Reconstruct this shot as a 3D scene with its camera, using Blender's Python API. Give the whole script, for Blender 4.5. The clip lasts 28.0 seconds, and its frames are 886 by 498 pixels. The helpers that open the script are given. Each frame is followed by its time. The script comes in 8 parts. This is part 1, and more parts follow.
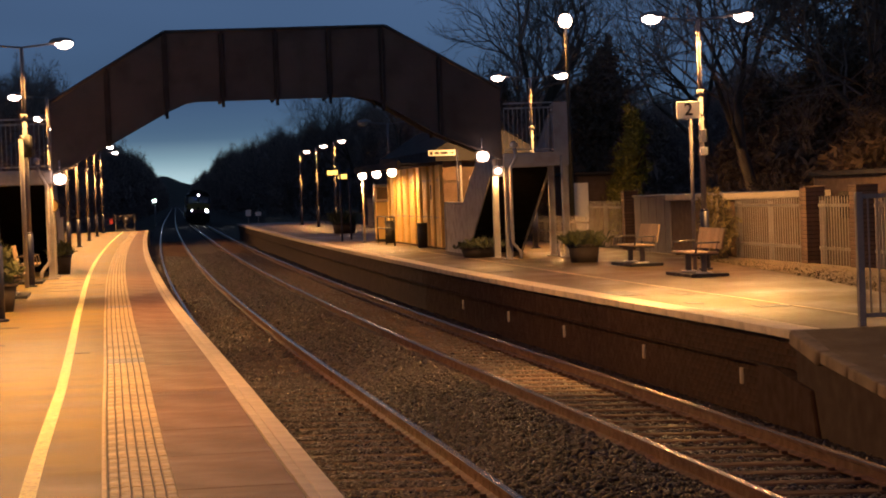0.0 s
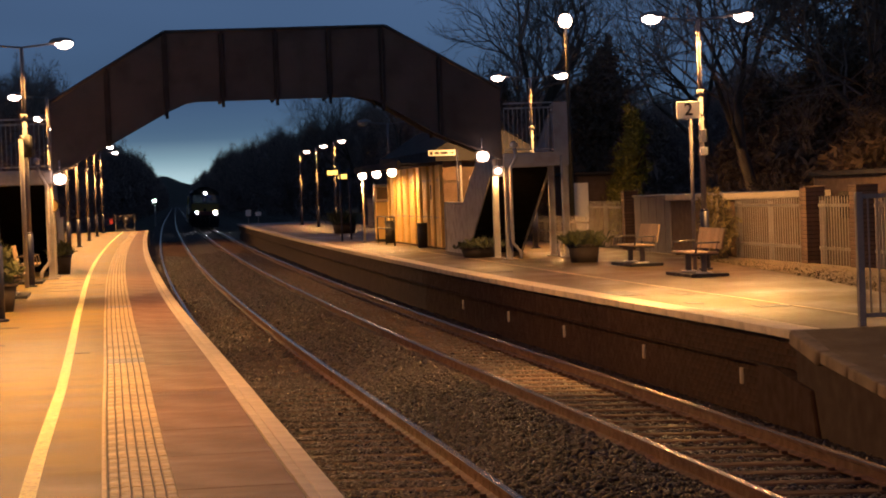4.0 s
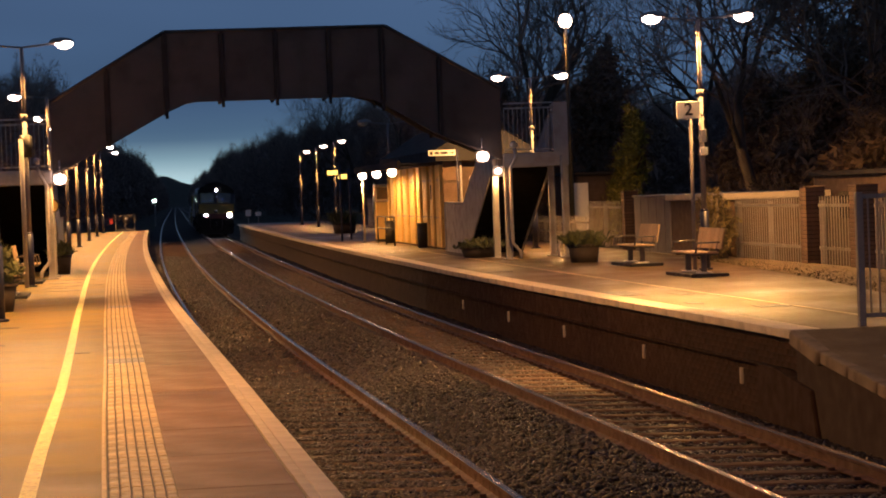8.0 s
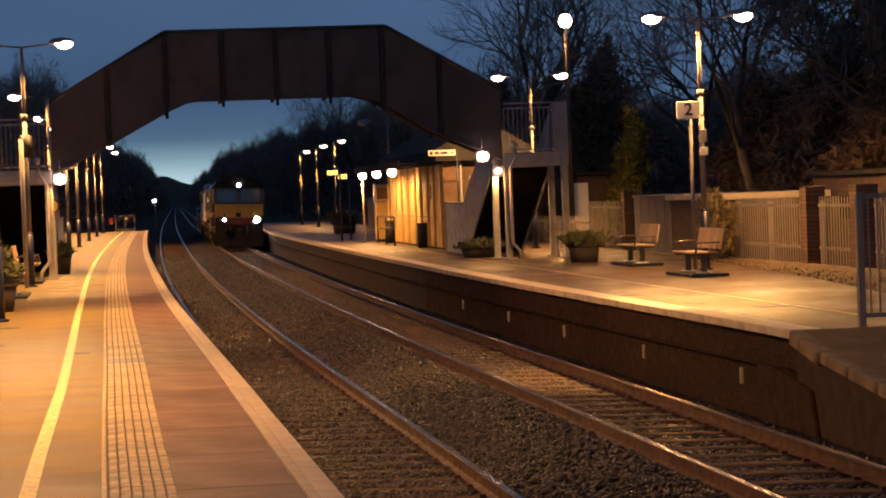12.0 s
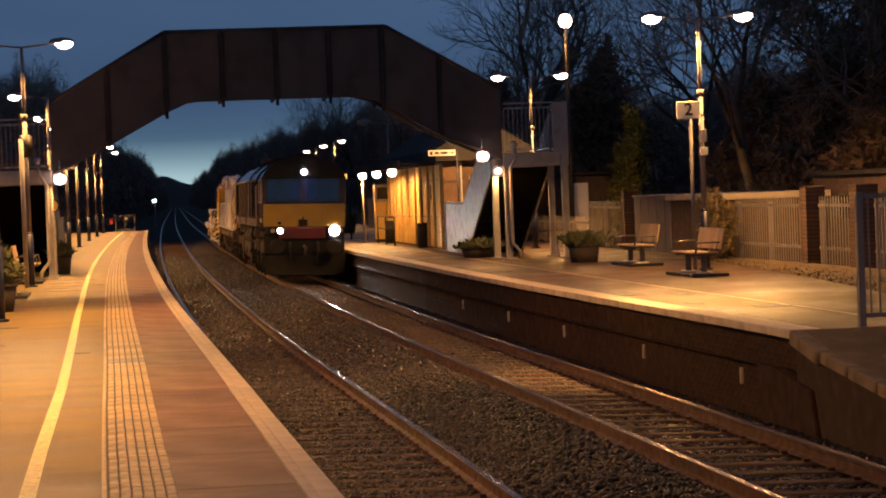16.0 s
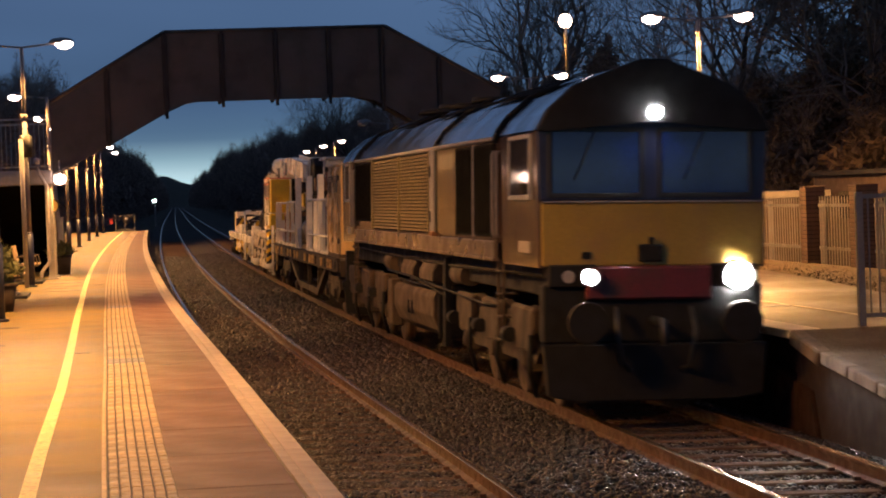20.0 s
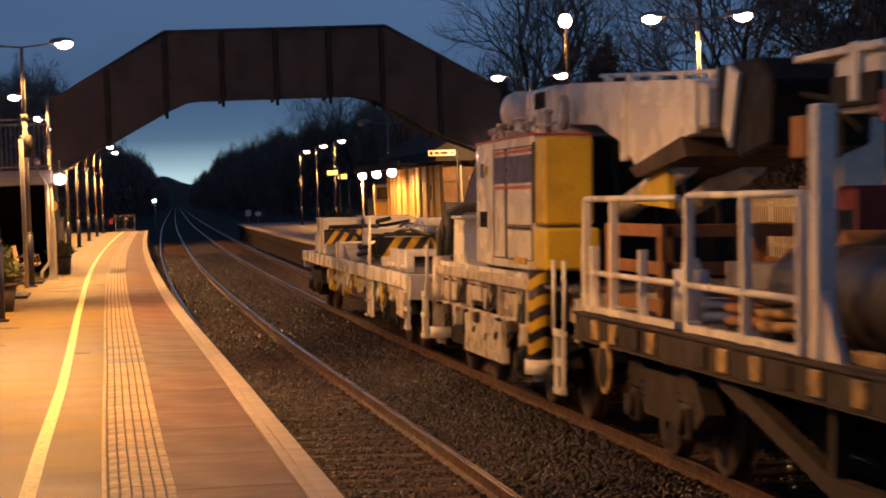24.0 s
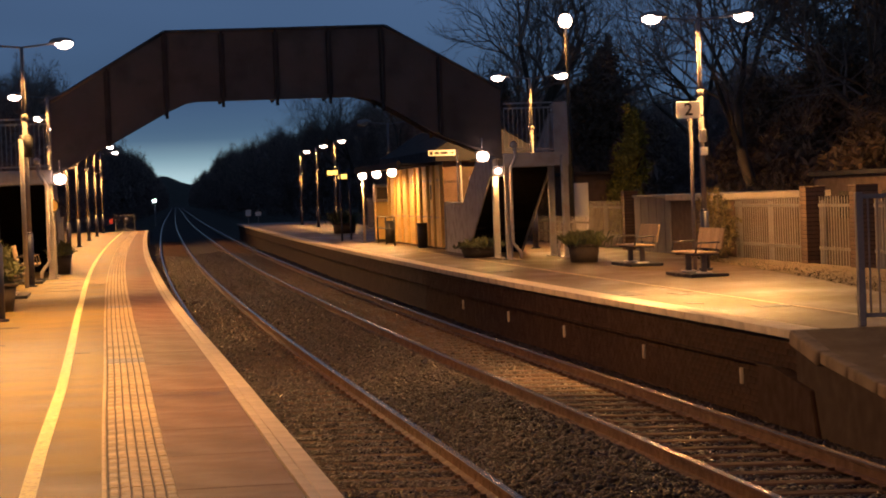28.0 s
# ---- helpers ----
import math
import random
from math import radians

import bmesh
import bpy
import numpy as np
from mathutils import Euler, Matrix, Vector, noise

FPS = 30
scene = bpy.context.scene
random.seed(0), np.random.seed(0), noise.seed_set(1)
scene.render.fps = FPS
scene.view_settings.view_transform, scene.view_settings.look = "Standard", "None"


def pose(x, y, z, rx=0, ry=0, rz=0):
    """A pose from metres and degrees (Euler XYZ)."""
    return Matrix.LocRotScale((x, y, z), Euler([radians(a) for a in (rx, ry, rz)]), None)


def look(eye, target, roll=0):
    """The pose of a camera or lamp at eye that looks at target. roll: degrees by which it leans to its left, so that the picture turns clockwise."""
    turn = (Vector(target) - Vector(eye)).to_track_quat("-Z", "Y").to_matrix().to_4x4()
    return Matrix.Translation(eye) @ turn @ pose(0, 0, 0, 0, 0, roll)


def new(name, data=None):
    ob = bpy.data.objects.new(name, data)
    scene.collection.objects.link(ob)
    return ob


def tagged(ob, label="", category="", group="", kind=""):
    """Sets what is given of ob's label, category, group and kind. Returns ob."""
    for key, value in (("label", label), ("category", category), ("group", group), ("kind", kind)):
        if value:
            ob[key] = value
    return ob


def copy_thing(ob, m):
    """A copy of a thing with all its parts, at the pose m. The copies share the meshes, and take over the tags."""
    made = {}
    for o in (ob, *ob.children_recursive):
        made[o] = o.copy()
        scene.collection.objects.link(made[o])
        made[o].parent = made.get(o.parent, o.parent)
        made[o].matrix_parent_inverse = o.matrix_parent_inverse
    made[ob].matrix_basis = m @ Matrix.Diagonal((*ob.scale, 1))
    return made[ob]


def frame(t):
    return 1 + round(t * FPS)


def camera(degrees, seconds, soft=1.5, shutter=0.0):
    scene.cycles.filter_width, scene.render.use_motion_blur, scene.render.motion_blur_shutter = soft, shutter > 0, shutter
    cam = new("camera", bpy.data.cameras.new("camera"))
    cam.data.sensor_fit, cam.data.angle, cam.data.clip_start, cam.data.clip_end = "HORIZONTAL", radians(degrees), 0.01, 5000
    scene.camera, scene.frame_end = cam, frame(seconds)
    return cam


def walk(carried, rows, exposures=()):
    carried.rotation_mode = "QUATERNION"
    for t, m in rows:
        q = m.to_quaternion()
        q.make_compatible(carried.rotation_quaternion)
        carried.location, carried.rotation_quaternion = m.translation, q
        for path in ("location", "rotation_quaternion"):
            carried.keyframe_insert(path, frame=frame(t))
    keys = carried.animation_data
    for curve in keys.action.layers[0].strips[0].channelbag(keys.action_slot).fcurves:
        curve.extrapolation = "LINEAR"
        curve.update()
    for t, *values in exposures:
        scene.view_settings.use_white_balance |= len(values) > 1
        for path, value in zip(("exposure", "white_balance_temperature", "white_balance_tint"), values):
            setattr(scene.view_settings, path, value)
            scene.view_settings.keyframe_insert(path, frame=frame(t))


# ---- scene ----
# ---- camera ----
cam = camera(22.081, 28.0, soft=1.9, shutter=0.55)
EYE = Vector((0.0, 0.0, 2.560))
AIM = EYE + Vector((0.0, math.cos(0.02483), -math.sin(0.02483))) * 10
walk(cam, [(0.0, look(EYE, AIM, -2.18)), (28.0, look(EYE, AIM, -2.18))],
     exposures=[(0.0, 0.0), (12.0, 0.0), (15.0, -0.15), (16.5, -0.2), (18.0, -0.12), (19.2, -0.05), (20.0, 0.22), (20.9, 0.42), (22.0, 0.4), (24.0, 0.15), (25.5, 0.03), (28.0, 0.0)])

# ---- the line of the railway: s metres along it, o metres to the right, z above the rails ----
KAPPA_S = [0.0, 15.0, 30.0, 45.0, 60.0, 90.0, 140.0, 400.0]
KAPPA = [0.00229, -0.00071, 0.00080, 0.00035, 0.00032, 0.00020, 0.00005, 0.0]
STEP = 0.5
SS = np.arange(-150.0, 2400.0, STEP)
_k = np.where(SS < 0, 0.0, np.interp(SS, KAPPA_S, KAPPA))
_th = np.concatenate([[0.0], np.cumsum((_k[1:] + _k[:-1]) / 2 * STEP)])
_i0 = int(150 / STEP)
TH = _th - _th[_i0] - 0.16326
_x = np.concatenate([[0.0], np.cumsum((np.sin(TH[1:]) + np.sin(TH[:-1])) / 2 * STEP)])
_y = np.concatenate([[0.0], np.cumsum((np.cos(TH[1:]) + np.cos(TH[:-1])) / 2 * STEP)])
LX = _x - _x[_i0] + 4.96246
LY = _y - _y[_i0] + 8.0
CANT = 0.03218
T1 = -3.333            # centre of the other track
Z1 = -0.051
P1_EDGE, P1_Z = -4.779, 0.851
P2_EDGE, P2_Z = 1.432, 0.855


def p1_edge(s):
    """Offset of the edge of platform one, which is not quite parallel to the rails."""
    return np.interp(s, [5, 20, 35, 50, 70, 95, 137], [-4.742, -4.738, -4.72, -4.69, -4.71, -4.73, -4.80])


def p2_flare(s):
    """How far the edge of platform two stands back towards its near end."""
    return np.interp(s, [17, 20, 26, 32, 40], [0.17, 0.17, 0.10, 0.05, 0.0])


def tac_o(s):
    return np.interp(s, [6, 12, 20, 32, 52, 135], [-5.87, -5.85, -5.80, -5.72, -5.70, -5.60])


def line_o(s):
    return np.interp(s, [6.4, 9, 14.4, 22.6, 34, 56, 128], [-6.54, -6.52, -6.46, -6.415, -6.365, -6.40, -6.39])


def trk(s, o=0.0, z=0.0):
    th = float(np.interp(s, SS, TH))
    return Vector((float(np.interp(s, SS, LX)) + o * math.cos(th), float(np.interp(s, SS, LY)) - o * math.sin(th), z))


def trk_np(s, o, z):
    th = np.interp(s, SS, TH)
    return np.stack([np.interp(s, SS, LX) + o * np.cos(th), np.interp(s, SS, LY) - o * np.sin(th), z + 0 * s], -1)


def trk_m(s, o=0.0, z=0.0, yaw=0.0):
    """Pose with x across the track to the right, y along it, away, z up."""
    th = float(np.interp(s, SS, TH))
    return Matrix.Translation(trk(s, o, z)) @ Matrix.Rotation(-th + radians(yaw), 4, "Z")


# ---- sky and lamps ----
SKY_RAMP = [(0.0, (0.50, 0.73, 0.78)), (0.09, (0.053, 0.097, 0.190)), (0.010, (0.46, 0.64, 0.70)), (0.018, (0.24, 0.38, 0.46)), (0.028, (0.080, 0.150, 0.245)), (0.042, (0.056, 0.108, 0.205)), (0.30, (0.062, 0.108, 0.208)), (0.55, (0.026, 0.042, 0.092)), (1.0, (0.014, 0.022, 0.050))]
world = bpy.data.worlds.new("dusk_sky")
scene.world = world
world.use_nodes = True
wn = world.node_tree
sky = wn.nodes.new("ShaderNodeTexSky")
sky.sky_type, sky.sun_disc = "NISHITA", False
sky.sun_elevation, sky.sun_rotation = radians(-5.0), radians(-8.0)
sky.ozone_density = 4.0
wtc = wn.nodes.new("ShaderNodeTexCoord")
wsep = wn.nodes.new("ShaderNodeSeparateXYZ")
wn.links.new(wtc.outputs["Generated"], wsep.inputs[0])
wramp = wn.nodes.new("ShaderNodeValToRGB")        # blue dusk, paler towards the horizon
for k, (pos, c) in enumerate(SKY_RAMP):
    e = wramp.color_ramp.elements[k] if k < 2 else wramp.color_ramp.elements.new(pos)
    e.position, e.color = pos, (*c, 1.0)
wcl = wn.nodes.new("ShaderNodeTexNoise")          # thin cloud
wcl.inputs["Scale"].default_value = 3.0
wmap = wn.nodes.new("ShaderNodeMapping")
wmap.inputs["Scale"].default_value = (1.0, 1.0, 5.0)
wn.links.new(wtc.outputs["Generated"], wmap.inputs[0])
wn.links.new(wmap.outputs[0], wcl.inputs["Vector"])
wmr = wn.nodes.new("ShaderNodeMapRange")
wmr.inputs[1].default_value, wmr.inputs[2].default_value = 0.3, 0.7
wmr.inputs[3].default_value, wmr.inputs[4].default_value = 0.8, 1.2
wn.links.new(wcl.outputs[0], wmr.inputs[0])
wn.links.new(wsep.outputs[2], wramp.inputs[0])
wmul = wn.nodes.new("ShaderNodeVectorMath")
wmul.operation = "SCALE"
wn.links.new(wramp.outputs[0], wmul.inputs[0])
wn.links.new(wmr.outputs[0], wmul.inputs["Scale"])
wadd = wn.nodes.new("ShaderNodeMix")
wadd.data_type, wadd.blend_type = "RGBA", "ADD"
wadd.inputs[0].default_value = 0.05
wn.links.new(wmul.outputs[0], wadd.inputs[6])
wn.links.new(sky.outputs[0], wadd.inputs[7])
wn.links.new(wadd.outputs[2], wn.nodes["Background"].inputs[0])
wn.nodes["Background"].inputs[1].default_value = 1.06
SODIUM = (1.0, 0.47, 0.135)


def lamp_light(at, watts, size=0.12, cone=164.0, color=SODIUM, aim=None, blend=0.42):
    d = bpy.data.lights.new("lamp_light", "SPOT")
    d.energy, d.color, d.shadow_soft_size = watts, color, size
    d.spot_size, d.spot_blend = radians(cone), blend
    ob = new("lamp_light", d)
    ob.matrix_world = look(at, aim if aim is not None else (at[0], at[1] + 0.001, at[2] - 5.0))
    return ob


# ---- materials ----
def mat(name, c1, c2=None, rough=0.7, metal=0.0, scale=3.0, fine=40.0, bump=0.3, dist=0.01, var=0.5, spec=0.5,
        rand=0.0, stain=None, stain_scale=0.8, stain_amt=0.45, stretch=(1, 1, 1), rough_var=0.15, wet=False):
    m = bpy.data.materials.new(name)
    m.use_nodes = True
    nt = m.node_tree
    b = nt.nodes["Principled BSDF"]
    c2 = c2 or tuple(x * 0.6 for x in c1)
    tc = nt.nodes.new("ShaderNodeTexCoord")
    mp = nt.nodes.new("ShaderNodeMapping")
    mp.inputs["Scale"].default_value = stretch
    nt.links.new(tc.outputs["Object"], mp.inputs[0])

    def noise_tex(sc, detail=6.0):
        n = nt.nodes.new("ShaderNodeTexNoise")
        n.inputs["Scale"].default_value, n.inputs["Detail"].default_value = sc, detail
        nt.links.new(mp.outputs[0], n.inputs["Vector"])
        return n

    def ramp(src, lo, hi):
        r = nt.nodes.new("ShaderNodeMapRange")
        r.inputs[1].default_value, r.inputs[2].default_value = lo, hi
        nt.links.new(src, r.inputs[0])
        return r.outputs[0]

    def mix(fac, a, bb):
        x = nt.nodes.new("ShaderNodeMix")
        x.data_type = "RGBA"
        for sock, v in ((x.inputs[0], fac), (x.inputs[6], a), (x.inputs[7], bb)):
            if isinstance(v, (int, float)):
                sock.default_value = v
            elif isinstance(v, tuple):
                sock.default_value = (*v, 1.0)
            else:
                nt.links.new(v, sock)
        return x.outputs[2]

    n1, n2 = noise_tex(scale), noise_tex(fine, 4.0)
    col = mix(ramp(n1.outputs[0], 0.5 - var / 2, 0.5 + var / 2), c1, c2)
    fine_c = ramp(n2.outputs[0], 0.3, 0.7)
    dark = mix(fine_c, tuple(x * 0.75 for x in c1), tuple(min(1, x * 1.2) for x in c1))
    col = mix(0.35, col, dark)
    if stain:
        n3 = noise_tex(stain_scale, 8.0)
        f = nt.nodes.new("ShaderNodeMath")
        f.operation = "MULTIPLY"
        f.inputs[1].default_value = stain_amt * 2
        nt.links.new(ramp(n3.outputs[0], 0.48, 0.68), f.inputs[0])
        f.use_clamp = True
        col = mix(f.outputs[0], col, stain)
    if rand:
        oi = nt.nodes.new("ShaderNodeObjectInfo")
        hsv = nt.nodes.new("ShaderNodeHueSaturation")
        nt.links.new(col, hsv.inputs["Color"])
        r = nt.nodes.new("ShaderNodeMapRange")
        r.inputs[3].default_value, r.inputs[4].default_value = 1 - rand, 1 + rand
        nt.links.new(oi.outputs["Random"], r.inputs[0])
        nt.links.new(r.outputs[0], hsv.inputs["Value"])
        col = hsv.outputs[0]
    nt.links.new(col, b.inputs["Base Color"])
    rr = nt.nodes.new("ShaderNodeMapRange")
    rr.inputs[1].default_value, rr.inputs[2].default_value = 0.3, 0.7
    rr.inputs[3].default_value, rr.inputs[4].default_value = max(0.02, rough - rough_var), min(1, rough + rough_var)
    if wet:                       # dark damp patches shine more than the dry ones
        rr.inputs[1].default_value, rr.inputs[2].default_value = 0.75, 0.25
    nt.links.new(n1.outputs[0], rr.inputs[0])
    nt.links.new(rr.outputs[0], b.inputs["Roughness"])
    b.inputs["Metallic"].default_value = metal
    b.inputs["Specular IOR Level"].default_value = spec
    if bump:
        bp = nt.nodes.new("ShaderNodeBump")
        bp.inputs["Strength"].default_value, bp.inputs["Distance"].default_value = bump, dist
        nt.links.new(n2.outputs[0], bp.inputs["Height"])
        nt.links.new(bp.outputs[0], b.inputs["Normal"])
    return m


def glow(name, color, strength):
    m = bpy.data.materials.new(name)
    m.use_nodes = True
    b = m.node_tree.nodes["Principled BSDF"]
    b.inputs["Base Color"].default_value = (0.8, 0.8, 0.8, 1)
    b.inputs["Emission Color"].default_value = (*color, 1)
    b.inputs["Emission Strength"].default_value = strength
    return m


def island_vary(m, amount):
    """Vary the value of a joined heap piece by piece."""
    nt = m.node_tree
    b = nt.nodes["Principled BSDF"]
    src = b.inputs["Base Color"].links[0].from_socket
    g = nt.nodes.new("ShaderNodeNewGeometry")
    r = nt.nodes.new("ShaderNodeMapRange")
    r.inputs[3].default_value, r.inputs[4].default_value = 1 - amount, 1 + amount
    h = nt.nodes.new("ShaderNodeHueSaturation")
    nt.links.new(g.outputs["Random Per Island"], r.inputs[0])
    nt.links.new(r.outputs[0], h.inputs["Value"])
    nt.links.new(src, h.inputs["Color"])
    nt.links.new(h.outputs[0], b.inputs["Base Color"])
    return m


M = {}
M["asphalt"] = mat("damp_asphalt", (0.278, 0.200, 0.060), (0.112, 0.078, 0.026), var=0.22, rough=0.50, scale=1.15, fine=75, bump=0.9, dist=0.010, spec=0.27, stain=(0.075, 0.050, 0.020), stain_scale=1.1, stain_amt=0.22, rough_var=0.14, stretch=(0.55, 1.0, 1.0), wet=True)
M["asphalt_two"] = mat("wet_worn_asphalt", (0.098, 0.064, 0.026), (0.047, 0.030, 0.014), var=0.36, rough=0.50, scale=0.9, fine=80, bump=0.6, dist=0.008, spec=0.30, rough_var=0.18, stretch=(1.0, 0.5, 1.0), wet=True)
M["coping"] = mat("coping_paint", (0.54, 0.46, 0.36), (0.38, 0.32, 0.25), rough=0.6, scale=4, fine=90, rand=0.08, stain=(0.2, 0.17, 0.14), stain_scale=2.2, stain_amt=0.2)
M["slab"] = mat("red_brown_paving", (0.200, 0.108, 0.058), (0.140, 0.076, 0.044), rough=0.6, scale=1.5, fine=140, bump=0.4, dist=0.004, rand=0.08, stain=(0.08, 0.05, 0.036), stain_scale=2.0, stain_amt=0.25)
M["groove"] = mat("tactile_groove_grime", (0.10, 0.078, 0.055), (0.06, 0.048, 0.035), rough=0.7, scale=6, fine=120)
M["tactile"] = mat("tactile_paving", (0.58, 0.43, 0.19), (0.42, 0.31, 0.14), rough=0.45, scale=6, fine=120, rand=0.25, stain=(0.14, 0.11, 0.08), stain_scale=7, stain_amt=0.3)
M["tactile_grey"] = mat("grey_tactile_paving", (0.30, 0.27, 0.27), (0.20, 0.18, 0.18), rough=0.4, scale=6, fine=120, rand=0.15)
M["yellow_line"] = mat("yellow_line_paint", (0.98, 0.92, 0.40), (0.88, 0.78, 0.30), rough=0.5, scale=5, fine=90, bump=0.7, stain=(0.30, 0.20, 0.06), stain_scale=38, stain_amt=0.30)
M["faded_line"] = mat("faded_line_paint", (0.42, 0.33, 0.22), (0.30, 0.22, 0.14), rough=0.55, scale=5, fine=120, stain=(0.15, 0.10, 0.07), stain_scale=6, stain_amt=0.45)
M["brick"] = mat("dark_platform_brick", (0.034, 0.0130, 0.0068), (0.014, 0.0058, 0.0036), rough=0.9, scale=5, fine=40, rand=0.32, bump=0.8, spec=0.25)
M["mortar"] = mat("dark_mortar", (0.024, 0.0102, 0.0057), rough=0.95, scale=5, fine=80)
# kerb turns from the lamps; that shade is put into its base colour
M["kerb"] = mat("shaded_grimy_kerb", (0.17, 0.125, 0.09), (0.10, 0.075, 0.055), rough=0.85, scale=4, fine=60, rand=0.15, stain=(0.05, 0.035, 0.025), stain_scale=3)
M["sleeper"] = mat("sleeper_concrete", (0.082, 0.047, 0.035), (0.045, 0.027, 0.021), spec=0.2, rough=0.85, scale=4, fine=60, rand=0.2, stain=(0.09, 0.06, 0.04), stain_scale=3)
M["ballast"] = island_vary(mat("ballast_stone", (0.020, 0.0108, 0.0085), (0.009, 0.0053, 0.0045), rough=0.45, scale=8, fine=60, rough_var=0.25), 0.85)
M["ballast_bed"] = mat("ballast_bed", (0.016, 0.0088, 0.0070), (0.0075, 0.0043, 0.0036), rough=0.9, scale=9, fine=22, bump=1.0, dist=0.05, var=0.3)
M["rail_rust"] = mat("rusty_rail_web", (0.080, 0.036, 0.015), (0.046, 0.021, 0.010), rough=0.55, scale=6, fine=70)
M["rail_head"] = mat("worn_rail_head", (0.50, 0.29, 0.12), (0.38, 0.21, 0.085), rough=0.20, metal=1.0, scale=3, fine=30, bump=0.02, dist=0.001, rough_var=0.03)
M["earth"] = mat("cutting_earth", (0.05, 0.045, 0.028), (0.03, 0.03, 0.018), rough=1.0, scale=0.5, fine=8, bump=1.0, dist=0.08)
# darker copy of the bridge paint: shade of the ribs put into colour
M["bridge_rib"] = mat("shaded_bridge_rib", (0.022, 0.018, 0.018), (0.015, 0.012, 0.012), rough=0.75, scale=2, fine=40)
M["bridge"] = mat("bridge_plate_brown", (0.064, 0.052, 0.050), (0.044, 0.036, 0.035), rough=0.6, scale=1.2, fine=40, stain=(0.03, 0.022, 0.018), stain_scale=1.3, rough_var=0.1)
M["grey_paint"] = mat("grey_painted_steel", (0.33, 0.315, 0.315), (0.25, 0.24, 0.24), rough=0.5, scale=3, fine=60, bump=0.1, stain=(0.2, 0.14, 0.1), stain_scale=3, stain_amt=0.2)
M["galv"] = mat("galvanised_steel", (0.22, 0.205, 0.22), (0.16, 0.15, 0.165), rough=0.75, spec=0.3, metal=0.0, scale=12, fine=60, bump=0.1, dist=0.002)
M["navy"] = mat("navy_paint", (0.015, 0.02, 0.06), (0.012, 0.015, 0.04), rough=0.4, scale=6, fine=60, bump=0.05)
M["black"] = mat("black_painted", (0.015, 0.015, 0.016), (0.01, 0.01, 0.01), rough=0.5, scale=5, fine=60, bump=0.1)
M["cream"] = mat("cream_painted_wall", (0.70, 0.48, 0.15), (0.58, 0.38, 0.11), rough=0.65, scale=1.5, fine=60, bump=0.1, stain=(0.3, 0.22, 0.13), stain_scale=1.6, stain_amt=0.18)
M["brown_wall"] = mat("brown_brick_wall", (0.085, 0.055, 0.04), (0.055, 0.037, 0.028), rough=0.85, scale=4, fine=60)
M["slate"] = mat("roof_slate", (0.03, 0.03, 0.034), (0.02, 0.02, 0.024), rough=0.9, scale=3, fine=50, spec=0.2)
M["wood"] = mat("bench_slat_wood", (0.42, 0.30, 0.19), (0.3, 0.2, 0.12), rough=0.6, scale=4, fine=50, stretch=(1, 8, 8), rand=0.15)
# near black stands for the unlit space under the stairs
M["stair_shade"] = mat("shaded_stair_underside", (0.006, 0.006, 0.006), (0.004, 0.004, 0.004), rough=0.95, scale=5, fine=60, bump=0.1, spec=0.05)
M["scrub"] = island_vary(mat("winter_scrub_twigs", (0.24, 0.18, 0.155), (0.16, 0.125, 0.11), rough=0.9, scale=0.5, fine=6, bump=0), 0.5)
M["foliage"] = island_vary(mat("dark_foliage", (0.13, 0.085, 0.055), (0.085, 0.06, 0.042), rough=0.75, scale=0.6, fine=6, bump=0), 0.5)
# green leaves, brightened to gold in colour for the lamp light on them
M["lamplit_leaf"] = island_vary(mat("lamplit_conifer_green", (0.21, 0.20, 0.035), (0.13, 0.125, 0.025), rough=0.7, scale=0.8, fine=8, bump=0), 0.5)
M["twig"] = mat("bare_twigs", (0.16, 0.125, 0.105), (0.11, 0.088, 0.075), rough=0.9, scale=2, fine=20, bump=0.2)
M["bark"] = mat("tree_bark", (0.07, 0.057, 0.045), (0.04, 0.033, 0.026), rough=0.95, scale=3, fine=25, bump=0.7, dist=0.03)
M["grass"] = island_vary(mat("rough_grass", (0.065, 0.0553, 0.0228), (0.039, 0.0358, 0.0163), rough=0.85, scale=2, fine=30, bump=0), 0.4)
M["lamp_on"] = glow("sodium_lamp_glass", (1.0, 0.66, 0.54), 14.0)
M["lamp_head"] = mat("lamp_hood_grey", (0.25, 0.25, 0.26), rough=0.5, scale=5, fine=40, bump=0.05)
M["white"] = mat("white_sign", (0.75, 0.74, 0.72), (0.68, 0.66, 0.64), rough=0.45, scale=4, fine=40, bump=0.05)


# ---- mesh helpers ----
def obj(name, bm, material, parent=None, label="", m=None, smooth=False):
    me = bpy.data.meshes.new(name)
    bmesh.ops.recalc_face_normals(bm, faces=bm.faces)
    if smooth:
        for f in bm.faces:
            f.smooth = True
    bm.to_mesh(me)
    bm.free()
    mats = material if isinstance(material, (list, tuple)) else [material]
    for x in mats:
        me.materials.append(x)
    ob = new(name, me)
    if parent is not None:
        ob.parent = parent
    if m is not None:
        ob.matrix_local = m
    if label:
        ob["label"] = label
    return ob


part = obj


def shared(name, me, parent, m):
    ob = new(name, me)
    ob.parent = parent
    ob.matrix_local = m
    return ob


def thing(name, m, label, category, group="", kind=""):
    e = new(name)
    e.empty_display_size = 0.3
    e.matrix_world = m
    return tagged(e, label, category, group, kind)


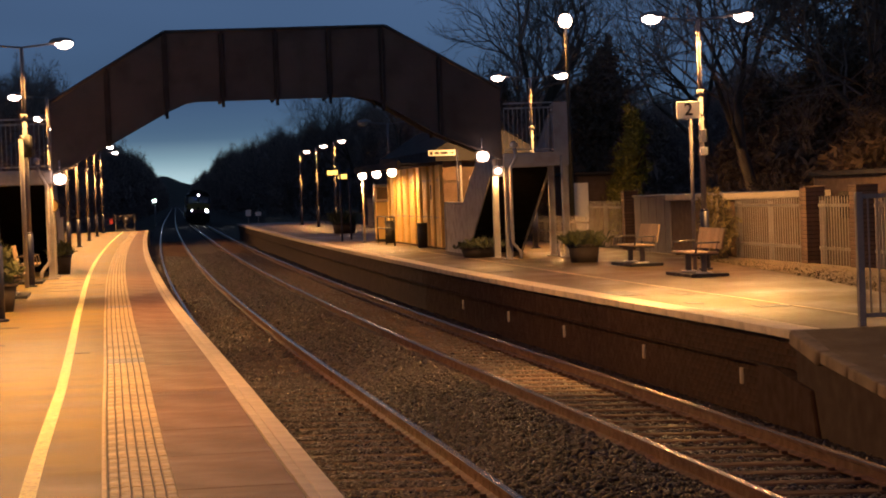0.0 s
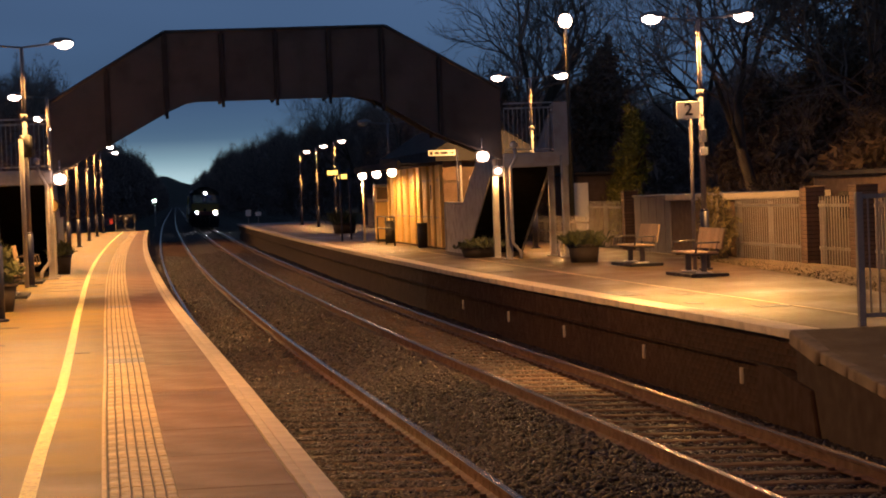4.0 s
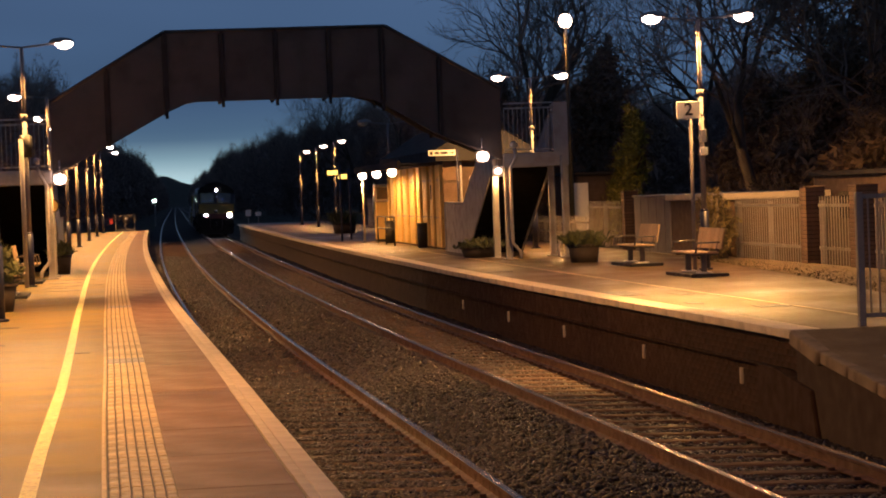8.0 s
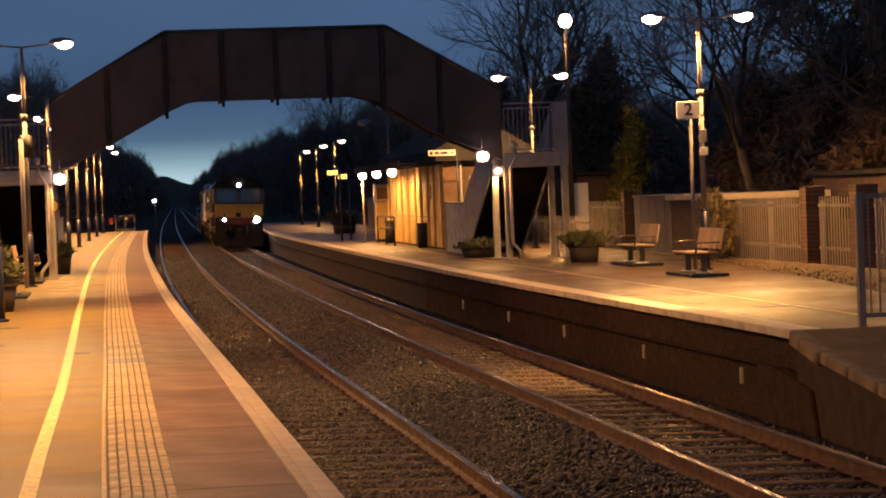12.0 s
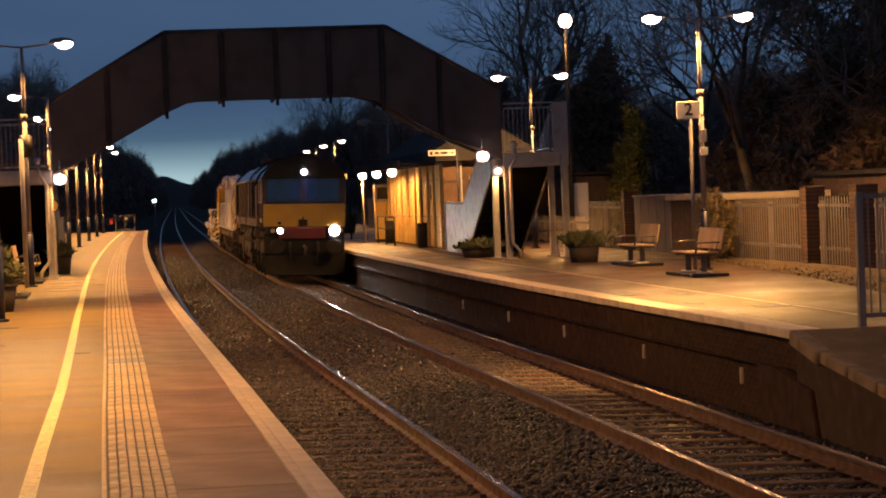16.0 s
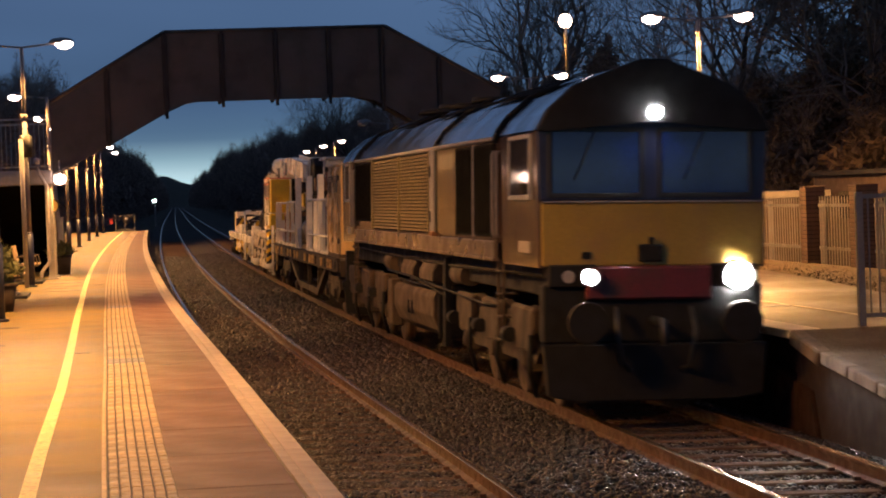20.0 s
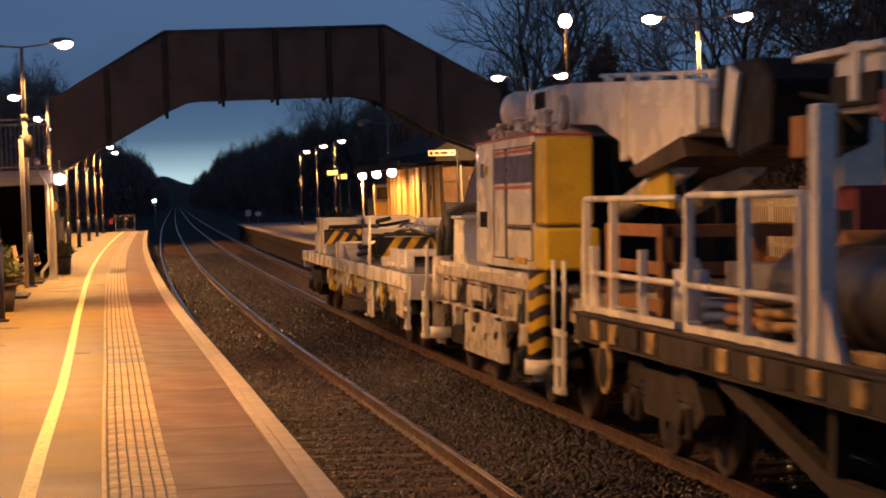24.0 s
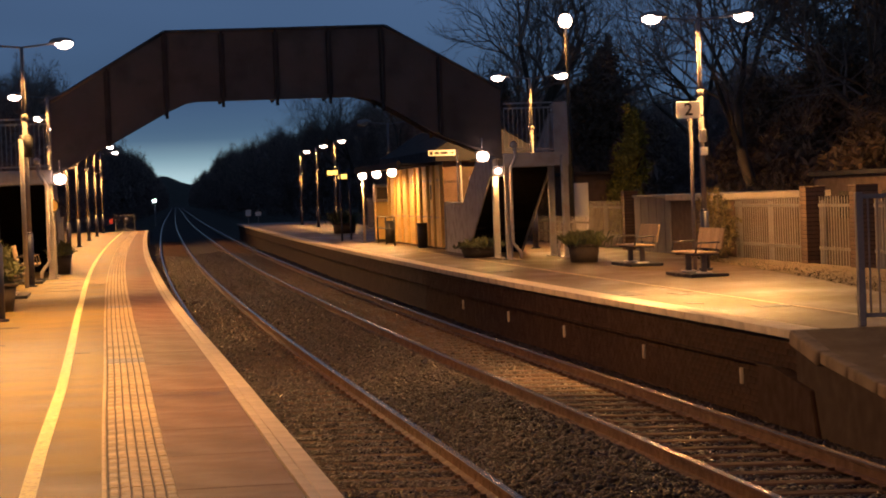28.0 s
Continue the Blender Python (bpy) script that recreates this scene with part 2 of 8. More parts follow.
def raw(name, verts, faces, material, parent=None, label="", smooth=False):
    me = bpy.data.meshes.new(name)
    me.from_pydata([tuple(v) for v in verts], [], faces)
    me.validate()
    if smooth:
        me.polygons.foreach_set("use_smooth", [True] * len(me.polygons))
    for x in (material if isinstance(material, (list, tuple)) else [material]):
        me.materials.append(x)
    ob = new(name, me)
    if parent is not None:
        ob.parent = parent
    if label:
        ob["label"] = label
    return ob


def box(bm, x0, x1, y0, y1, z0, z1, bevel=0.0, mi=0, rot=None):
    r = bmesh.ops.create_cube(bm, size=1.0)
    vs = r["verts"]
    for v in vs:
        v.co = Vector((x0 + (v.co.x + 0.5) * (x1 - x0), y0 + (v.co.y + 0.5) * (y1 - y0), z0 + (v.co.z + 0.5) * (z1 - z0)))
    if rot is not None:
        bmesh.ops.transform(bm, matrix=rot, verts=vs)
    fs = {f for v in vs for f in v.link_faces}
    if bevel:
        es = list({e for v in vs for e in v.link_edges})
        out = bmesh.ops.bevel(bm, geom=es, offset=bevel, segments=1, affect="EDGES", profile=0.5)
        fs = {f for f in fs if f.is_valid} | set(out["faces"])
    for f in fs:
        f.material_index = mi
    return bm


def B():
    return bmesh.new()


def cyl(bm, p0, p1, r0, r1=None, seg=12, mi=0, caps=True):
    p0, p1 = Vector(p0), Vector(p1)
    r1 = r0 if r1 is None else r1
    q = (p1 - p0).to_track_quat("Z", "Y").to_matrix()
    a, b = [], []
    for i in range(seg):
        d = q @ Vector((math.cos(2 * math.pi * i / seg), math.sin(2 * math.pi * i / seg), 0))
        a.append(bm.verts.new(p0 + d * r0))
        b.append(bm.verts.new(p1 + d * r1))
    for i in range(seg):
        f = bm.faces.new((a[i], a[(i + 1) % seg], b[(i + 1) % seg], b[i]))
        f.smooth, f.material_index = True, mi
    if caps:
        for ring in (a[::-1], b):
            bm.faces.new(ring).material_index = mi
    return bm


def tube(bm, pts, r, seg=8, mi=0):
    """One bent pipe through the points."""
    pts = [Vector(p) for p in pts]
    rings, up = [], None
    for i, p in enumerate(pts):
        d = (pts[min(i + 1, len(pts) - 1)] - pts[max(i - 1, 0)]).normalized()
        if up is None:
            up = d.orthogonal().normalized()
        up = (up - d * up.dot(d)).normalized()
        side = d.cross(up)
        rings.append([bm.verts.new(p + (up * math.cos(2 * math.pi * k / seg) + side * math.sin(2 * math.pi * k / seg)) * r) for k in range(seg)])
    for a, b in zip(rings, rings[1:]):
        for k in range(seg):
            f = bm.faces.new((a[k], a[(k + 1) % seg], b[(k + 1) % seg], b[k]))
            f.smooth, f.material_index = True, mi
    bm.faces.new(rings[0][::-1]).material_index = mi
    bm.faces.new(rings[-1]).material_index = mi
    return bm


def prism(bm, outline, x0, x1, axis="x", mi=0, bevel=0.0):
    """A plate of the outline (two coordinates) between x0 and x1 along an axis."""
    def co(u, v, w):
        return (w, u, v) if axis == "x" else (u, w, v) if axis == "y" else (u, v, w)
    a = [bm.verts.new(co(u, v, x0)) for u, v in outline]
    b = [bm.verts.new(co(u, v, x1)) for u, v in outline]
    fs = [bm.faces.new(a[::-1]), bm.faces.new(b)]
    n = len(a)
    for i in range(n):
        fs.append(bm.faces.new((a[i], a[(i + 1) % n], b[(i + 1) % n], b[i])))
    for f in fs:
        f.material_index = mi
    if bevel:
        es = list({e for v in a + b for e in v.link_edges})
        bmesh.ops.bevel(bm, geom=es, offset=bevel, segments=1, affect="EDGES", profile=0.5)
    return bm


def ball(bm, c, rx, ry, rz, seg=16, rings=8, mi=0, zmin=-1.0, zmax=1.0):
    c = Vector(c)
    rows = []
    for j in range(rings + 1):
        zz = zmin + (zmax - zmin) * j / rings
        rr = math.sqrt(max(0.0, 1 - zz * zz))
        rows.append([bm.verts.new(c + Vector((rx * max(rr, 0.02) * math.cos(2 * math.pi * i / seg), ry * max(rr, 0.02) * math.sin(2 * math.pi * i / seg), rz * zz))) for i in range(seg)])
    for j in range(rings):
        for i in range(seg):
            f = bm.faces.new((rows[j][i], rows[j][(i + 1) % seg], rows[j + 1][(i + 1) % seg], rows[j + 1][i]))
            f.smooth, f.material_index = True, mi
    bm.faces.new(rows[0][::-1]).material_index = mi
    bm.faces.new(rows[-1]).material_index = mi
    return bm


def sweep(name, prof, s_list, material, parent=None, closed=True, label="", mats=None, off=None):
    """Sweep a profile of (o, z) along the railway, shifted sideways by off(s)."""
    s = np.array(s_list, float)
    rows = [trk_np(s, o + (off(s) if off else 0.0), z) for o, z in prof]
    n, k = len(s), len(prof)
    V = np.concatenate(rows)
    faces, idx = [], []
    for i in range(k if closed else k - 1):
        j = (i + 1) % k
        for a in range(n - 1):
            faces.append((i * n + a, j * n + a, j * n + a + 1, i * n + a + 1))
            idx.append(mats[i] if mats else 0)
    if closed:
        faces.append(tuple(i * n for i in range(k)))
        faces.append(tuple(i * n + n - 1 for i in range(k))[::-1])
        idx += [0, 0]
    ob = raw(name, V, faces, material, parent, label)
    if mats:
        ob.data.polygons.foreach_set("material_index", idx)
    return ob


def spans(a, b, near=0.6):
    out, s = [], a
    while s < b:
        out.append(s)
        s += max(near, abs(s) * 0.02)
    return out + [b]

# ---- ground: one sheet with the cutting's banks ----
def bank(s, o):
    """Ground height beside the line."""
    right = np.clip((o - 9.5) / 26.0, 0, 1)
    left = np.clip((-o - 12.0) / 26.0, 0, 1)
    hr = np.interp(s, [-150, 0, 60, 120, 220, 420, 900, 2400], [1.5, 1.5, 1.5, 3, 5, 6, 6, 4])
    hl = np.interp(s, [-150, 0, 60, 120, 200, 320, 900, 2400], [1, 1, 1.5, 2.5, 4, 6, 6, 4])
    base = np.where((o > -9.6) & (o < 7.6), -0.34, 0.5)
    h = base + hr * right ** 0.8 + hl * left ** 0.8
    return np.where((o > P2_EDGE + 1) | (o < P1_EDGE - 1), h, -0.34)


def build_ground():
    ss = np.array(sorted(set(list(np.arange(-150, 0, 10.0)) + list(np.arange(0, 170, 4.0)) + list(np.arange(170, 600, 15.0)) + list(np.arange(600, 2390, 90.0)))))
    oo = np.array([-2500, -900, -300, -120, -70, -50, -38, -30, -24, -18, -14, -12, -9.7, -9.5, -7.5, -5.9, -5.0, 0, 1.6, 2.6, 5, 7.5, 7.7, 9.5, 13, 18, 24, 30, 38, 50, 70, 120, 300, 900, 2500.0])
    S_, O_ = np.meshgrid(ss, oo, indexing="ij")
    Z = bank(S_, O_)
    rough = np.array([[0.25 * noise.noise(Vector((a * 0.13, b * 0.13, 0))) for b in oo] for a in ss])
    Z = Z + np.where((O_ > 9) | (O_ < -11), rough, 0)
    V = trk_np(S_.ravel(), O_.ravel(), Z.ravel())
    n = len(oo)
    F = [(i * n + j, i * n + j + 1, (i + 1) * n + j + 1, (i + 1) * n + j) for i in range(len(ss) - 1) for j in range(n - 1)]
    ob = raw("ground", V, F, M["earth"], smooth=True)
    tagged(ob, "dark earth and grass of the railway cutting", "ground", kind="structure")


build_ground()

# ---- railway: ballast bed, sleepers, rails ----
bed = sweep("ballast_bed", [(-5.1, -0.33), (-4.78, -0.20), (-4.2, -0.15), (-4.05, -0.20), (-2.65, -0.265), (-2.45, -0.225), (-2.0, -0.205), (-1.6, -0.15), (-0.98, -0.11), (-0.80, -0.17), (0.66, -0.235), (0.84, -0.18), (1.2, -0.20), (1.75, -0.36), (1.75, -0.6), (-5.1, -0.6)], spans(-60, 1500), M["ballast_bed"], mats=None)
tagged(bed, "brown stone ballast bed between two platforms", "ballast", kind="structure")

RAIL = [(-0.07, -0.159), (0.07, -0.159), (0.07, -0.148), (0.012, -0.128), (0.010, -0.052), (0.036, -0.038), (0.036, -0.008), (0.028, 0.0), (-0.028, 0.0), (-0.036, -0.008), (-0.036, -0.038), (-0.010, -0.052), (-0.012, -0.128), (-0.07, -0.148)]
track_things = []
for tc, zc, nm in ((0.0, 0.0, "platform two line"), (T1, Z1, "platform one line")):
    tr = thing("railway_track", Matrix.Identity(4), "steel rails with shiny worn heads on concrete sleepers", "railway track", "railway tracks", "structure")
    track_things.append((tr, tc, zc))
    for side in (-0.7525, 0.7525):
        zz = zc - side * math.sin(CANT)
        prof = [(tc + side + a, zz + b) for a, b in RAIL]
        sweep("rail", prof, spans(-70, 1200, 0.8), [M["rail_rust"], M["rail_head"]], tr, label="rusty rail with a polished head", mats=[0, 0, 0, 0, 0, 0, 1, 1, 1, 0, 0, 0, 0, 0])


def strip(name, o0, o1, z0, z1, a, b, material, parent=None, label="", off=None):
    return sweep(name, [(o0, z0), (o0, z1), (o1, z1), (o1, z0)], spans(a, b), material, parent, label=label, off=off)


# ---- platform one (the camera stands on it) ----
p1 = strip("platform_one", -10.6, P1_EDGE - 0.25, -0.5, P1_Z, -30, 140, M["asphalt"])
tagged(p1, "damp asphalt railway platform under orange lamp light", "platform", kind="structure")
p1w = strip("platform_wall_one", P1_EDGE - 0.248, P1_EDGE - 0.12, -0.5, P1_Z - 0.075, -30, 140, M["brown_wall"])
tagged(p1w, "dark brick platform face below the coping", "platform wall", kind="structure")
p1r = raw("platform_ramp_one", [trk(140.0, -10.6, P1_Z), trk(140.0, P1_EDGE, P1_Z), trk(148.0, P1_EDGE, -0.2), trk(148.0, -10.6, -0.2), trk(140.0, -10.6, -0.5), trk(140.0, P1_EDGE, -0.5), trk(148.0, P1_EDGE, -0.5), trk(148.0, -10.6, -0.5)], [(3, 2, 1, 0), (0, 1, 5, 4), (1, 2, 6, 5), (2, 3, 7, 6), (3, 0, 4, 7)], M["asphalt"])
tagged(p1r, "sloping asphalt ramp at the platform end", "ramp", kind="structure")
yl = strip("yellow_line", -0.05, 0.05, P1_Z - 0.01, P1_Z + 0.005, -10, 138, M["yellow_line"], off=line_o)
tagged(yl, "worn yellow safety line painted on the platform", "painted line", kind="structure")

# ---- platform two ----
P2_END = 17.55
p2 = strip("platform_two", P2_EDGE + 0.38, 7.75, -0.5, P2_Z, P2_END, 157.5, M["asphalt_two"], off=lambda s: p2_flare(s) * 0.5)
tagged(p2, "damp asphalt railway platform across the tracks", "platform", kind="structure")
p2line = strip("edge_line", 3.16, 3.24, P2_Z - 0.01, P2_Z + 0.004, 18.5, 60, M["faded_line"])
tagged(p2line, "faded yellow line painted along the far platform", "painted line", kind="structure")


# ---- footbridge ----
SB = 47.52           # near face
BW = 1.9             # width of the deck
OC = -1.70           # middle between the tracks


def build_bridge():
    br = thing("footbridge", trk_m(SB, OC, 0), "dark brown riveted steel footbridge over both tracks", "footbridge", kind="structure")
    top = [(-5.42, 5.05), (-2.66, 6.645), (2.66, 6.645), (5.42, 5.05)]
    bot = [(5.42, 3.32), (5.2, 3.40), (3.75, 4.03), (2.9, 4.55), (2.35, 4.86), (1.9, 4.96), (-1.9, 4.96), (-2.2, 4.92), (-2.66, 4.72), (-3.9, 4.06), (-5.2, 3.40), (-5.42, 3.32)]
    low = bot
    for y, lift in ((0.0, 0.03), (BW, 0.11)):
        bot = [(x, z + lift) for x, z in low]
        b = B()
        prism(b, top + bot, y - 0.006, y + 0.006, "y")
        par = part("parapet", b, M["bridge"], br, "plated steel parapet girder")
        b = B()                       # handrail along the top
        for (x0, z0), (x1, z1) in zip(top, top[1:]):
            cyl(b, (x0, y, z0), (x1, y, z1), 0.045, seg=8)
        part("top_rail", b, M["bridge"], br)
        b = B()                       # bottom angle
        for (x0, z0), (x1, z1) in zip(bot, bot[1:]):
            q = 0.035
            prism(b, [(x0, z0 - q), (x1, z1 - q), (x1, z1 + q), (x0, z0 + q)], y - 0.07, y + 0.07, "y")
        part("bottom_flange", b, M["bridge"], br)
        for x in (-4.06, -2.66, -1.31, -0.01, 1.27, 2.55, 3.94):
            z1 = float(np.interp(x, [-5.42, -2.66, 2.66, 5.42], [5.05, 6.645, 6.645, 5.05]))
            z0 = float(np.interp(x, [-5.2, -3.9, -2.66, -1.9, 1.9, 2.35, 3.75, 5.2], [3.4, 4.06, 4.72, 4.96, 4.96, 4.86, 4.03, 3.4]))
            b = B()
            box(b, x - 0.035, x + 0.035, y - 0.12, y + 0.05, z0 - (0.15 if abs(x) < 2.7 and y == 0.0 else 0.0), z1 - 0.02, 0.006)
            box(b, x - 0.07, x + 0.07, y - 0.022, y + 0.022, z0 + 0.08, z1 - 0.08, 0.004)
            part("stiffener", b, M["bridge_rib"], br, "upright stiffener with shade put into its dark colour")
        for x in (-3.4, -2.0, -0.66, 0.63, 1.95, 3.3):     # seams of the plates with rivets
            z1 = float(np.interp(x, [-5.42, -2.66, 2.66, 5.42], [5.05, 6.645, 6.645, 5.05])) - 0.1
            z0 = float(np.interp(x, [-5.2, -2.66, -1.9, 1.9, 2.35, 3.75, 5.2], [3.4, 4.72, 4.96, 4.96, 4.86, 4.03, 3.4])) + 0.1
            b = B()
            box(b, x - 0.03, x + 0.03, y - 0.012, y + 0.012, z0, z1)
            for k in range(12):
                zz = z0 + (z1 - z0) * (k + 0.5) / 12
                for dx in (-0.018, 0.018):
                    box(b, x + dx - 0.007, x + dx + 0.007, y - 0.02, y + 0.02, zz - 0.007, zz + 0.007)
            part("seam_strip", b, M["bridge"], br)
    b = B()                           # deck with its flights inside the slopes
    prism(b, [(-5.42, 3.56), (-2.2, 5.18), (2.2, 5.18), (5.42, 3.56), (5.42, 3.47), (2.2, 5.10), (-2.2, 5.10), (-5.42, 3.47)], 0.03, BW - 0.03, "y")
    part("deck", b, M["bridge"], br)
    b = B()
    for x in (-1.31, -0.01, 1.27):
        box(b, x - 0.05, x + 0.05, 0.05, BW - 0.05, 5.0, 5.10)
    part("cross_beam", b, M["bridge"], br)
    return br


def railing(b, x0, x1, y, z0, z1, gap=0.11, mi=0):
    """Upright bars between two rails along x."""
    for z in (z0, z1 - 0.12, z1):
        box(b, x0, x1, y - 0.02, y + 0.02, z - 0.02, z + 0.02, mi=mi)
    n = max(1, int((x1 - x0) / gap))
    for i in range(n + 1):
        x = x0 + (x1 - x0) * i / n
        box(b, x - 0.009, x + 0.009, y - 0.009, y + 0.009, z0, z1 - 0.12, mi=mi)


def railing_y(b, y0, y1, x, z0, z1, gap=0.11):
    for z in (z0, z1 - 0.12, z1):
        box(b, x - 0.02, x + 0.02, y0, y1, z - 0.02, z + 0.02)
    n = max(1, int((y1 - y0) / gap))
    for i in range(n + 1):
        y = y0 + (y1 - y0) * i / n
        box(b, x - 0.009, x + 0.009, y - 0.009, y + 0.009, z0, z1 - 0.12)


def build_tower(o_in, sgn, zp):
    """Landing on four posts and the flight of stairs that goes down from it along the platform."""
    tw = thing("bridge_staircase", trk_m(SB, o_in, zp), "grey painted steel staircase and landing of the footbridge", "staircase", "footbridge staircases", "structure")
    W = 1.62
    X = (lambda a, b: (a, b)) if sgn > 0 else (lambda a, b: (-b, -a))
    zl = 3.42 - zp
    b = B()
    x0, x1 = X(0.0, W)
    box(b, x0, x1, -0.05, BW + 0.05, zl - 0.06, zl, 0.01)
    part("landing_floor", b, M["grey_paint"], tw)
    b = B()
    box(b, x0, x1, -0.08, -0.05, zl - 0.3, zl + 0.04, 0.006)
    part("fascia", b, M["grey_paint"], tw, "grey fascia beam of the landing")
    b = B()
    box(b, x0, x1, BW + 0.05, BW + 0.08, zl - 0.3, zl + 0.04, 0.006)
    part("fascia", b, M["grey_paint"], tw)
    for xx in (0.09, W - 0.09):
        for yy in (0.05, BW - 0.05):
            b = B()
            xs = xx * sgn
            box(b, xs - 0.075, xs + 0.075, yy - 0.006, yy + 0.006, 0, zl - 0.06)
            box(b, xs - 0.075, xs - 0.060, yy - 0.075, yy + 0.075, 0, zl - 0.06)
            box(b, xs + 0.060, xs + 0.075, yy - 0.075, yy + 0.075, 0, zl - 0.06)
            box(b, xs - 0.16, xs + 0.16, yy - 0.16, yy + 0.16, 0, 0.03, 0.004)
            part("post", b, M["grey_paint"], tw, "steel column of the landing")
    b = B()                        # railing towards the camera and on the outer side
    a0, a1 = X(0.05, W - 0.36)
    railing(b, a0, a1, -0.05, zl + 0.12, zl + 1.25)
    part("front_railing", b, M["grey_paint"], tw)
    b = B()
    a0, a1 = X(W - 0.36, W)
    box(b, a0, a1, -0.07, -0.04, zl + 0.02, zl + 1.25, 0.004)
    part("railing_panel", b, M["grey_paint"], tw, "solid grey panel beside the railing bars")
    b = B()
    railing_y(b, 0.0, BW, (W - 0.03) * sgn, zl + 0.12, zl + 1.25)
    part("side_railing", b, M["grey_paint"], tw)
    # flight
    n = 14
    run = 5.0
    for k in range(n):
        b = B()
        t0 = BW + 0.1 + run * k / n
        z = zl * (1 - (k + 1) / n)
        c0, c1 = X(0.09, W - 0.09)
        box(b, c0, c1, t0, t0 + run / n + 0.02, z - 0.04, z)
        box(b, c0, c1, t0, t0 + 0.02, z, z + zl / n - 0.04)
        part("tread", b, M["stair_shade"], tw)
    # plate added to carry the dark shade below the flight
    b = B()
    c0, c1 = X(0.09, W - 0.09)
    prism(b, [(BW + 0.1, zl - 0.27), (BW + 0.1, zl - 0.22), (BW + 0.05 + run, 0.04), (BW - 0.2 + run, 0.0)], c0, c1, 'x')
    part("soffit", b, M["stair_shade"], tw, "near-black plate standing for shade under the stairs")
    for xx in (0.06, W - 0.06):
        b = B()
        xs = xx * sgn
        prism(b, [(BW + 0.05, zl - 0.32), (BW + 0.05, zl + 0.98), (BW + 0.6, zl + 0.72), (BW + 0.1 + run, 1.36), (BW + 3.6 + run, 1.36), (BW + 3.6 + run, 0.0), (BW - 0.35 + run, 0.0)], xs - 0.02, xs + 0.02, "x")
        part("stringer", b, M["grey_paint"], tw, "plated grey stair side with parapet")
        b = B()
        cyl(b, (xs, BW + 0.05, zl + 1.02), (xs, BW + 0.1 + run, 1.40), 0.03, seg=8)
        cyl(b, (xs, BW + 0.1 + run, 1.40), (xs, BW + 3.6 + run, 1.40), 0.03, seg=8)
        part("handrail", b, M["grey_paint"], tw)
        bx0 = B()
        box(bx0, xs - 0.05, xs + 0.05, BW + 3.52 + run, BW + 3.68 + run, 0.0, 1.42, 0.01)
        part("newel_post", bx0, M["grey_paint"], tw)
    b = B()                        # rain pipe
    xs = 0.30 * sgn
    tube(b, [(xs - 0.05, -0.16, zl + 0.22), (xs, -0.16, zl - 0.05), (xs - 0.16 * sgn, -0.16, zl - 0.35), (xs - 0.16 * sgn, -0.16, 0.42), (xs + 0.02 * sgn, -0.16, 0.2), (xs + 0.04 * sgn, -0.2, 0.02)], 0.045, 10)
    ball(b, (xs - 0.05, -0.16, zl + 0.24), 0.09, 0.09, 0.1)
    part("rain_pipe", b, M["grey_paint"], tw, "grey rain pipe with a cast hopper")
    b = B()
    xs = (W - 0.2) * sgn
    tube(b, [(xs, -0.15, zl - 0.05), (xs, -0.15, 0.5), (xs - 0.14 * sgn, -0.15, 0.32), (xs - 0.14 * sgn, -0.15, 0.03)], 0.032, 8)
    part("rain_pipe", b, M["grey_paint"], tw)
    return tw


build_bridge()
build_tower(3.74, 1, P2_Z)
build_tower(-7.13, -1, P1_Z)


# ---- lamp columns ----
def build_lamp(height=4.9, arms=(-1, 1), lit=True, reach=0.92):
    lp = thing("lamp_post", Matrix.Identity(4), "slim steel platform lamp post with sodium lanterns on thin arms", "lamp post", "platform lamp posts")
    b = B()
    cyl(b, (0, 0, 0), (0, 0, 1.15), 0.085, 0.085, 14)
    cyl(b, (0, 0, 0), (0, 0, 0.04), 0.14, 0.14, 14)
    cyl(b, (0, 0, 1.15), (0, 0, 1.2), 0.085, 0.06, 14)
    part("base", b, M["navy"], lp, "navy painted base of the post")
    b = B()
    cyl(b, (0, 0, 1.2), (0, 0, height * 0.70), 0.057, 0.055, 12)
    cyl(b, (0, 0, height * 0.70), (0, 0, height), 0.045, 0.042, 12)
    cyl(b, (0, 0, height * 0.695), (0, 0, height * 0.72), 0.075, 0.075, 12)
    part("shaft", b, M["galv"], lp, "galvanised steel shaft")
    for a in arms:
        b = B()
        cyl(b, (0, 0, height - 0.02), (a * (reach - 0.2), 0, height + 0.05), 0.022, 0.02, 8)
        part("arm", b, M["galv"], lp)
        b = B()
        ball(b, (a * (reach - 0.06), 0, height + 0.08), 0.27, 0.13, 0.10, 16, 8, 0, -0.25, 1.0)
        hood = part("hood", b, M["lamp_head"], lp, "grey lantern hood")
        b = B()
        ball(b, (a * reach, 0, height + 0.05), 0.195, 0.135, 0.13, 16, 8, 0, -1.0, 0.3)
        part("lens", b, M["lamp_on"] if lit else M["lamp_head"], hood, "glowing lens" if lit else "unlit lens")
    return lp


lamp_proto = build_lamp()
tall_proto = build_lamp(5.22)
LAMPS_L = [13.0, 28.0, 42.95, 59.5, 76.1, 88.9, 104.8, 120.1, 134.4]
LAMPS_R = [(24.5, 5.6), (36.0, 5.70), (57.0, 6.2)]
LAMPS_FAR = [(113.3, 5.25), (123.3, 5.0), (137.4, 4.94)]
tall_proto.matrix_world = trk_m(LAMPS_L[0], -7.55, P1_Z)
for s in LAMPS_L[1:3]:
    copy_thing(tall_proto, trk_m(s, -7.55, P1_Z))
lamp_proto.matrix_world = trk_m(LAMPS_L[3], -7.55, P1_Z)
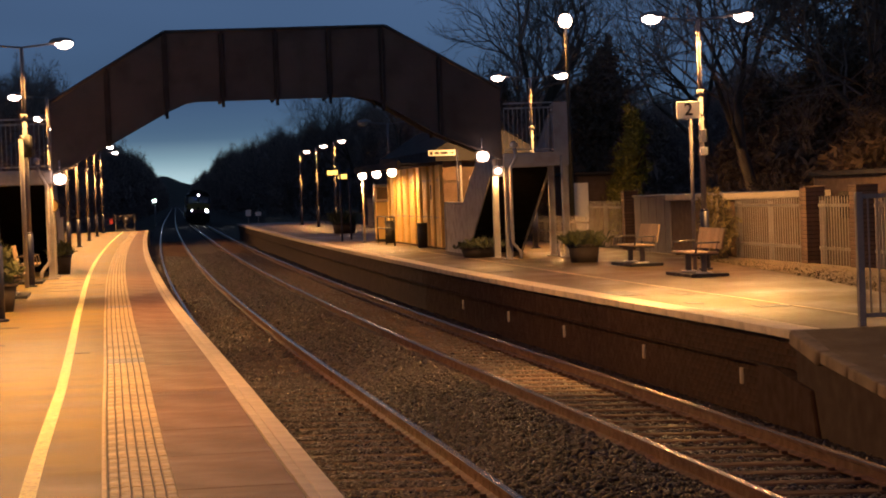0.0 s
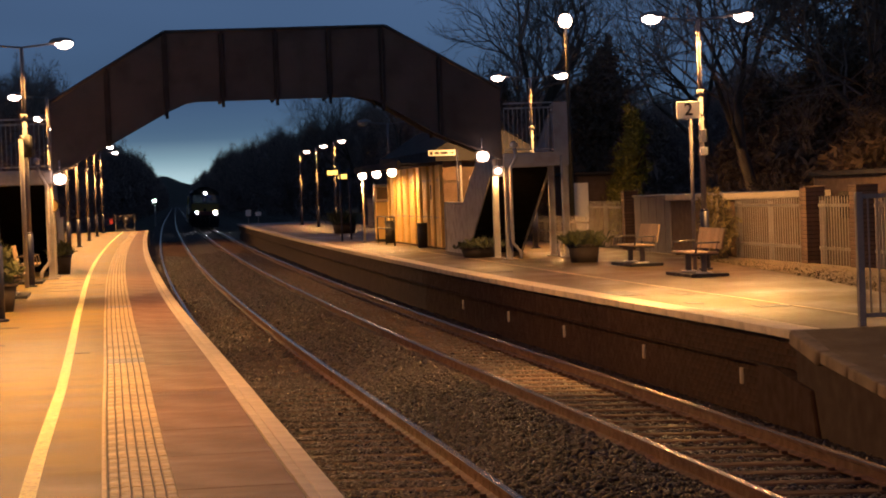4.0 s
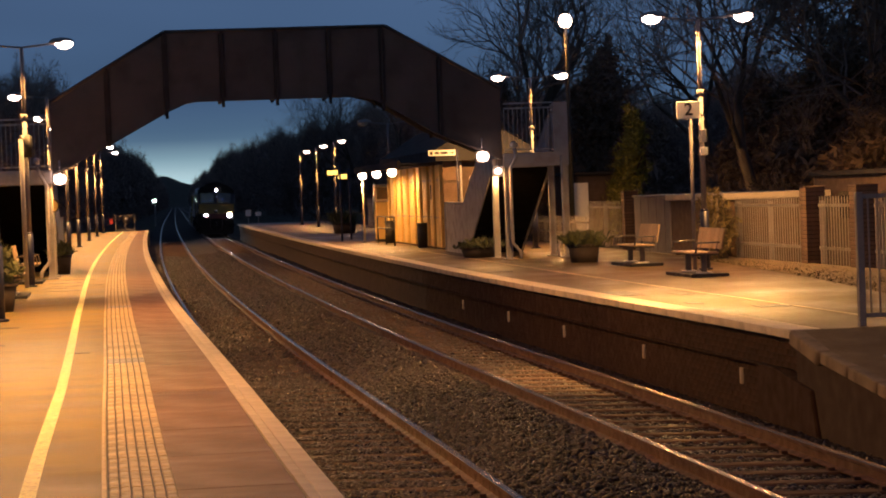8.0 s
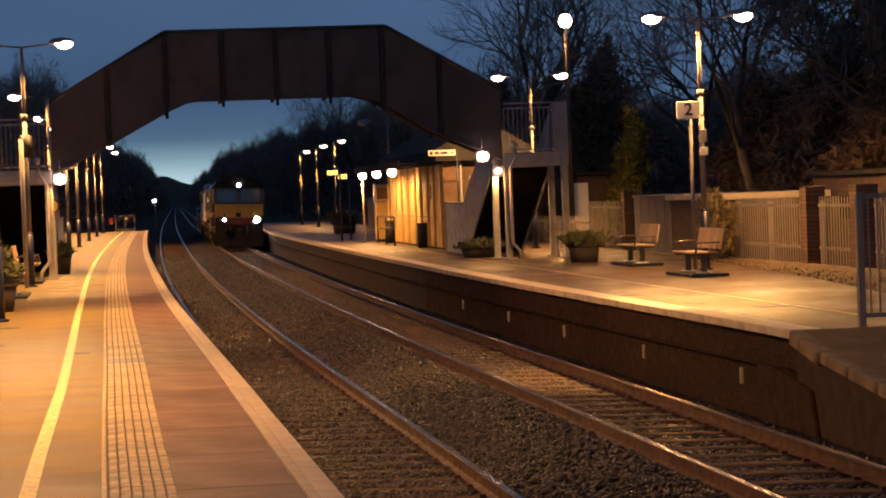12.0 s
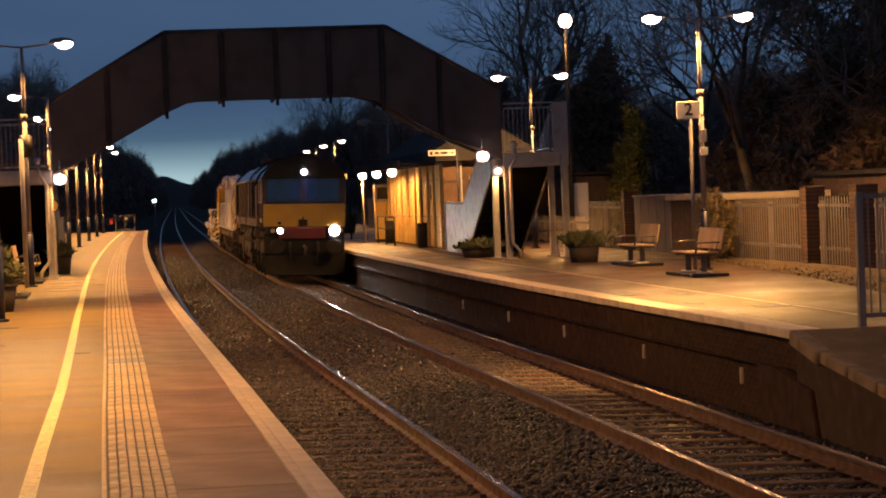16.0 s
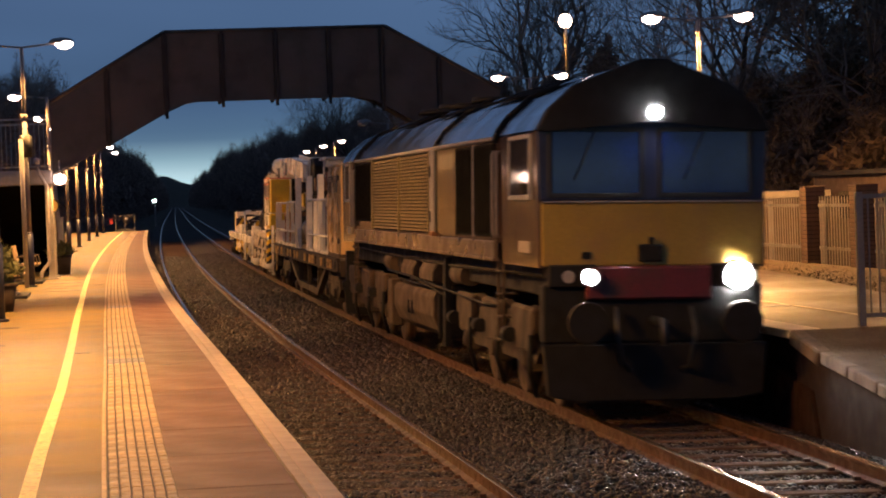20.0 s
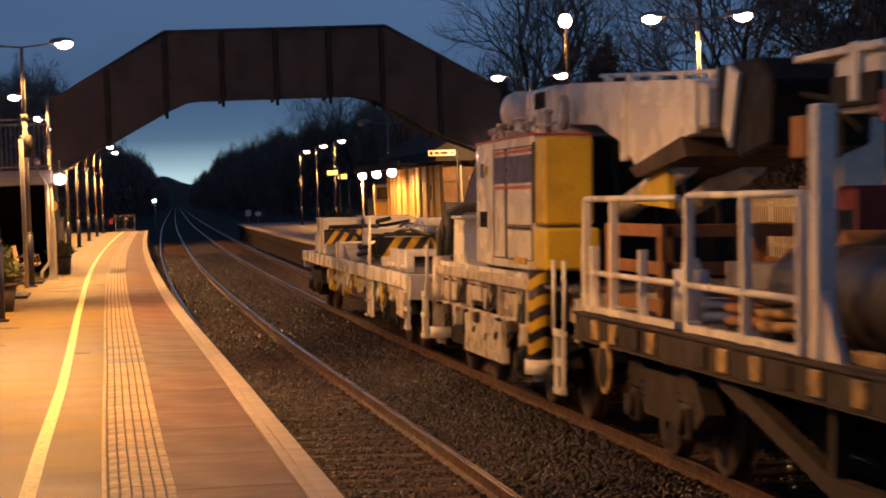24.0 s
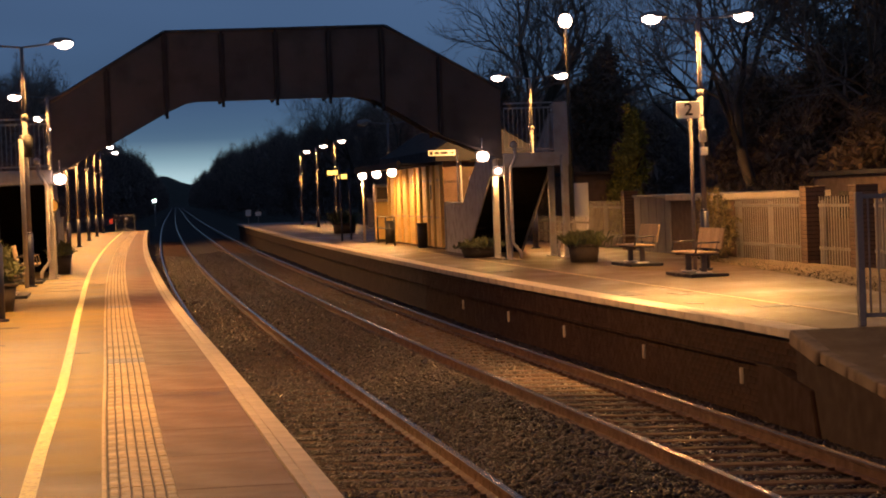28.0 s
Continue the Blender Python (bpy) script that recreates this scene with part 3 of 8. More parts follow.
for s in LAMPS_L[5:]:
    copy_thing(lamp_proto, trk_m(s, -7.55, P1_Z))
one_arm = build_lamp(4.9, (-1,))
one_arm.matrix_world = trk_m(LAMPS_L[4], -7.55, P1_Z)
for s, o in LAMPS_R:
    copy_thing(lamp_proto, trk_m(s, o, P2_Z))
single = build_lamp(4.6, (1,), reach=0.45)
single.matrix_world = trk_m(LAMPS_FAR[0][0], LAMPS_FAR[0][1], P2_Z)
for s, o in LAMPS_FAR[1:]:
    copy_thing(single, trk_m(s, o, P2_Z))
dead = build_lamp(4.3, (-1, 1), lit=False)
dead.matrix_world = trk_m(75.0, 4.1, P2_Z)
dead["label"] = "unlit steel platform lamp post beside the building"
for s in LAMPS_L:
    for a in (-0.92, 0.92):
        lamp_light(trk(s, -7.55 + a, P1_Z + (5.10 if s < 50 else 4.78)), {13.0: 2200.0 if a < 0 else 950.0, 28.0: 2200.0}.get(s, 1800.0), cone=124.0 if s == 42.95 else 164.0)
for s, o in LAMPS_R[1:]:
    for a in (-0.92, 0.92):
        lamp_light(trk(s - (0.0 if s > 50 else 0.15), o + a, P2_Z + 4.78), 2000.0 if s > 50 else 1750.0, cone=146.0 if s > 50 and a < 0 else 164.0, blend=0.42 if s > 50 else 0.30)
# ramp lamp; first an added spot, for the reflected pool at the platform edge
lamp_light(trk(24.5, 4.68, P2_Z + 4.78), 9000.0, cone=52.0, blend=1.0, aim=trk(24.9, 2.0, P2_Z))
lamp_light(trk(24.5, 4.68, P2_Z + 4.70), 260.0, cone=174.0, blend=0.15)
lamp_light(trk(24.5, 6.52, P2_Z + 4.78), 240.0, cone=150.0, blend=0.8)
for s, o in LAMPS_FAR:
    lamp_light(trk(s, o + 0.45, P2_Z + 4.5), 1300.0, cone=168.0)

# ---- the train ----
SF_T = [0.0, 3.0, 8.0, 11.0, 14.0, 17.0, 18.0, 19.0, 20.0, 21.0, 21.5, 23.5, 24.6, 25.8, 28.0]
SF_S = [254.5, 217.5, 159.5, 124.2, 87.6, 51.3, 39.8, 28.6, 17.5, 6.7, 1.45, -19.4, -30.9, -43.3, -65.8]


def front_at(t):
    """Distance along the line of the engine's nose, on a smooth curve through the timings."""
    x, y = SF_T, SF_S
    d = [(y[i + 1] - y[i]) / (x[i + 1] - x[i]) for i in range(len(x) - 1)]
    m = [d[0]] + [(d[i] + d[i + 1]) / 2 for i in range(len(d) - 1)] + [d[-1]]
    i = min(max(0, next((k for k in range(len(x) - 1) if t <= x[k + 1]), len(x) - 2)), len(x) - 2)
    h = x[i + 1] - x[i]
    q = (t - x[i]) / h
    return ((2 * q ** 3 - 3 * q * q + 1) * y[i] + (q ** 3 - 2 * q * q + q) * h * m[i] + (-2 * q ** 3 + 3 * q * q) * y[i + 1] + (q ** 3 - q * q) * h * m[i + 1])


def ride(t, u_a, u_b):
    """Pose of a vehicle whose bogies stand u_a and u_b metres behind the nose: x right, y along the train to its rear."""
    s0 = front_at(t)
    a, b = trk(s0 + u_a), trk(s0 + u_b)
    d = (b - a).normalized()
    rot = Matrix(((d.y, d.x, 0), (-d.x, d.y, 0), (0, 0, 1))).to_4x4()
    return Matrix.Translation(a - d * u_a) @ rot @ Matrix.Rotation(CANT, 4, "Y")


TRAIN, AXLES = [], []


def vehicle(name, u_a, u_b, label, category, group=""):
    v = thing(name, ride(0.0, u_a, u_b), label, category, group)
    TRAIN.append((v, u_a, u_b))
    return v


def bx(name, parent, m, x0, x1, y0, y1, z0, z1, bevel=0.0, label=""):
    b = B()
    box(b, x0, x1, y0, y1, z0, z1, bevel)
    return part(name, b, m, parent, label)


M["maroon"] = mat("maroon_coach_paint", (0.060, 0.036, 0.030), (0.042, 0.026, 0.022), rough=0.13, scale=1.5, fine=30, bump=0.05, dist=0.002, stain=(0.09, 0.06, 0.04), stain_scale=1.0, stain_amt=0.3, rough_var=0.07)
M["gold"] = mat("gold_coach_paint", (0.150, 0.122, 0.066), (0.115, 0.092, 0.050), rough=0.09, scale=1.5, fine=30, bump=0.05, dist=0.002, stain=(0.12, 0.08, 0.05), stain_scale=1.2, stain_amt=0.3, rough_var=0.05)
M["sole"] = mat("soled_gold_band", (0.14, 0.105, 0.075), (0.10, 0.075, 0.055), rough=0.34, scale=2, fine=30, bump=0.08, stain=(0.08, 0.055, 0.04), stain_scale=2, stain_amt=0.35)
M["warn_yellow"] = mat("warning_yellow_paint", (0.30, 0.20, 0.03), (0.23, 0.155, 0.025), rough=0.42, scale=1.6, fine=30, bump=0.05, stain=(0.22, 0.13, 0.05), stain_scale=2.2, stain_amt=0.3)
M["red_beam"] = mat("red_buffer_beam", (0.12, 0.018, 0.022), (0.08, 0.014, 0.016), rough=0.45, scale=3, fine=30, stain=(0.05, 0.03, 0.025), stain_scale=3)
M["loco_roof"] = mat("grey_engine_roof", (0.27, 0.31, 0.39), (0.19, 0.22, 0.29), metal=0.85, rough=0.20, scale=1.2, fine=20, bump=0.08, stain=(0.05, 0.05, 0.05), stain_scale=1.5, rough_var=0.12)
M["loco_black"] = mat("black_underframe", (0.012, 0.011, 0.011), (0.008, 0.008, 0.008), rough=0.7, scale=4, fine=30, bump=0.2, spec=0.25)
M["bogie_dust"] = mat("dusty_brown_bogie", (0.068, 0.042, 0.025), (0.031, 0.020, 0.013), rough=0.8, scale=3, fine=30, bump=0.3, stain=(0.03, 0.022, 0.018), stain_scale=3)
M["wheel"] = mat("steel_wheel", (0.13, 0.09, 0.065), (0.07, 0.05, 0.04), rough=0.6, metal=0.5, scale=5, fine=40)
# blue base colour stands for the sky mirrored in the glass
M["pane"] = mat("sky_blue_windscreen", (0.004, 0.014, 0.12), (0.003, 0.011, 0.09), rough=0.07, scale=2, fine=20, bump=0, spec=0.32, rough_var=0.03)
M["dark_pane"] = mat("dark_cab_glass", (0.02, 0.018, 0.016), rough=0.06, scale=2, fine=20, bump=0, spec=0.8, rough_var=0.03)
M["grille"] = mat("dark_grille", (0.006, 0.005, 0.0045), (0.004, 0.004, 0.0035), rough=0.9, scale=5, fine=60, bump=0.3, spec=0.06)
M["crane_white"] = mat("dirty_white_crane_paint", (0.82, 0.78, 0.73), (0.74, 0.70, 0.64), rough=0.28, scale=2, fine=30, bump=0.08, stain=(0.34, 0.25, 0.17), stain_scale=5.0, stain_amt=0.09)
M["crane_dirty"] = mat("oily_white_crane_frame", (0.68, 0.61, 0.52), (0.45, 0.38, 0.30), rough=0.5, scale=4, fine=30, bump=0.15, stain=(0.12, 0.08, 0.05), stain_scale=4.5, stain_amt=0.45)
# grimy steel, coloured darker for the shade inside the girder
M["crane_shade_grime"] = mat("shaded_grimy_crane_steel", (0.075, 0.055, 0.04), (0.03, 0.022, 0.017), rough=0.6, scale=5, fine=30, bump=0.2, stain=(0.30, 0.24, 0.18), stain_scale=6, stain_amt=0.35)
M["crane_yellow"] = mat("yellow_counterweight_paint", (0.66, 0.46, 0.03), (0.56, 0.38, 0.025), rough=0.4, scale=1.6, fine=30, bump=0.06, stain=(0.25, 0.16, 0.04), stain_scale=2, stain_amt=0.25)
M["stripe_yellow"] = mat("hazard_yellow", (0.72, 0.46, 0.03), (0.6, 0.37, 0.03), rough=0.45, scale=4, fine=40, bump=0.05, stain=(0.2, 0.12, 0.05), stain_scale=4, stain_amt=0.25)
M["stripe_black"] = mat("hazard_black", (0.02, 0.02, 0.02), (0.03, 0.028, 0.026), rough=0.5, scale=4, fine=40, bump=0.05)
M["blue_band"] = mat("blue_livery_band", (0.016, 0.024, 0.12), (0.013, 0.02, 0.10), rough=0.4, scale=3, fine=30, bump=0.05)
M["red_band"] = mat("red_livery_line", (0.55, 0.07, 0.05), (0.45, 0.05, 0.04), rough=0.4, scale=3, fine=30, bump=0.05)
M["wagon_rust"] = mat("rusty_brown_wagon", (0.034, 0.020, 0.014), (0.018, 0.012, 0.009), rough=0.75, scale=3, fine=30, bump=0.25, stain=(0.03, 0.022, 0.016), stain_scale=3)
M["deck"] = mat("worn_grey_deck", (0.11, 0.10, 0.10), (0.07, 0.065, 0.065), rough=0.7, scale=3, fine=30, bump=0.3)
M["pocket_tan"] = mat("faded_yellow_stencil", (0.50, 0.32, 0.12), (0.3, 0.18, 0.07), rough=0.7, scale=6, fine=30, stain=(0.06, 0.04, 0.03), stain_scale=6)
M["hose"] = mat("black_rubber_hose", (0.018, 0.018, 0.02), rough=0.5, scale=4, fine=30, bump=0.1)
M["orange_crate"] = mat("orange_brown_timber", (0.30, 0.135, 0.045), (0.19, 0.085, 0.032), rough=0.7, scale=4, fine=30)
M["cabinet_tan"] = mat("tan_cabinet_paint", (0.56, 0.38, 0.19), (0.46, 0.30, 0.14), rough=0.26, scale=2, fine=30, bump=0.06, stain=(0.25, 0.16, 0.08), stain_scale=3, stain_amt=0.2)
M["blue_sheet"] = mat("blue_sheet", (0.03, 0.07, 0.25), rough=0.6, scale=4, fine=20)
M["red_gear"] = mat("red_machine_paint", (0.16, 0.02, 0.025), rough=0.45, scale=4, fine=20)
M["roller"] = mat("dark_roll_cover", (0.040, 0.030, 0.022), (0.022, 0.017, 0.013), rough=0.36, scale=2, fine=20, bump=0.1)
M["headlight"] = glow("headlight_glass", (1.0, 0.97, 0.92), 450.0)
M["marker"] = glow("marker_light_glass", (0.95, 0.97, 1.0), 400.0)


def wheelset(parent, y, r=0.53, base=None):
    b = B()
    for x in (-0.76, 0.76):
        cyl(b, (x - 0.065, 0, 0), (x + 0.065, 0, 0), r, seg=28)
        sg = 1 if x < 0 else -1
        cyl(b, (x + sg * 0.065, 0, 0), (x + sg * 0.09, 0, 0), r + 0.028, seg=28)
        cyl(b, (x - sg * 0.067, 0, 0), (x - sg * 0.072, 0, 0), r * 0.86, r * 0.84, seg=28)
        cyl(b, (x - sg * 0.07, 0, 0), (x - sg * 0.20, 0, 0), 0.13, 0.11, seg=12)
        for k in range(4):
            a = math.pi / 2 * k
            box(b, x - sg * 0.08 - 0.01, x - sg * 0.08 + 0.01, r * 0.4 * math.cos(a) - 0.05, r * 0.4 * math.cos(a) + 0.05, r * 0.4 * math.sin(a) - 0.05, r * 0.4 * math.sin(a) + 0.05)
    cyl(b, (-0.76, 0, 0), (0.76, 0, 0), 0.085, seg=12)
    w = part("wheelset", b, M["wheel"], parent, "steel wheels on an axle", Matrix.Translation((0, y, r)))
    AXLES.append((w, y, r))
    return w


def bogie(parent, y, axles, z=0.55, span=1.0, r=0.53, m=None, heavy=False):
    """Side frames with axle boxes, springs and brake gear round the given axles."""
    m = m or M["bogie_dust"]
    y0, y1 = y + min(axles) - 0.55, y + max(axles) + 0.55
    for x in (-1.06, 1.06):
        b = B()
        t = 0.09
        up = 0.16 if heavy else 0.0
        out = [(y0, z + 0.10), (y0 + 0.25, z + 0.34 + up)]
        for i, a in enumerate(axles):
            out += [(y + a - 0.32, z + 0.36 + up), (y + a, z + 0.44 + up), (y + a + 0.32, z + 0.36 + up)]
        out += [(y1 - 0.25, z + 0.34 + up), (y1, z + 0.10)]
        low = []
        for a in reversed(axles):
            low += [(y + a + 0.26, z - 0.06), (y + a + 0.17, z + 0.16), (y + a - 0.17, z + 0.16), (y + a - 0.26, z - 0.06)]
        prism(b, out + low, x - t, x + t, "x")
        part("bogie_side_frame", b, m, parent, "dusty cast bogie frame")
        for a in axles:
            sg = -1 if x < 0 else 1
            b = B()
            box(b, x - 0.1, x + 0.13 * sg + (0.1 if sg < 0 else 0.0), y + a - 0.15, y + a + 0.15, z - 0.17, z + 0.15, 0.03) if sg > 0 else box(b, x - 0.13, x + 0.1, y + a - 0.15, y + a + 0.15, z - 0.17, z + 0.15, 0.03)
            cyl(b, (x + sg * 0.12, y + a, z), (x + sg * 0.19, y + a, z), 0.12, 0.10, 14)
            part("axle_box", b, m, parent)
            for dy in (-0.24, 0.24):
                b = B()
                tube(b, [(x + sg * 0.02 + 0.07 * math.cos(q), y + a + dy + 0.07 * math.sin(q), z + 0.26 * q / 25.0) for q in range(26)], 0.022, 5)
                part("spring", b, M["loco_black"], parent)
        if heavy:
            for a in axles:
                b = B()
                sg = -1 if x < 0 else 1
                prism(b, [(y + a - 0.62, z + 0.60), (y + a + 0.66, z + 0.62), (y + a + 0.70, z + 0.30), (y + a + 0.42, z + 0.08), (y + a - 0.36, z + 0.10), (y + a - 0.60, z + 0.34)], x + sg * 0.08, x + sg * 0.19, "x", bevel=0.03)
                part("sand_box", b, m, parent)
                b = B()
                tube(b, [(x + sg * 0.2, y + a - 0.6, z + 0.3), (x + sg * 0.2, y + a - 0.5, z - 0.1), (x + sg * 0.1, y + a - 0.45, z - 0.42)], 0.03, 6)
                part("sand_pipe", b, M["loco_black"], parent)
                b = B()
                cyl(b, (x + sg * 0.24, y + a + 0.45, z + 0.25), (x + sg * 0.24, y + a + 0.72, z + 0.25), 0.09, seg=10)
                part("brake_cylinder", b, M["loco_black"], parent)
    for a in axles:
        wheelset(parent, y + a, r)
    bx("bogie_bolster", parent, M["loco_black"], -0.95, 0.95, y - 0.25, y + 0.25, z + 0.05, z + 0.42, 0.02)


def buffer(parent, x, y, sgn, z=1.06, m=None):
    b = B()
    cyl(b, (x, y, z), (x, y + sgn * 0.35, z), 0.11, 0.10, 14)
    cyl(b, (x, y + sgn * 0.35, z), (x, y + sgn * 0.55, z), 0.075, seg=14)
    cyl(b, (x, y + sgn * 0.55, z), (x, y + sgn * 0.60, z), 0.23, 0.22, 20)
    part("buffer", b, m or M["loco_black"], parent, "round sprung buffer")


# ---- locomotive ----
def build_loco():
    lo = vehicle("locomotive", 3.37, 16.63, "maroon and gold diesel freight locomotive with yellow nose", "locomotive")
    half = [(-1.30, 1.90), (-1.32, 3.10), (-1.30, 3.18), (-1.18, 3.36), (-0.88, 3.62), (-0.15, 3.92)]
    ring = half + [(-x, z) for x, z in half[::-1]]
    roofring = half[2:] + [(-x, z) for x, z in half[2:][::-1]]

    def hull(name, pts, y0, y1, m, label=""):
        b = B()
        prism(b, pts, y0, y1, "y")
        return part(name, b, m, lo, label)
    body = hull("body_shell", [(-1.30, 1.88), (-1.30, 3.16), (1.30, 3.16), (1.30, 1.88)], 2.62, 17.6, M["maroon"], "maroon engine-room body side")
    hull("roof", roofring, 2.62, 17.6, M["loco_roof"], "grey sloping roof")
    for y0, y1, nose in ((0.06, 2.30, True), (18.0, 19.94, False)):
        c = hull("cab", [(-1.29, 1.64), (-1.31, 3.16), (1.31, 3.16), (1.29, 1.64)], y0, y1, M["maroon"], "maroon driving cab")
        hull("cab_roof", roofring, y0, y1, M["loco_roof"])
        for sx in (-1, 1):
            ya, yb = (0.42, 1.62) if nose else (18.55, 19.3)
            b = B()
            x = sx * 1.312
            for aa, bb, c0, c1 in ((ya - 0.06, yb + 0.06, 2.40, 2.46), (ya - 0.06, yb + 0.06, 3.09, 3.14), (ya - 0.06, ya, 2.46, 3.09), (yb, yb + 0.06, 2.46, 3.09)):
                box(b, x - 0.025, x + 0.025, aa, bb, c0, c1, 0.006)
            fr = part("side_window_frame", b, M["grey_paint"], c)
            bx("side_window", c, M["dark_pane"], x - 0.012, x + 0.012, ya, yb, 2.46, 3.09)
            b = B()
            for k in range(3):
                yy = (1.35 if nose else 18.2) + 0.0
                box(b, x - 0.01, x + 0.01, (0.5 if nose else 18.4) + 0.22 * k, (0.65 if nose else 18.55) + 0.22 * k, 1.80, 1.93)
            part("number_bars", b, M["coping"], c, "pale number bars")
    # recesses with grab rails between cabs and body
    for y0, y1 in ((2.30, 2.62), (17.6, 18.0)):
        hull("doorway_recess", [(-1.20, 1.66), (-1.22, 3.14), (-1.1, 3.34), (-0.85, 3.56), (-0.1, 3.86), (0.1, 3.86), (0.85, 3.56), (1.1, 3.34), (1.22, 3.14), (1.20, 1.66)], y0, y1, M["navy"], "dark recessed cab door")
        for sx in (-1, 1):
            for yy in (y0 + 0.02, y1 - 0.02):
                b = B()
                tube(b, [(sx * 1.33, yy, 1.95), (sx * 1.36, yy, 2.0), (sx * 1.36, yy, 2.95), (sx * 1.33, yy, 3.0)], 0.02, 8)
                part("grab_rail", b, M["galv"], lo)
            b = B()
            for yy in (y0, y1 + 0.05):
                box(b, sx * 1.28 - 0.015, sx * 1.28 + 0.015, yy - 0.02, yy + 0.02, 0.70, 1.66)
            box(b, sx * 1.22 - 0.1, sx * 1.28, y0 - 0.02, y1 + 0.07, 0.70, 0.72)
            cs = part("cab_steps", b, M["bogie_dust"], lo, "steel cab steps")
            for zz in (1.55, 1.28, 1.0):
                bx("tread", cs, M["bogie_dust"], sx * 1.22 - 0.1, sx * 1.22 + 0.1, y0, y1 + 0.05, zz - 0.02, zz)
    # sole band
    for sx in (-1, 1):
        b = B()
        x = sx * 1.31
        box(b, x - 0.03, x + 0.03, 2.62, 17.6, 1.70, 1.90, 0.01)
        box(b, x - 0.045, x + 0.045, 2.62, 17.6, 1.66, 1.70, 0.005)
        part("sole_band", b, M["sole"], lo, "tan band along the body's foot")
        # gold louvres
        b = B()
        box(b, x - 0.014, x + 0.014, 8.0, 14.85, 1.93, 3.12)
        lp = part("louvre_backing", b, M["grille"], lo, "dark recess behind the louvres")
        for ya, yb in ((8.0, 8.06), (11.24, 11.37), (14.77, 14.85)):
            bx("louvre_frame", lo, M["gold"], x - 0.05, x + 0.05, ya, yb, 1.93, 3.12, 0.006)
        for k in range(22):
            zz = 1.95 + 0.0525 * k
            b = B()
            for ya, yb, d in ((8.05, 11.25, 0.040), (11.36, 14.78, 0.034)):
                box(b, min(x + sx * 0.012, x + sx * d), max(x + sx * 0.012, x + sx * d), ya, yb, zz, zz + 0.043, 0.004)
            part("louvre_slat", b, M["gold"], lp)
        # dark grilles
        for y0, y1, z0 in ((2.75, 5.62, 1.95), (15.05, 17.45, 2.06)):
            g = bx("grille", lo, M["grille"], x - 0.014, x + 0.014, y0, y1, z0, 3.10, 0, "dark mesh intake grille")
            for k in range(20):
                yy = y0 + (y1 - y0) * (k + 0.5) / 20
                bx("grille_bar", g, M["grille"], min(x + sx * 0.012, x + sx * 0.026), max(x + sx * 0.012, x + sx * 0.026), yy - 0.014, yy + 0.014, z0 + 0.03, 3.07)
            if y0 < 5:
                bx("grille_post", lo, M["galv"], x - 0.03, x + 0.03, 4.14, 4.22, 1.94, 3.12, 0.005)
        bx("door_panel", lo, M["gold"], x - 0.016, x + 0.016, 5.7, 7.35, 1.93, 3.12, 0.004, "gold body panel")
        for yy in (7.42, 7.95, 14.95, 17.5):
            bx("pillar_strip", lo, M["loco_black"] if yy != 7.95 else M["galv"], x - 0.03, x + 0.03, yy - 0.05, yy + 0.05, 1.95, 3.16, 0.006)
        bx("door_post", lo, M["galv"], x - 0.05, x + 0.05, 7.46, 7.74, 1.95, 3.14, 0.015, "pale worn door post")
        for zz in (2.1, 2.75):
            bx("hinge", lo, M["loco_black"], min(x, x + sx * 0.07), max(x, x + sx * 0.07), 7.70, 7.82, zz, zz + 0.16, 0.01)
        bx("foot_block", lo, M["orange_crate"], min(x, x + sx * 0.07), max(x, x + sx * 0.07), 7.46, 7.76, 1.90, 1.97, 0.008)
        b = B()
        box(b, x - 0.035, x + 0.035, 2.62, 17.6, 3.13, 3.18, 0.01)
        part("gutter", b, M["galv"], lo, "bright gutter strip under the roof")
        for y0, y1 in ((2.9, 6.4), (8.6, 10.6), (13.0, 15.6)):      # roof grilles on the slope
            b = B()
            n = 20
            for k in range(n):
                yy = y0 + (y1 - y0) * k / n
                p = [(-0.80, 3.69), (-0.25, 3.905), (-0.25, 3.925), (-0.80, 3.71)]
                prism(b, [(sx * -1 * a, c) for a, c in p], yy, yy + (y1 - y0) / n * 0.7, "y")
            part("roof_grille", b, M["grille"], lo, "dark slatted roof intake")
        for yy in (2.62, 7.55, 17.6):                                # ribs over the roof
            b = B()
            pts = [(-1.325, 3.1), (-1.30, 3.22), (-1.17, 3.40), (-0.87, 3.655), (-0.5, 3.8)]
            for (xa, za), (xb, zb) in zip(pts, pts[1:]):
                cyl(b, (-sx * xa, yy, za), (-sx * xb, yy, zb), 0.035, seg=6)
            part("roof_rib", b, M["loco_black"], lo)
    for yy, rr in ((9.6, 0.45), (12.0, 0.6), (14.2, 0.6)):
        b = B()
        cyl(b, (0.0, yy, 3.90), (0.0, yy, 3.98), rr, rr * 0.94, 24)
        part("roof_fan", b, M["loco_black"], lo)
    # nose: yellow panel, black windscreen surround, glass, lamps
    b = B()
    prism(b, [(-1.26, 1.66), (-1.27, 2.37), (1.27, 2.37), (1.26, 1.66)], -0.02, 0.06, "y", bevel=0.015)
    nose = part("nose_panel", b, M["warn_yellow"], lo, "yellow warning panel of the nose")
    bx("nose_ledge", lo, M["galv"], -1.26, 1.26, -0.05, 0.0, 2.365, 2.385)
    b = B()
    sur = [(-1.28, 2.39), (-1.31, 3.16), (-1.18, 3.36), (-0.88, 3.64), (-0.15, 3.94), (0.15, 3.94), (0.88, 3.64), (1.18, 3.36), (1.31, 3.16), (1.28, 2.39)]
    prism(b, sur, 0.0, 0.07, "y", bevel=0.012)
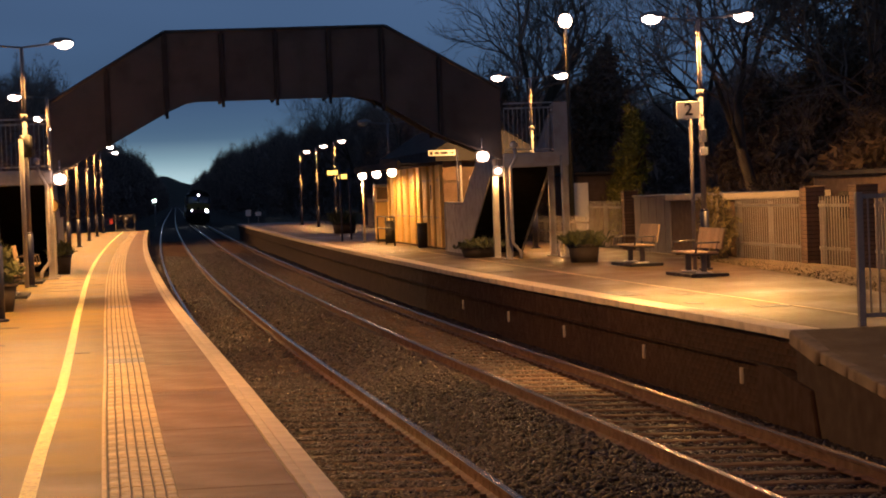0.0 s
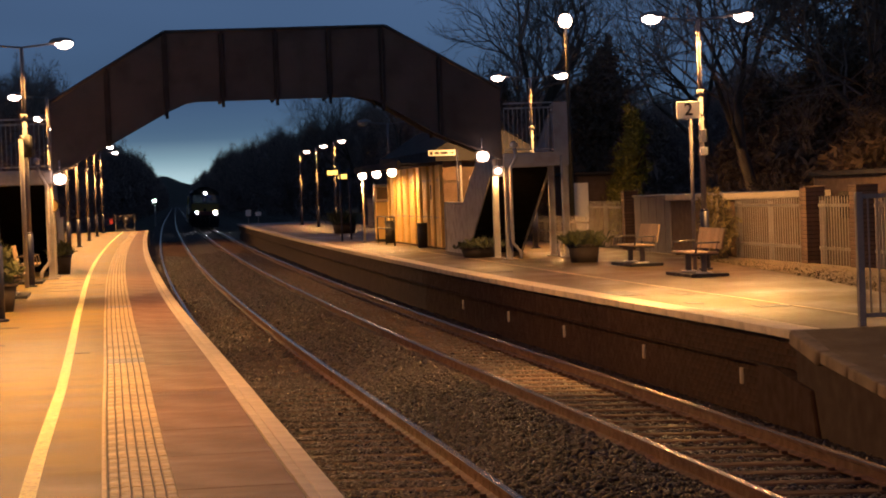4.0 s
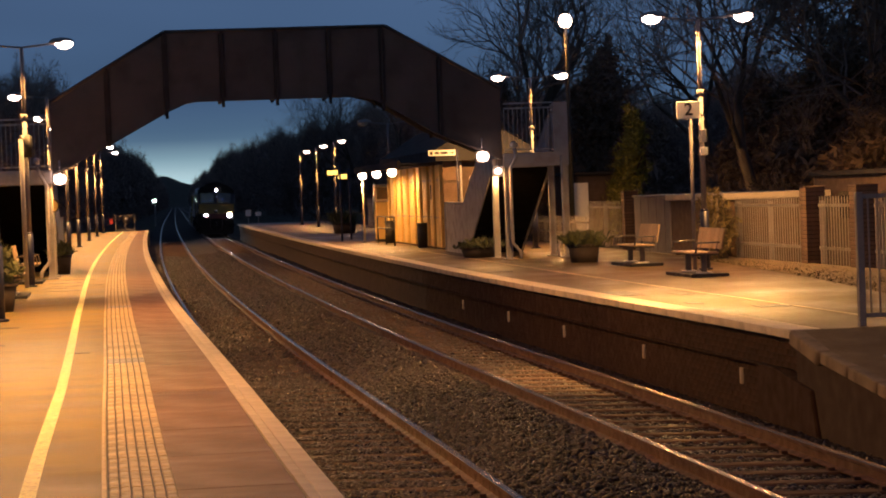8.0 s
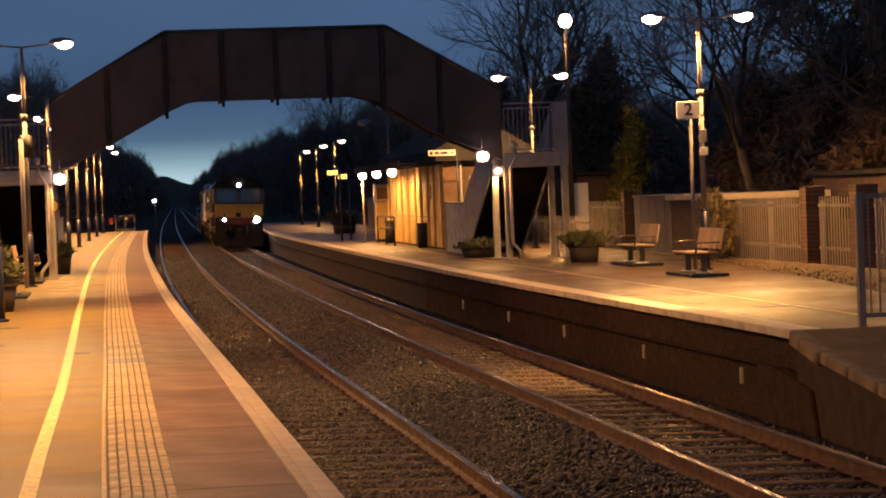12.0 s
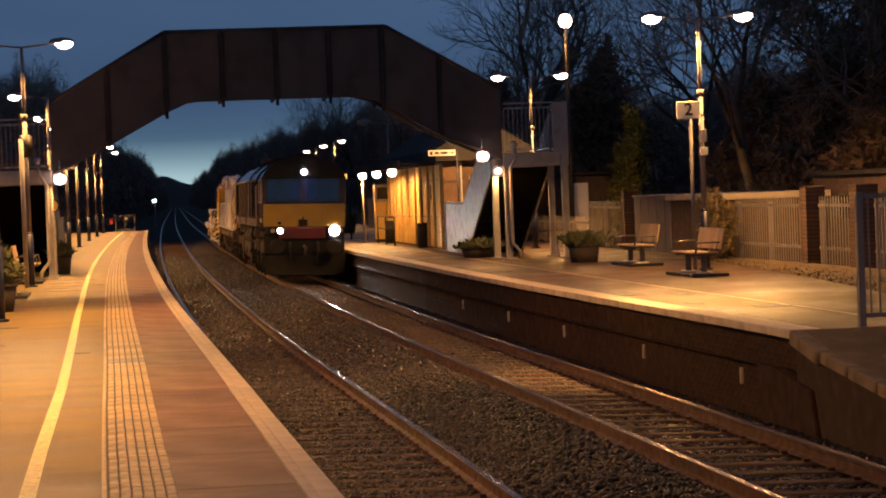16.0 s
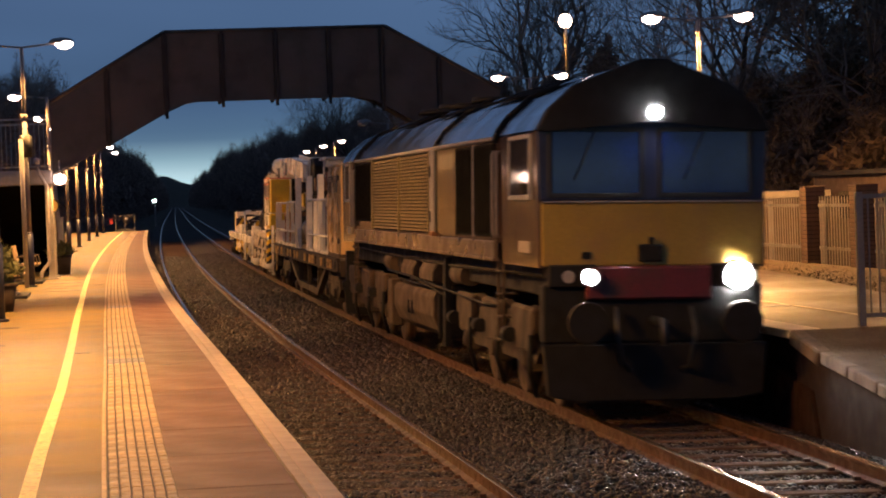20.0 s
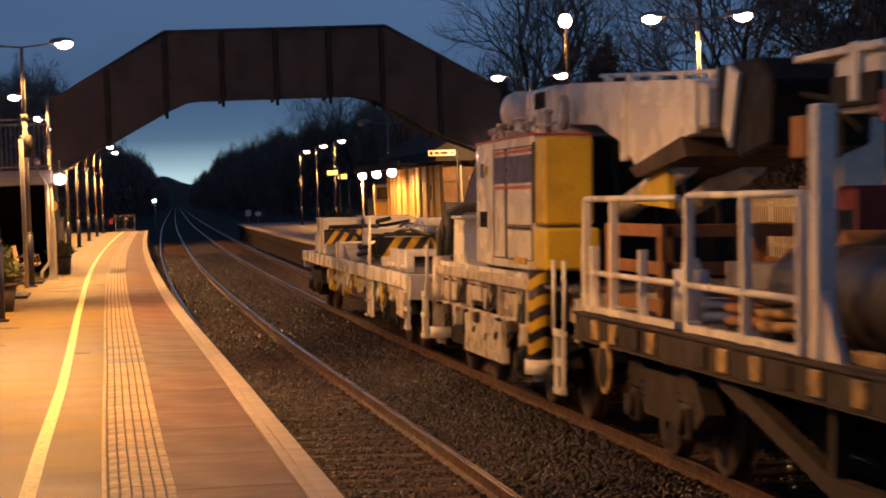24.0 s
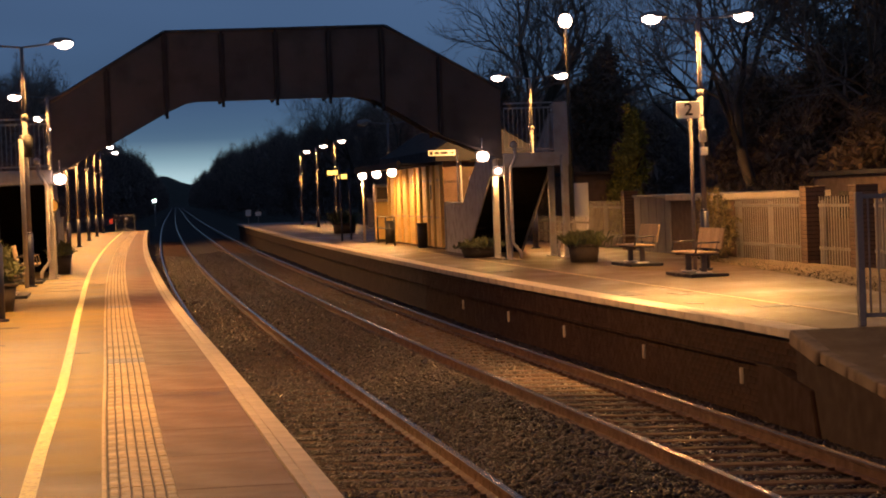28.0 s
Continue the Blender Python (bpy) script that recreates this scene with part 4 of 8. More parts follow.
    part("windscreen_surround", b, M["navy"], lo, "dark blue-black surround of the windscreens")
    b = B()
    prism(b, [(-1.33, 3.16), (-1.2, 3.4), (-0.9, 3.67), (-0.15, 3.96), (0.15, 3.96), (0.9, 3.67), (1.2, 3.4), (1.33, 3.16), (1.2, 3.16), (0.0, 3.28), (-1.2, 3.16)], -0.10, 0.10, "y", bevel=0.015)
    part("roof_brow", b, M["loco_black"], lo, "black brow over the windscreens")
    for x0, x1 in ((-1.15, -0.15), (0.10, 1.10)):
        b = B()
        box(b, x0, x1, -0.012, 0.012, 2.46, 3.16, 0.01)
        wsn = part("windscreen", b, M["pane"], lo, "windscreen with sky reflection put into its blue")
        b = B()
        for a, c, d, e in ((x0 - 0.05, x1 + 0.05, 2.42, 2.47), (x0 - 0.05, x1 + 0.05, 3.15, 3.20), (x0 - 0.05, x0, 2.42, 3.2), (x1, x1 + 0.05, 2.42, 3.2)):
            box(b, a, c, -0.022, 0.01, d, e, 0.006)
        part("windscreen_seal", b, M["hose"], wsn)
        b = B()
        xm = (x0 + x1) / 2
        cyl(b, (xm, -0.04, 3.2), (xm - 0.25, -0.03, 2.62), 0.008, seg=6)
        part("wiper", b, M["hose"], wsn)
    for sx in (-1, 1):
        cb = bx("lamp_housing", lo, M["loco_black"], sx * 0.92 - 0.28, sx * 0.92 + 0.28, -0.06, 0.1, 1.42, 1.68, 0.02, "black lamp housing")
        b = B()
        xm = -0.76 if sx < 0 else 0.93
        cyl(b, (xm, -0.085, 1.545), (xm, -0.06, 1.545), 0.075 if sx < 0 else 0.14, seg=20)
        part("headlight", b, M["marker"] if sx < 0 else M["headlight"], cb, "white shining headlight")
        # ring added only to stop the headlight spilling onto the nose
        b = B()
        rl = 0.088 if sx < 0 else 0.155
        for k in range(24):
            a0, a1 = 2 * math.pi * k / 24, 2 * math.pi * (k + 1) / 24
            vs = [b.verts.new((xm + rr * math.cos(a), yy, 1.545 + rr * math.sin(a))) for rr, yy in ((rl, -0.06), (rl * 1.06, -0.22), (rl * 1.14, -0.22), (rl * 1.14, -0.06)) for a in (a0, a1)]
            for q in range(3):
                b.faces.new((vs[2 * q], vs[2 * q + 1], vs[2 * q + 3], vs[2 * q + 2]))
        bmesh.ops.remove_doubles(b, verts=b.verts, dist=0.0005)
        part("lamp_bezel", b, M["loco_black"], cb, "black ring added to keep the lamp's light off the nose")
        b = B()
        xm = -0.98 if sx < 0 else 1.12
        cyl(b, (xm, -0.08, 1.545), (xm, -0.06, 1.545), 0.07, seg=16)
        part("tail_light", b, M["grey_paint"], cb, "unlit grey lamp lens")
    b = B()
    cyl(b, (0.0, -0.125, 3.36), (0.0, -0.10, 3.36), 0.075, seg=20)
    part("headlight", b, M["marker"], lo, "white shining top headlight")
    b = B()
    box(b, -0.78, 0.66, -0.08, 0.1, 1.28, 1.66, 0.03)
    part("buffer_beam_panel", b, M["red_beam"], lo, "red panel below the nose")
    b = B()
    box(b, -0.18, 0.10, -0.07, -0.02, 1.70, 1.90, 0.02)
    tube(b, [(-0.04, -0.06, 1.9), (-0.03, -0.06, 1.98)], 0.03, 8)
    part("jumper_socket", b, M["loco_black"], lo)
    bx("lamp_bracket", lo, M["loco_black"], -0.82, -0.72, -0.06, -0.02, 1.74, 1.82, 0.01)
    for yy, sg in ((0.0, -1), (20.0, 1)):
        bx("buffer_beam", lo, M["loco_black"], -1.25, 1.25, min(yy, yy - sg * 0.25), max(yy, yy - sg * 0.25), 0.80, 1.45, 0.02, "black buffer beam")
        for sx in (-0.87, 0.87):
            buffer(lo, sx, yy, sg)
        b = B()
        prism(b, [(-1.28, 0.80), (-1.22, 0.22), (-0.9, 0.16), (0.9, 0.16), (1.22, 0.22), (1.28, 0.80)], min(yy, yy + sg * 0.12), max(yy, yy + sg * 0.12), "y", bevel=0.015)
        part("snow_plough", b, M["loco_black"], lo, "black plough plate above the rails")
        for pts, rr in (([(-0.45, yy + sg * 0.1, 1.2), (-0.47, yy + sg * 0.25, 0.95), (-0.42, yy + sg * 0.22, 0.6), (-0.3, yy + sg * 0.1, 0.5)], 0.03),
                        ([(0.40, yy + sg * 0.1, 1.2), (0.42, yy + sg * 0.25, 0.95), (0.36, yy + sg * 0.22, 0.55), (0.28, yy + sg * 0.1, 0.5)], 0.03),
                        ([(0, yy, 1.05), (0, yy + sg * 0.45, 1.05), (0, yy + sg * 0.5, 0.8)], 0.05)):
            b = B()
            tube(b, pts, rr, 8)
            part("brake_hose" if rr < 0.04 else "coupling", b, M["hose"], lo)
    # frame, tank, air tanks, pipes
    bx("main_frame", lo, M["loco_black"], -1.1, 1.1, 0.2, 19.8, 1.30, 1.655, 0.02)
    b = B()
    pts = [(-1.22, 1.08), (-1.27, 1.0), (-1.27, 0.72), (-1.18, 0.50), (-0.95, 0.36), (-0.6, 0.32), (0.6, 0.32), (0.95, 0.36), (1.18, 0.50), (1.27, 0.72), (1.27, 1.0), (1.22, 1.08)]
    prism(b, pts, 8.15, 12.5, "y", bevel=0.02)
    tank = part("fuel_tank", b, M["bogie_dust"], lo, "dusty rounded fuel tank")
    bx("tank_end", tank, M["loco_black"], -1.2, 1.2, 8.05, 8.15, 0.40, 1.04, 0.01)
    for sx in (-1, 1):
        bx("tank_column", tank, M["bogie_dust"], sx * 1.2 - 0.1, sx * 1.2 + 0.1, 12.62, 13.1, 0.34, 1.12, 0.02)
        bx("pipe_post", tank, M["loco_black"], sx * 1.22 - 0.05, sx * 1.22 + 0.05, 7.0, 7.2, 0.35, 1.6, 0.01)
    for yy in (10.35, 10.75):
        bx("filler_slot", tank, M["loco_black"], -1.29, -1.25, yy - 0.05, yy + 0.05, 0.66, 0.86, 0.01)
    for yy in (8.25, 10.35):
        for sx in (-1, 1):
            b = B()
            prism(b, [(sx * 0.9, 1.52), (sx * 1.18, 1.52), (sx * 1.27, 1.36), (sx * 1.27, 1.22), (sx * 0.9, 1.16)], yy, yy + 1.35, "y", bevel=0.02)
            part("equipment_box", b, M["bogie_dust"], lo)
    for sx in (-1, 1):
        for ya, yb in ((5.9, 6.9), (13.3, 14.2)):
            b = B()
            cyl(b, (sx * 1.08, ya, 1.38), (sx * 1.08, yb, 1.38), 0.15, seg=16)
            part("air_tank", b, M["bogie_dust"], lo)
        for pts in ([(sx * 1.27, 2.9, 1.10), (sx * 1.27, 3.7, 1.09), (sx * 1.27, 7.1, 1.16), (sx * 1.28, 10.7, 1.24), (sx * 1.28, 13.2, 1.26)], [(sx * 1.24, 7.1, 1.05), (sx * 1.24, 8.6, 1.14), (sx * 1.26, 11.8, 1.16)], [(sx * 1.2, 0.4, 1.55), (sx * 1.2, 6.0, 1.5), (sx * 1.2, 12.0, 1.5), (sx * 1.2, 19.0, 1.55)]):
            b = B()
            tube(b, pts, 0.020, 8)
            part("pipe_run", b, M["loco_black"], lo)
    for yc in (3.37, 16.63):
        bogie(lo, yc, (-2.07, 0.0, 2.07), z=0.56, heavy=True)
    return lo


build_loco()


def wagon_bogie(parent, y, m=None, r=0.46):
    bogie(parent, y, (-0.9, 0.9), z=0.48, r=r, m=m or M["wagon_rust"])


# ---- flat wagon with stanchions, behind the engine ----
def build_flat():
    fl = vehicle("flat_wagon", 23.6, 37.3, "rusty bogie flat wagon with white stanchions and railings", "wagon", "wagons of the train")
    y0, y1 = 21.2, 40.2
    bx("deck", fl, M["deck"], -1.25, 1.25, y0, y1, 1.18, 1.26, 0.01, "worn plank deck")
    for sx in (-1, 1):
        b = B()
        x = sx * 1.27
        box(b, x - 0.03, x + 0.03, y0, y1, 0.98, 1.26, 0.01)
        box(b, x - 0.06, x + 0.06, y0, y1, 1.235, 1.26)
        box(b, x - 0.06, x + 0.06, y0, y1, 0.98, 1.0)
        part("sole_bar", b, M["wagon_rust"], fl, "rusty sole bar")
        for k in range(24):
            if k in (5, 11, 12, 19):
                continue
            yy = y0 + 0.5 + k * 0.76 + 0.09 * math.sin(k * 2.3)
            bx("stake_pocket", fl, M["pocket_tan"] if k % 3 else M["wagon_rust"], x + sx * 0.03 - 0.03, x + sx * 0.03 + 0.03, yy - 0.13, yy + 0.13, 1.02, 1.21, 0.01)
        b = B()                                # trussing below the deck
        q = [(24.9, 0.98), (27.0, 0.38), (32.4, 0.40), (35.3, 0.98)]
        for (ya, za), (yb, zb) in zip(q, q[1:]):
            d = Vector((0, yb - ya, zb - za)).normalized()
            n = Vector((0, -d.z, d.y)) * 0.07
            pa, pb = Vector((0, ya, za)), Vector((0, yb, zb))
            prism(b, [((pa - n).y, (pa - n).z), ((pb - n).y, (pb - n).z), ((pb + n).y, (pb + n).z), ((pa + n).y, (pa + n).z)], sx * 1.15 - 0.06, sx * 1.15 + 0.06, "x")
        part("truss", b, M["wagon_rust"], fl, "rusty truss rod frame")
        for yy in (27.0, 29.7, 32.4):
            bx("queen_post", fl, M["wagon_rust"], sx * 1.15 - 0.05, sx * 1.15 + 0.05, yy - 0.06, yy + 0.06, 0.40, 0.98, 0.008)
    bx("centre_beam", fl, M["loco_black"], -0.35, 0.35, y0 + 0.2, y1 - 0.2, 0.72, 1.18)
    for yy, sg in ((y0, -1), (y1, 1)):
        bx("headstock", fl, M["wagon_rust"], -1.25, 1.25, yy - 0.06, yy + 0.06, 0.88, 1.22, 0.01)
        for sx in (-0.87, 0.87):
            buffer(fl, sx, yy, sg)
    for yy in (23.6, 37.3):
        wagon_bogie(fl, yy)
    b = B()
    cyl(b, (-1.30, 38.75, 0.78), (-1.34, 38.75, 0.78), 0.25, 0.25, 24)
    part("handbrake_wheel", b, M["pocket_tan"], fl, "pale handbrake wheel")
    b = B()
    cyl(b, (-1.341, 38.75, 0.78), (-1.35, 38.75, 0.78), 0.19, 0.19, 24)
    part("wheel_disc", b, M["loco_black"], fl)
    # tall white stanchions
    for x, ys, h in ((-1.18, (26.3, 29.4, 32.65), 3.04), (0.98, (25.6, 28.8, 32.0, 35.25, 38.1), 3.15)):
        for yy in ys:
            b = B()
            w = 0.10 if x < 0 else 0.14
            box(b, x - (0.07 if x < 0 else 0.22), x + (0.07 if x < 0 else 0.22), yy - w, yy + w, 1.26, h, 0.012)
            if x > 0:
                box(b, x - 0.20, x + 0.02, yy - w - 0.02, yy - w + 0.02, 1.6, h + 0.06, 0.006)
            if x < 0:
                prism(b, [(yy - w, 1.26), (yy - w - 0.34, 1.26), (yy - w, 1.75)], x - 0.03, x + 0.03, "x")
            part("stanchion", b, M["crane_white"], fl, "tall white steel stanchion")
    # railings along the camera side
    for ya, yb, top, posts in ((33.0, 36.13, 2.42, (33.05, 34.45, 36.13)), (36.5, 40.12, 2.40, (38.9, 40.1)), (24.1, 29.6, 2.46, (24.2, 25.4, 27.5, 29.58))):
        for yy in posts:
            b = B()
            box(b, -1.24, -1.16, yy - 0.035, yy + 0.035, 1.26, top, 0.006)
            box(b, -1.24, -1.10, yy - 0.07, yy + 0.07, 1.26, 1.36, 0.006)
            part("rail_post", b, M["crane_white"], fl)
        for zz in (top, 1.66):
            b = B()
            cyl(b, (-1.2, ya, zz), (-1.2, yb, zz), 0.03, seg=8)
            part("hand_rail", b, M["crane_white"], fl, "white tubular rail")
        b = B()
        box(b, -1.24, -1.16, ya, yb, 1.27, 1.33)
        part("toe_board", b, M["crane_white"], fl)
    for ya, yb in ((33.1, 39.5), (24.0, 31.0)):
        b = B()
        for k in range(6):
            yy = ya + (yb - ya) * k / 5
            box(b, 1.15, 1.22, yy - 0.03, yy + 0.03, 1.26, 2.4)
        for zz in (1.7, 2.4):
            cyl(b, (1.19, ya, zz), (1.19, yb, zz), 0.028, seg=8)
        part("far_railing", b, M["crane_white"], fl)
    for yy in (37.75, 39.73, 40.14):
        b = B()
        box(b, -1.24, -1.16, yy - 0.04, yy + 0.04, 1.26, 1.93, 0.006)
        prism(b, [(yy - 0.18, 1.26), (yy + 0.18, 1.26), (yy + 0.05, 1.5), (yy - 0.05, 1.5)], -1.22, -1.18, "x")
        part("short_post", b, M["crane_white"], fl, "short white post with a splayed foot")
    bx("edge_batten", fl, M["pocket_tan"], -1.12, -1.0, 25.0, 32.4, 1.26, 1.35, 0.008, "tan batten along the deck edge")
    bx("end_cabinet", fl, M["cabinet_tan"], -1.22, 1.0, 21.45, 24.0, 1.26, 3.16, 0.03, "tall tan end cabinet")
    for ya, yb in ((21.55, 22.68), (22.76, 23.92)):
        dr = bx("cabinet_door", fl, M["cabinet_tan"], -1.245, -1.22, ya, yb, 1.36, 3.06, 0.008, "flat tan cabinet door")
        for k in range(7):
            bx("vent_slot", dr, M["loco_black"], -1.252, -1.244, ya + 0.15, yb - 0.15, 2.62 + 0.05 * k, 2.645 + 0.05 * k)
        b = B()
        tube(b, [(-1.245, yb - 0.12, 2.0), (-1.285, yb - 0.12, 2.02), (-1.285, yb - 0.12, 2.28), (-1.245, yb - 0.12, 2.3)], 0.012, 6)
        part("door_handle", b, M["galv"], dr)
        for zz in (1.55, 2.85):
            bx("hinge", dr, M["bogie_dust"], -1.26, -1.22, ya - 0.02, ya + 0.03, zz, zz + 0.12, 0.004)
    bx("cabinet_roof", fl, M["crane_dirty"], -1.27, 1.05, 21.40, 24.05, 3.16, 3.20, 0.012)
    bx("cabinet_plinth", fl, M["bogie_dust"], -1.235, 1.0, 21.44, 24.01, 1.262, 1.34, 0.006)
    return fl


build_flat()


def cargo(name, label, category):
    return vehicle(name, 23.6, 37.3, label, category)


def build_cargo():
    rl = cargo("roll_of_sheeting", "dark strapped roll lying on the wagon deck", "cargo roll")
    b = B()
    cyl(b, (-0.6, 28.0, 1.66), (-0.6, 34.6, 1.66), 0.38, seg=28)
    part("roll", b, M["roller"], rl)
    b = B()
    cyl(b, (-0.6, 27.98, 1.66), (-0.6, 28.0, 1.66), 0.28, seg=24)
    part("roll_core", b, M["loco_black"], rl)
    for yy in (28.9, 31.3, 33.7):
        b = B()
        cyl(b, (-0.6, yy - 0.05, 1.66), (-0.6, yy + 0.05, 1.66), 0.39, seg=28)
        part("strap", b, M["pocket_tan"], rl, "webbing strap")
    bx("chock", rl, M["orange_crate"], -0.95, 0.0, 28.6, 28.8, 1.26, 1.40, 0.01)
    bx("chock", rl, M["orange_crate"], -0.95, 0.0, 33.0, 33.2, 1.26, 1.40, 0.01)
    ct = cargo("timber_crate", "orange brown open timber frame on the wagon", "crate")
    for yy in (37.9, 40.0):
        for xx in (-0.95, 0.6):
            bx("crate_post", ct, M["orange_crate"], xx - 0.06, xx + 0.06, yy - 0.08, yy + 0.08, 1.26, 2.15, 0.01)
    for zz in (1.4, 1.75, 2.1):
        for xx in (-0.98, 0.63):
            bx("crate_board", ct, M["orange_crate"], xx - 0.02, xx + 0.02, 37.8, 40.1, zz - 0.06, zz + 0.06, 0.005)
        bx("crate_board", ct, M["orange_crate"], -0.95, 0.6, 37.82, 37.86, zz - 0.06, zz + 0.06, 0.005)
    en = cargo("power_pack", "red and black engine power pack on the wagon", "engine")
    bx("engine_block", en, M["loco_black"], -0.15, 0.8, 33.6, 35.8, 1.26, 1.9, 0.05)
    bx("engine_cover", en, M["red_gear"], 0.35, 0.72, 36.4, 36.9, 1.26, 2.5, 0.04, "dark red cover")
    b = B()
    cyl(b, (-0.3, 35.0, 1.9), (-0.3, 35.0, 2.3), 0.16, seg=16)
    part("filter_can", b, M["orange_crate"], en)
    b = B()
    cyl(b, (-0.5, 34.2, 2.0), (0.1, 34.2, 2.0), 0.14, seg=16)
    part("silencer", b, M["orange_crate"], en)
    for k in range(12):
        bx("radiator_fin", en, M["grey_paint"], -0.86, -0.62, 34.9 + 0.11 * k, 34.96 + 0.11 * k, 1.26, 1.86, 0.006)
    hs = cargo("hose_coils", "blue and orange hoses coiled on the deck", "hose")
    for k, (yy, mm) in enumerate(((36.0, M["blue_sheet"]), (35.3, M["orange_crate"]), (34.4, M["pocket_tan"]))):
        b = B()
        pts = [(-0.75 + 0.3 * math.cos(a * 0.7), yy + 0.55 * math.sin(a * 0.7), 1.34 + 0.012 * a) for a in range(28)]
        tube(b, pts, 0.045, 6)
        part("hose", b, mm, hs)
    bg = cargo("white_drum", "pale plastic drum on the wagon deck", "drum")
    b = B()
    cyl(b, (-0.85, 37.35, 1.26), (-0.85, 37.35, 1.76), 0.17, 0.16, 16)
    cyl(b, (-0.85, 37.35, 1.76), (-0.85, 37.35, 1.86), 0.10, 0.07, 12)
    part("drum", b, M["crane_white"], bg)


build_cargo()


def stripes(parent, x, y, z, w, h, axis="x", n=6, name="hazard_panel", up=1):
    """Black panel with slanting yellow stripes, standing at x, y, z (its lower corner), facing along -y or -x."""
    if axis == "x":
        p = bx(name, parent, M["stripe_black"], x, x + w, y - 0.015, y + 0.015, z, z + h, 0, "black and yellow striped panel")
    else:
        p = bx(name, parent, M["stripe_black"], x - 0.015, x + 0.015, y, y + w, z, z + h, 0, "black and yellow striped panel")
    sw = w / n / 2
    for k in range(n):
        a = k * 2 * sw + sw * 0.3
        lean = h * 0.7 * up
        q = [(a, 0.0), (a + sw, 0.0), (a + sw + lean, h), (a + lean, h)]
        q = [(min(max(u, 0.0), w), v) for u, v in q]
        b = B()
        if axis == "x":
            prism(b, [(x + u, z + v) for u, v in q], y - 0.019, y - 0.016, "y")
        else:
            prism(b, [(y + u, z + v) for u, v in q], x - 0.019, x - 0.016, "x")
        part("stripe", b, M["stripe_yellow"], p, "yellow stripe")
    return p


def ladder(parent, x, y, z0, z1, w=0.36, n=3):
    b = B()
    for dy in (-w / 2, w / 2):
        box(b, x - 0.02, x + 0.02, y + dy - 0.035, y + dy + 0.035, z0, z1)
    for k in range(n):
        zz = z0 + (z1 - z0) * k / (n - 1)
        box(b, x - 0.04, x + 0.04, y - w / 2, y + w / 2, zz - 0.035, zz + 0.035)
    part("step_ladder", b, M["crane_white"], parent, "white step ladder")


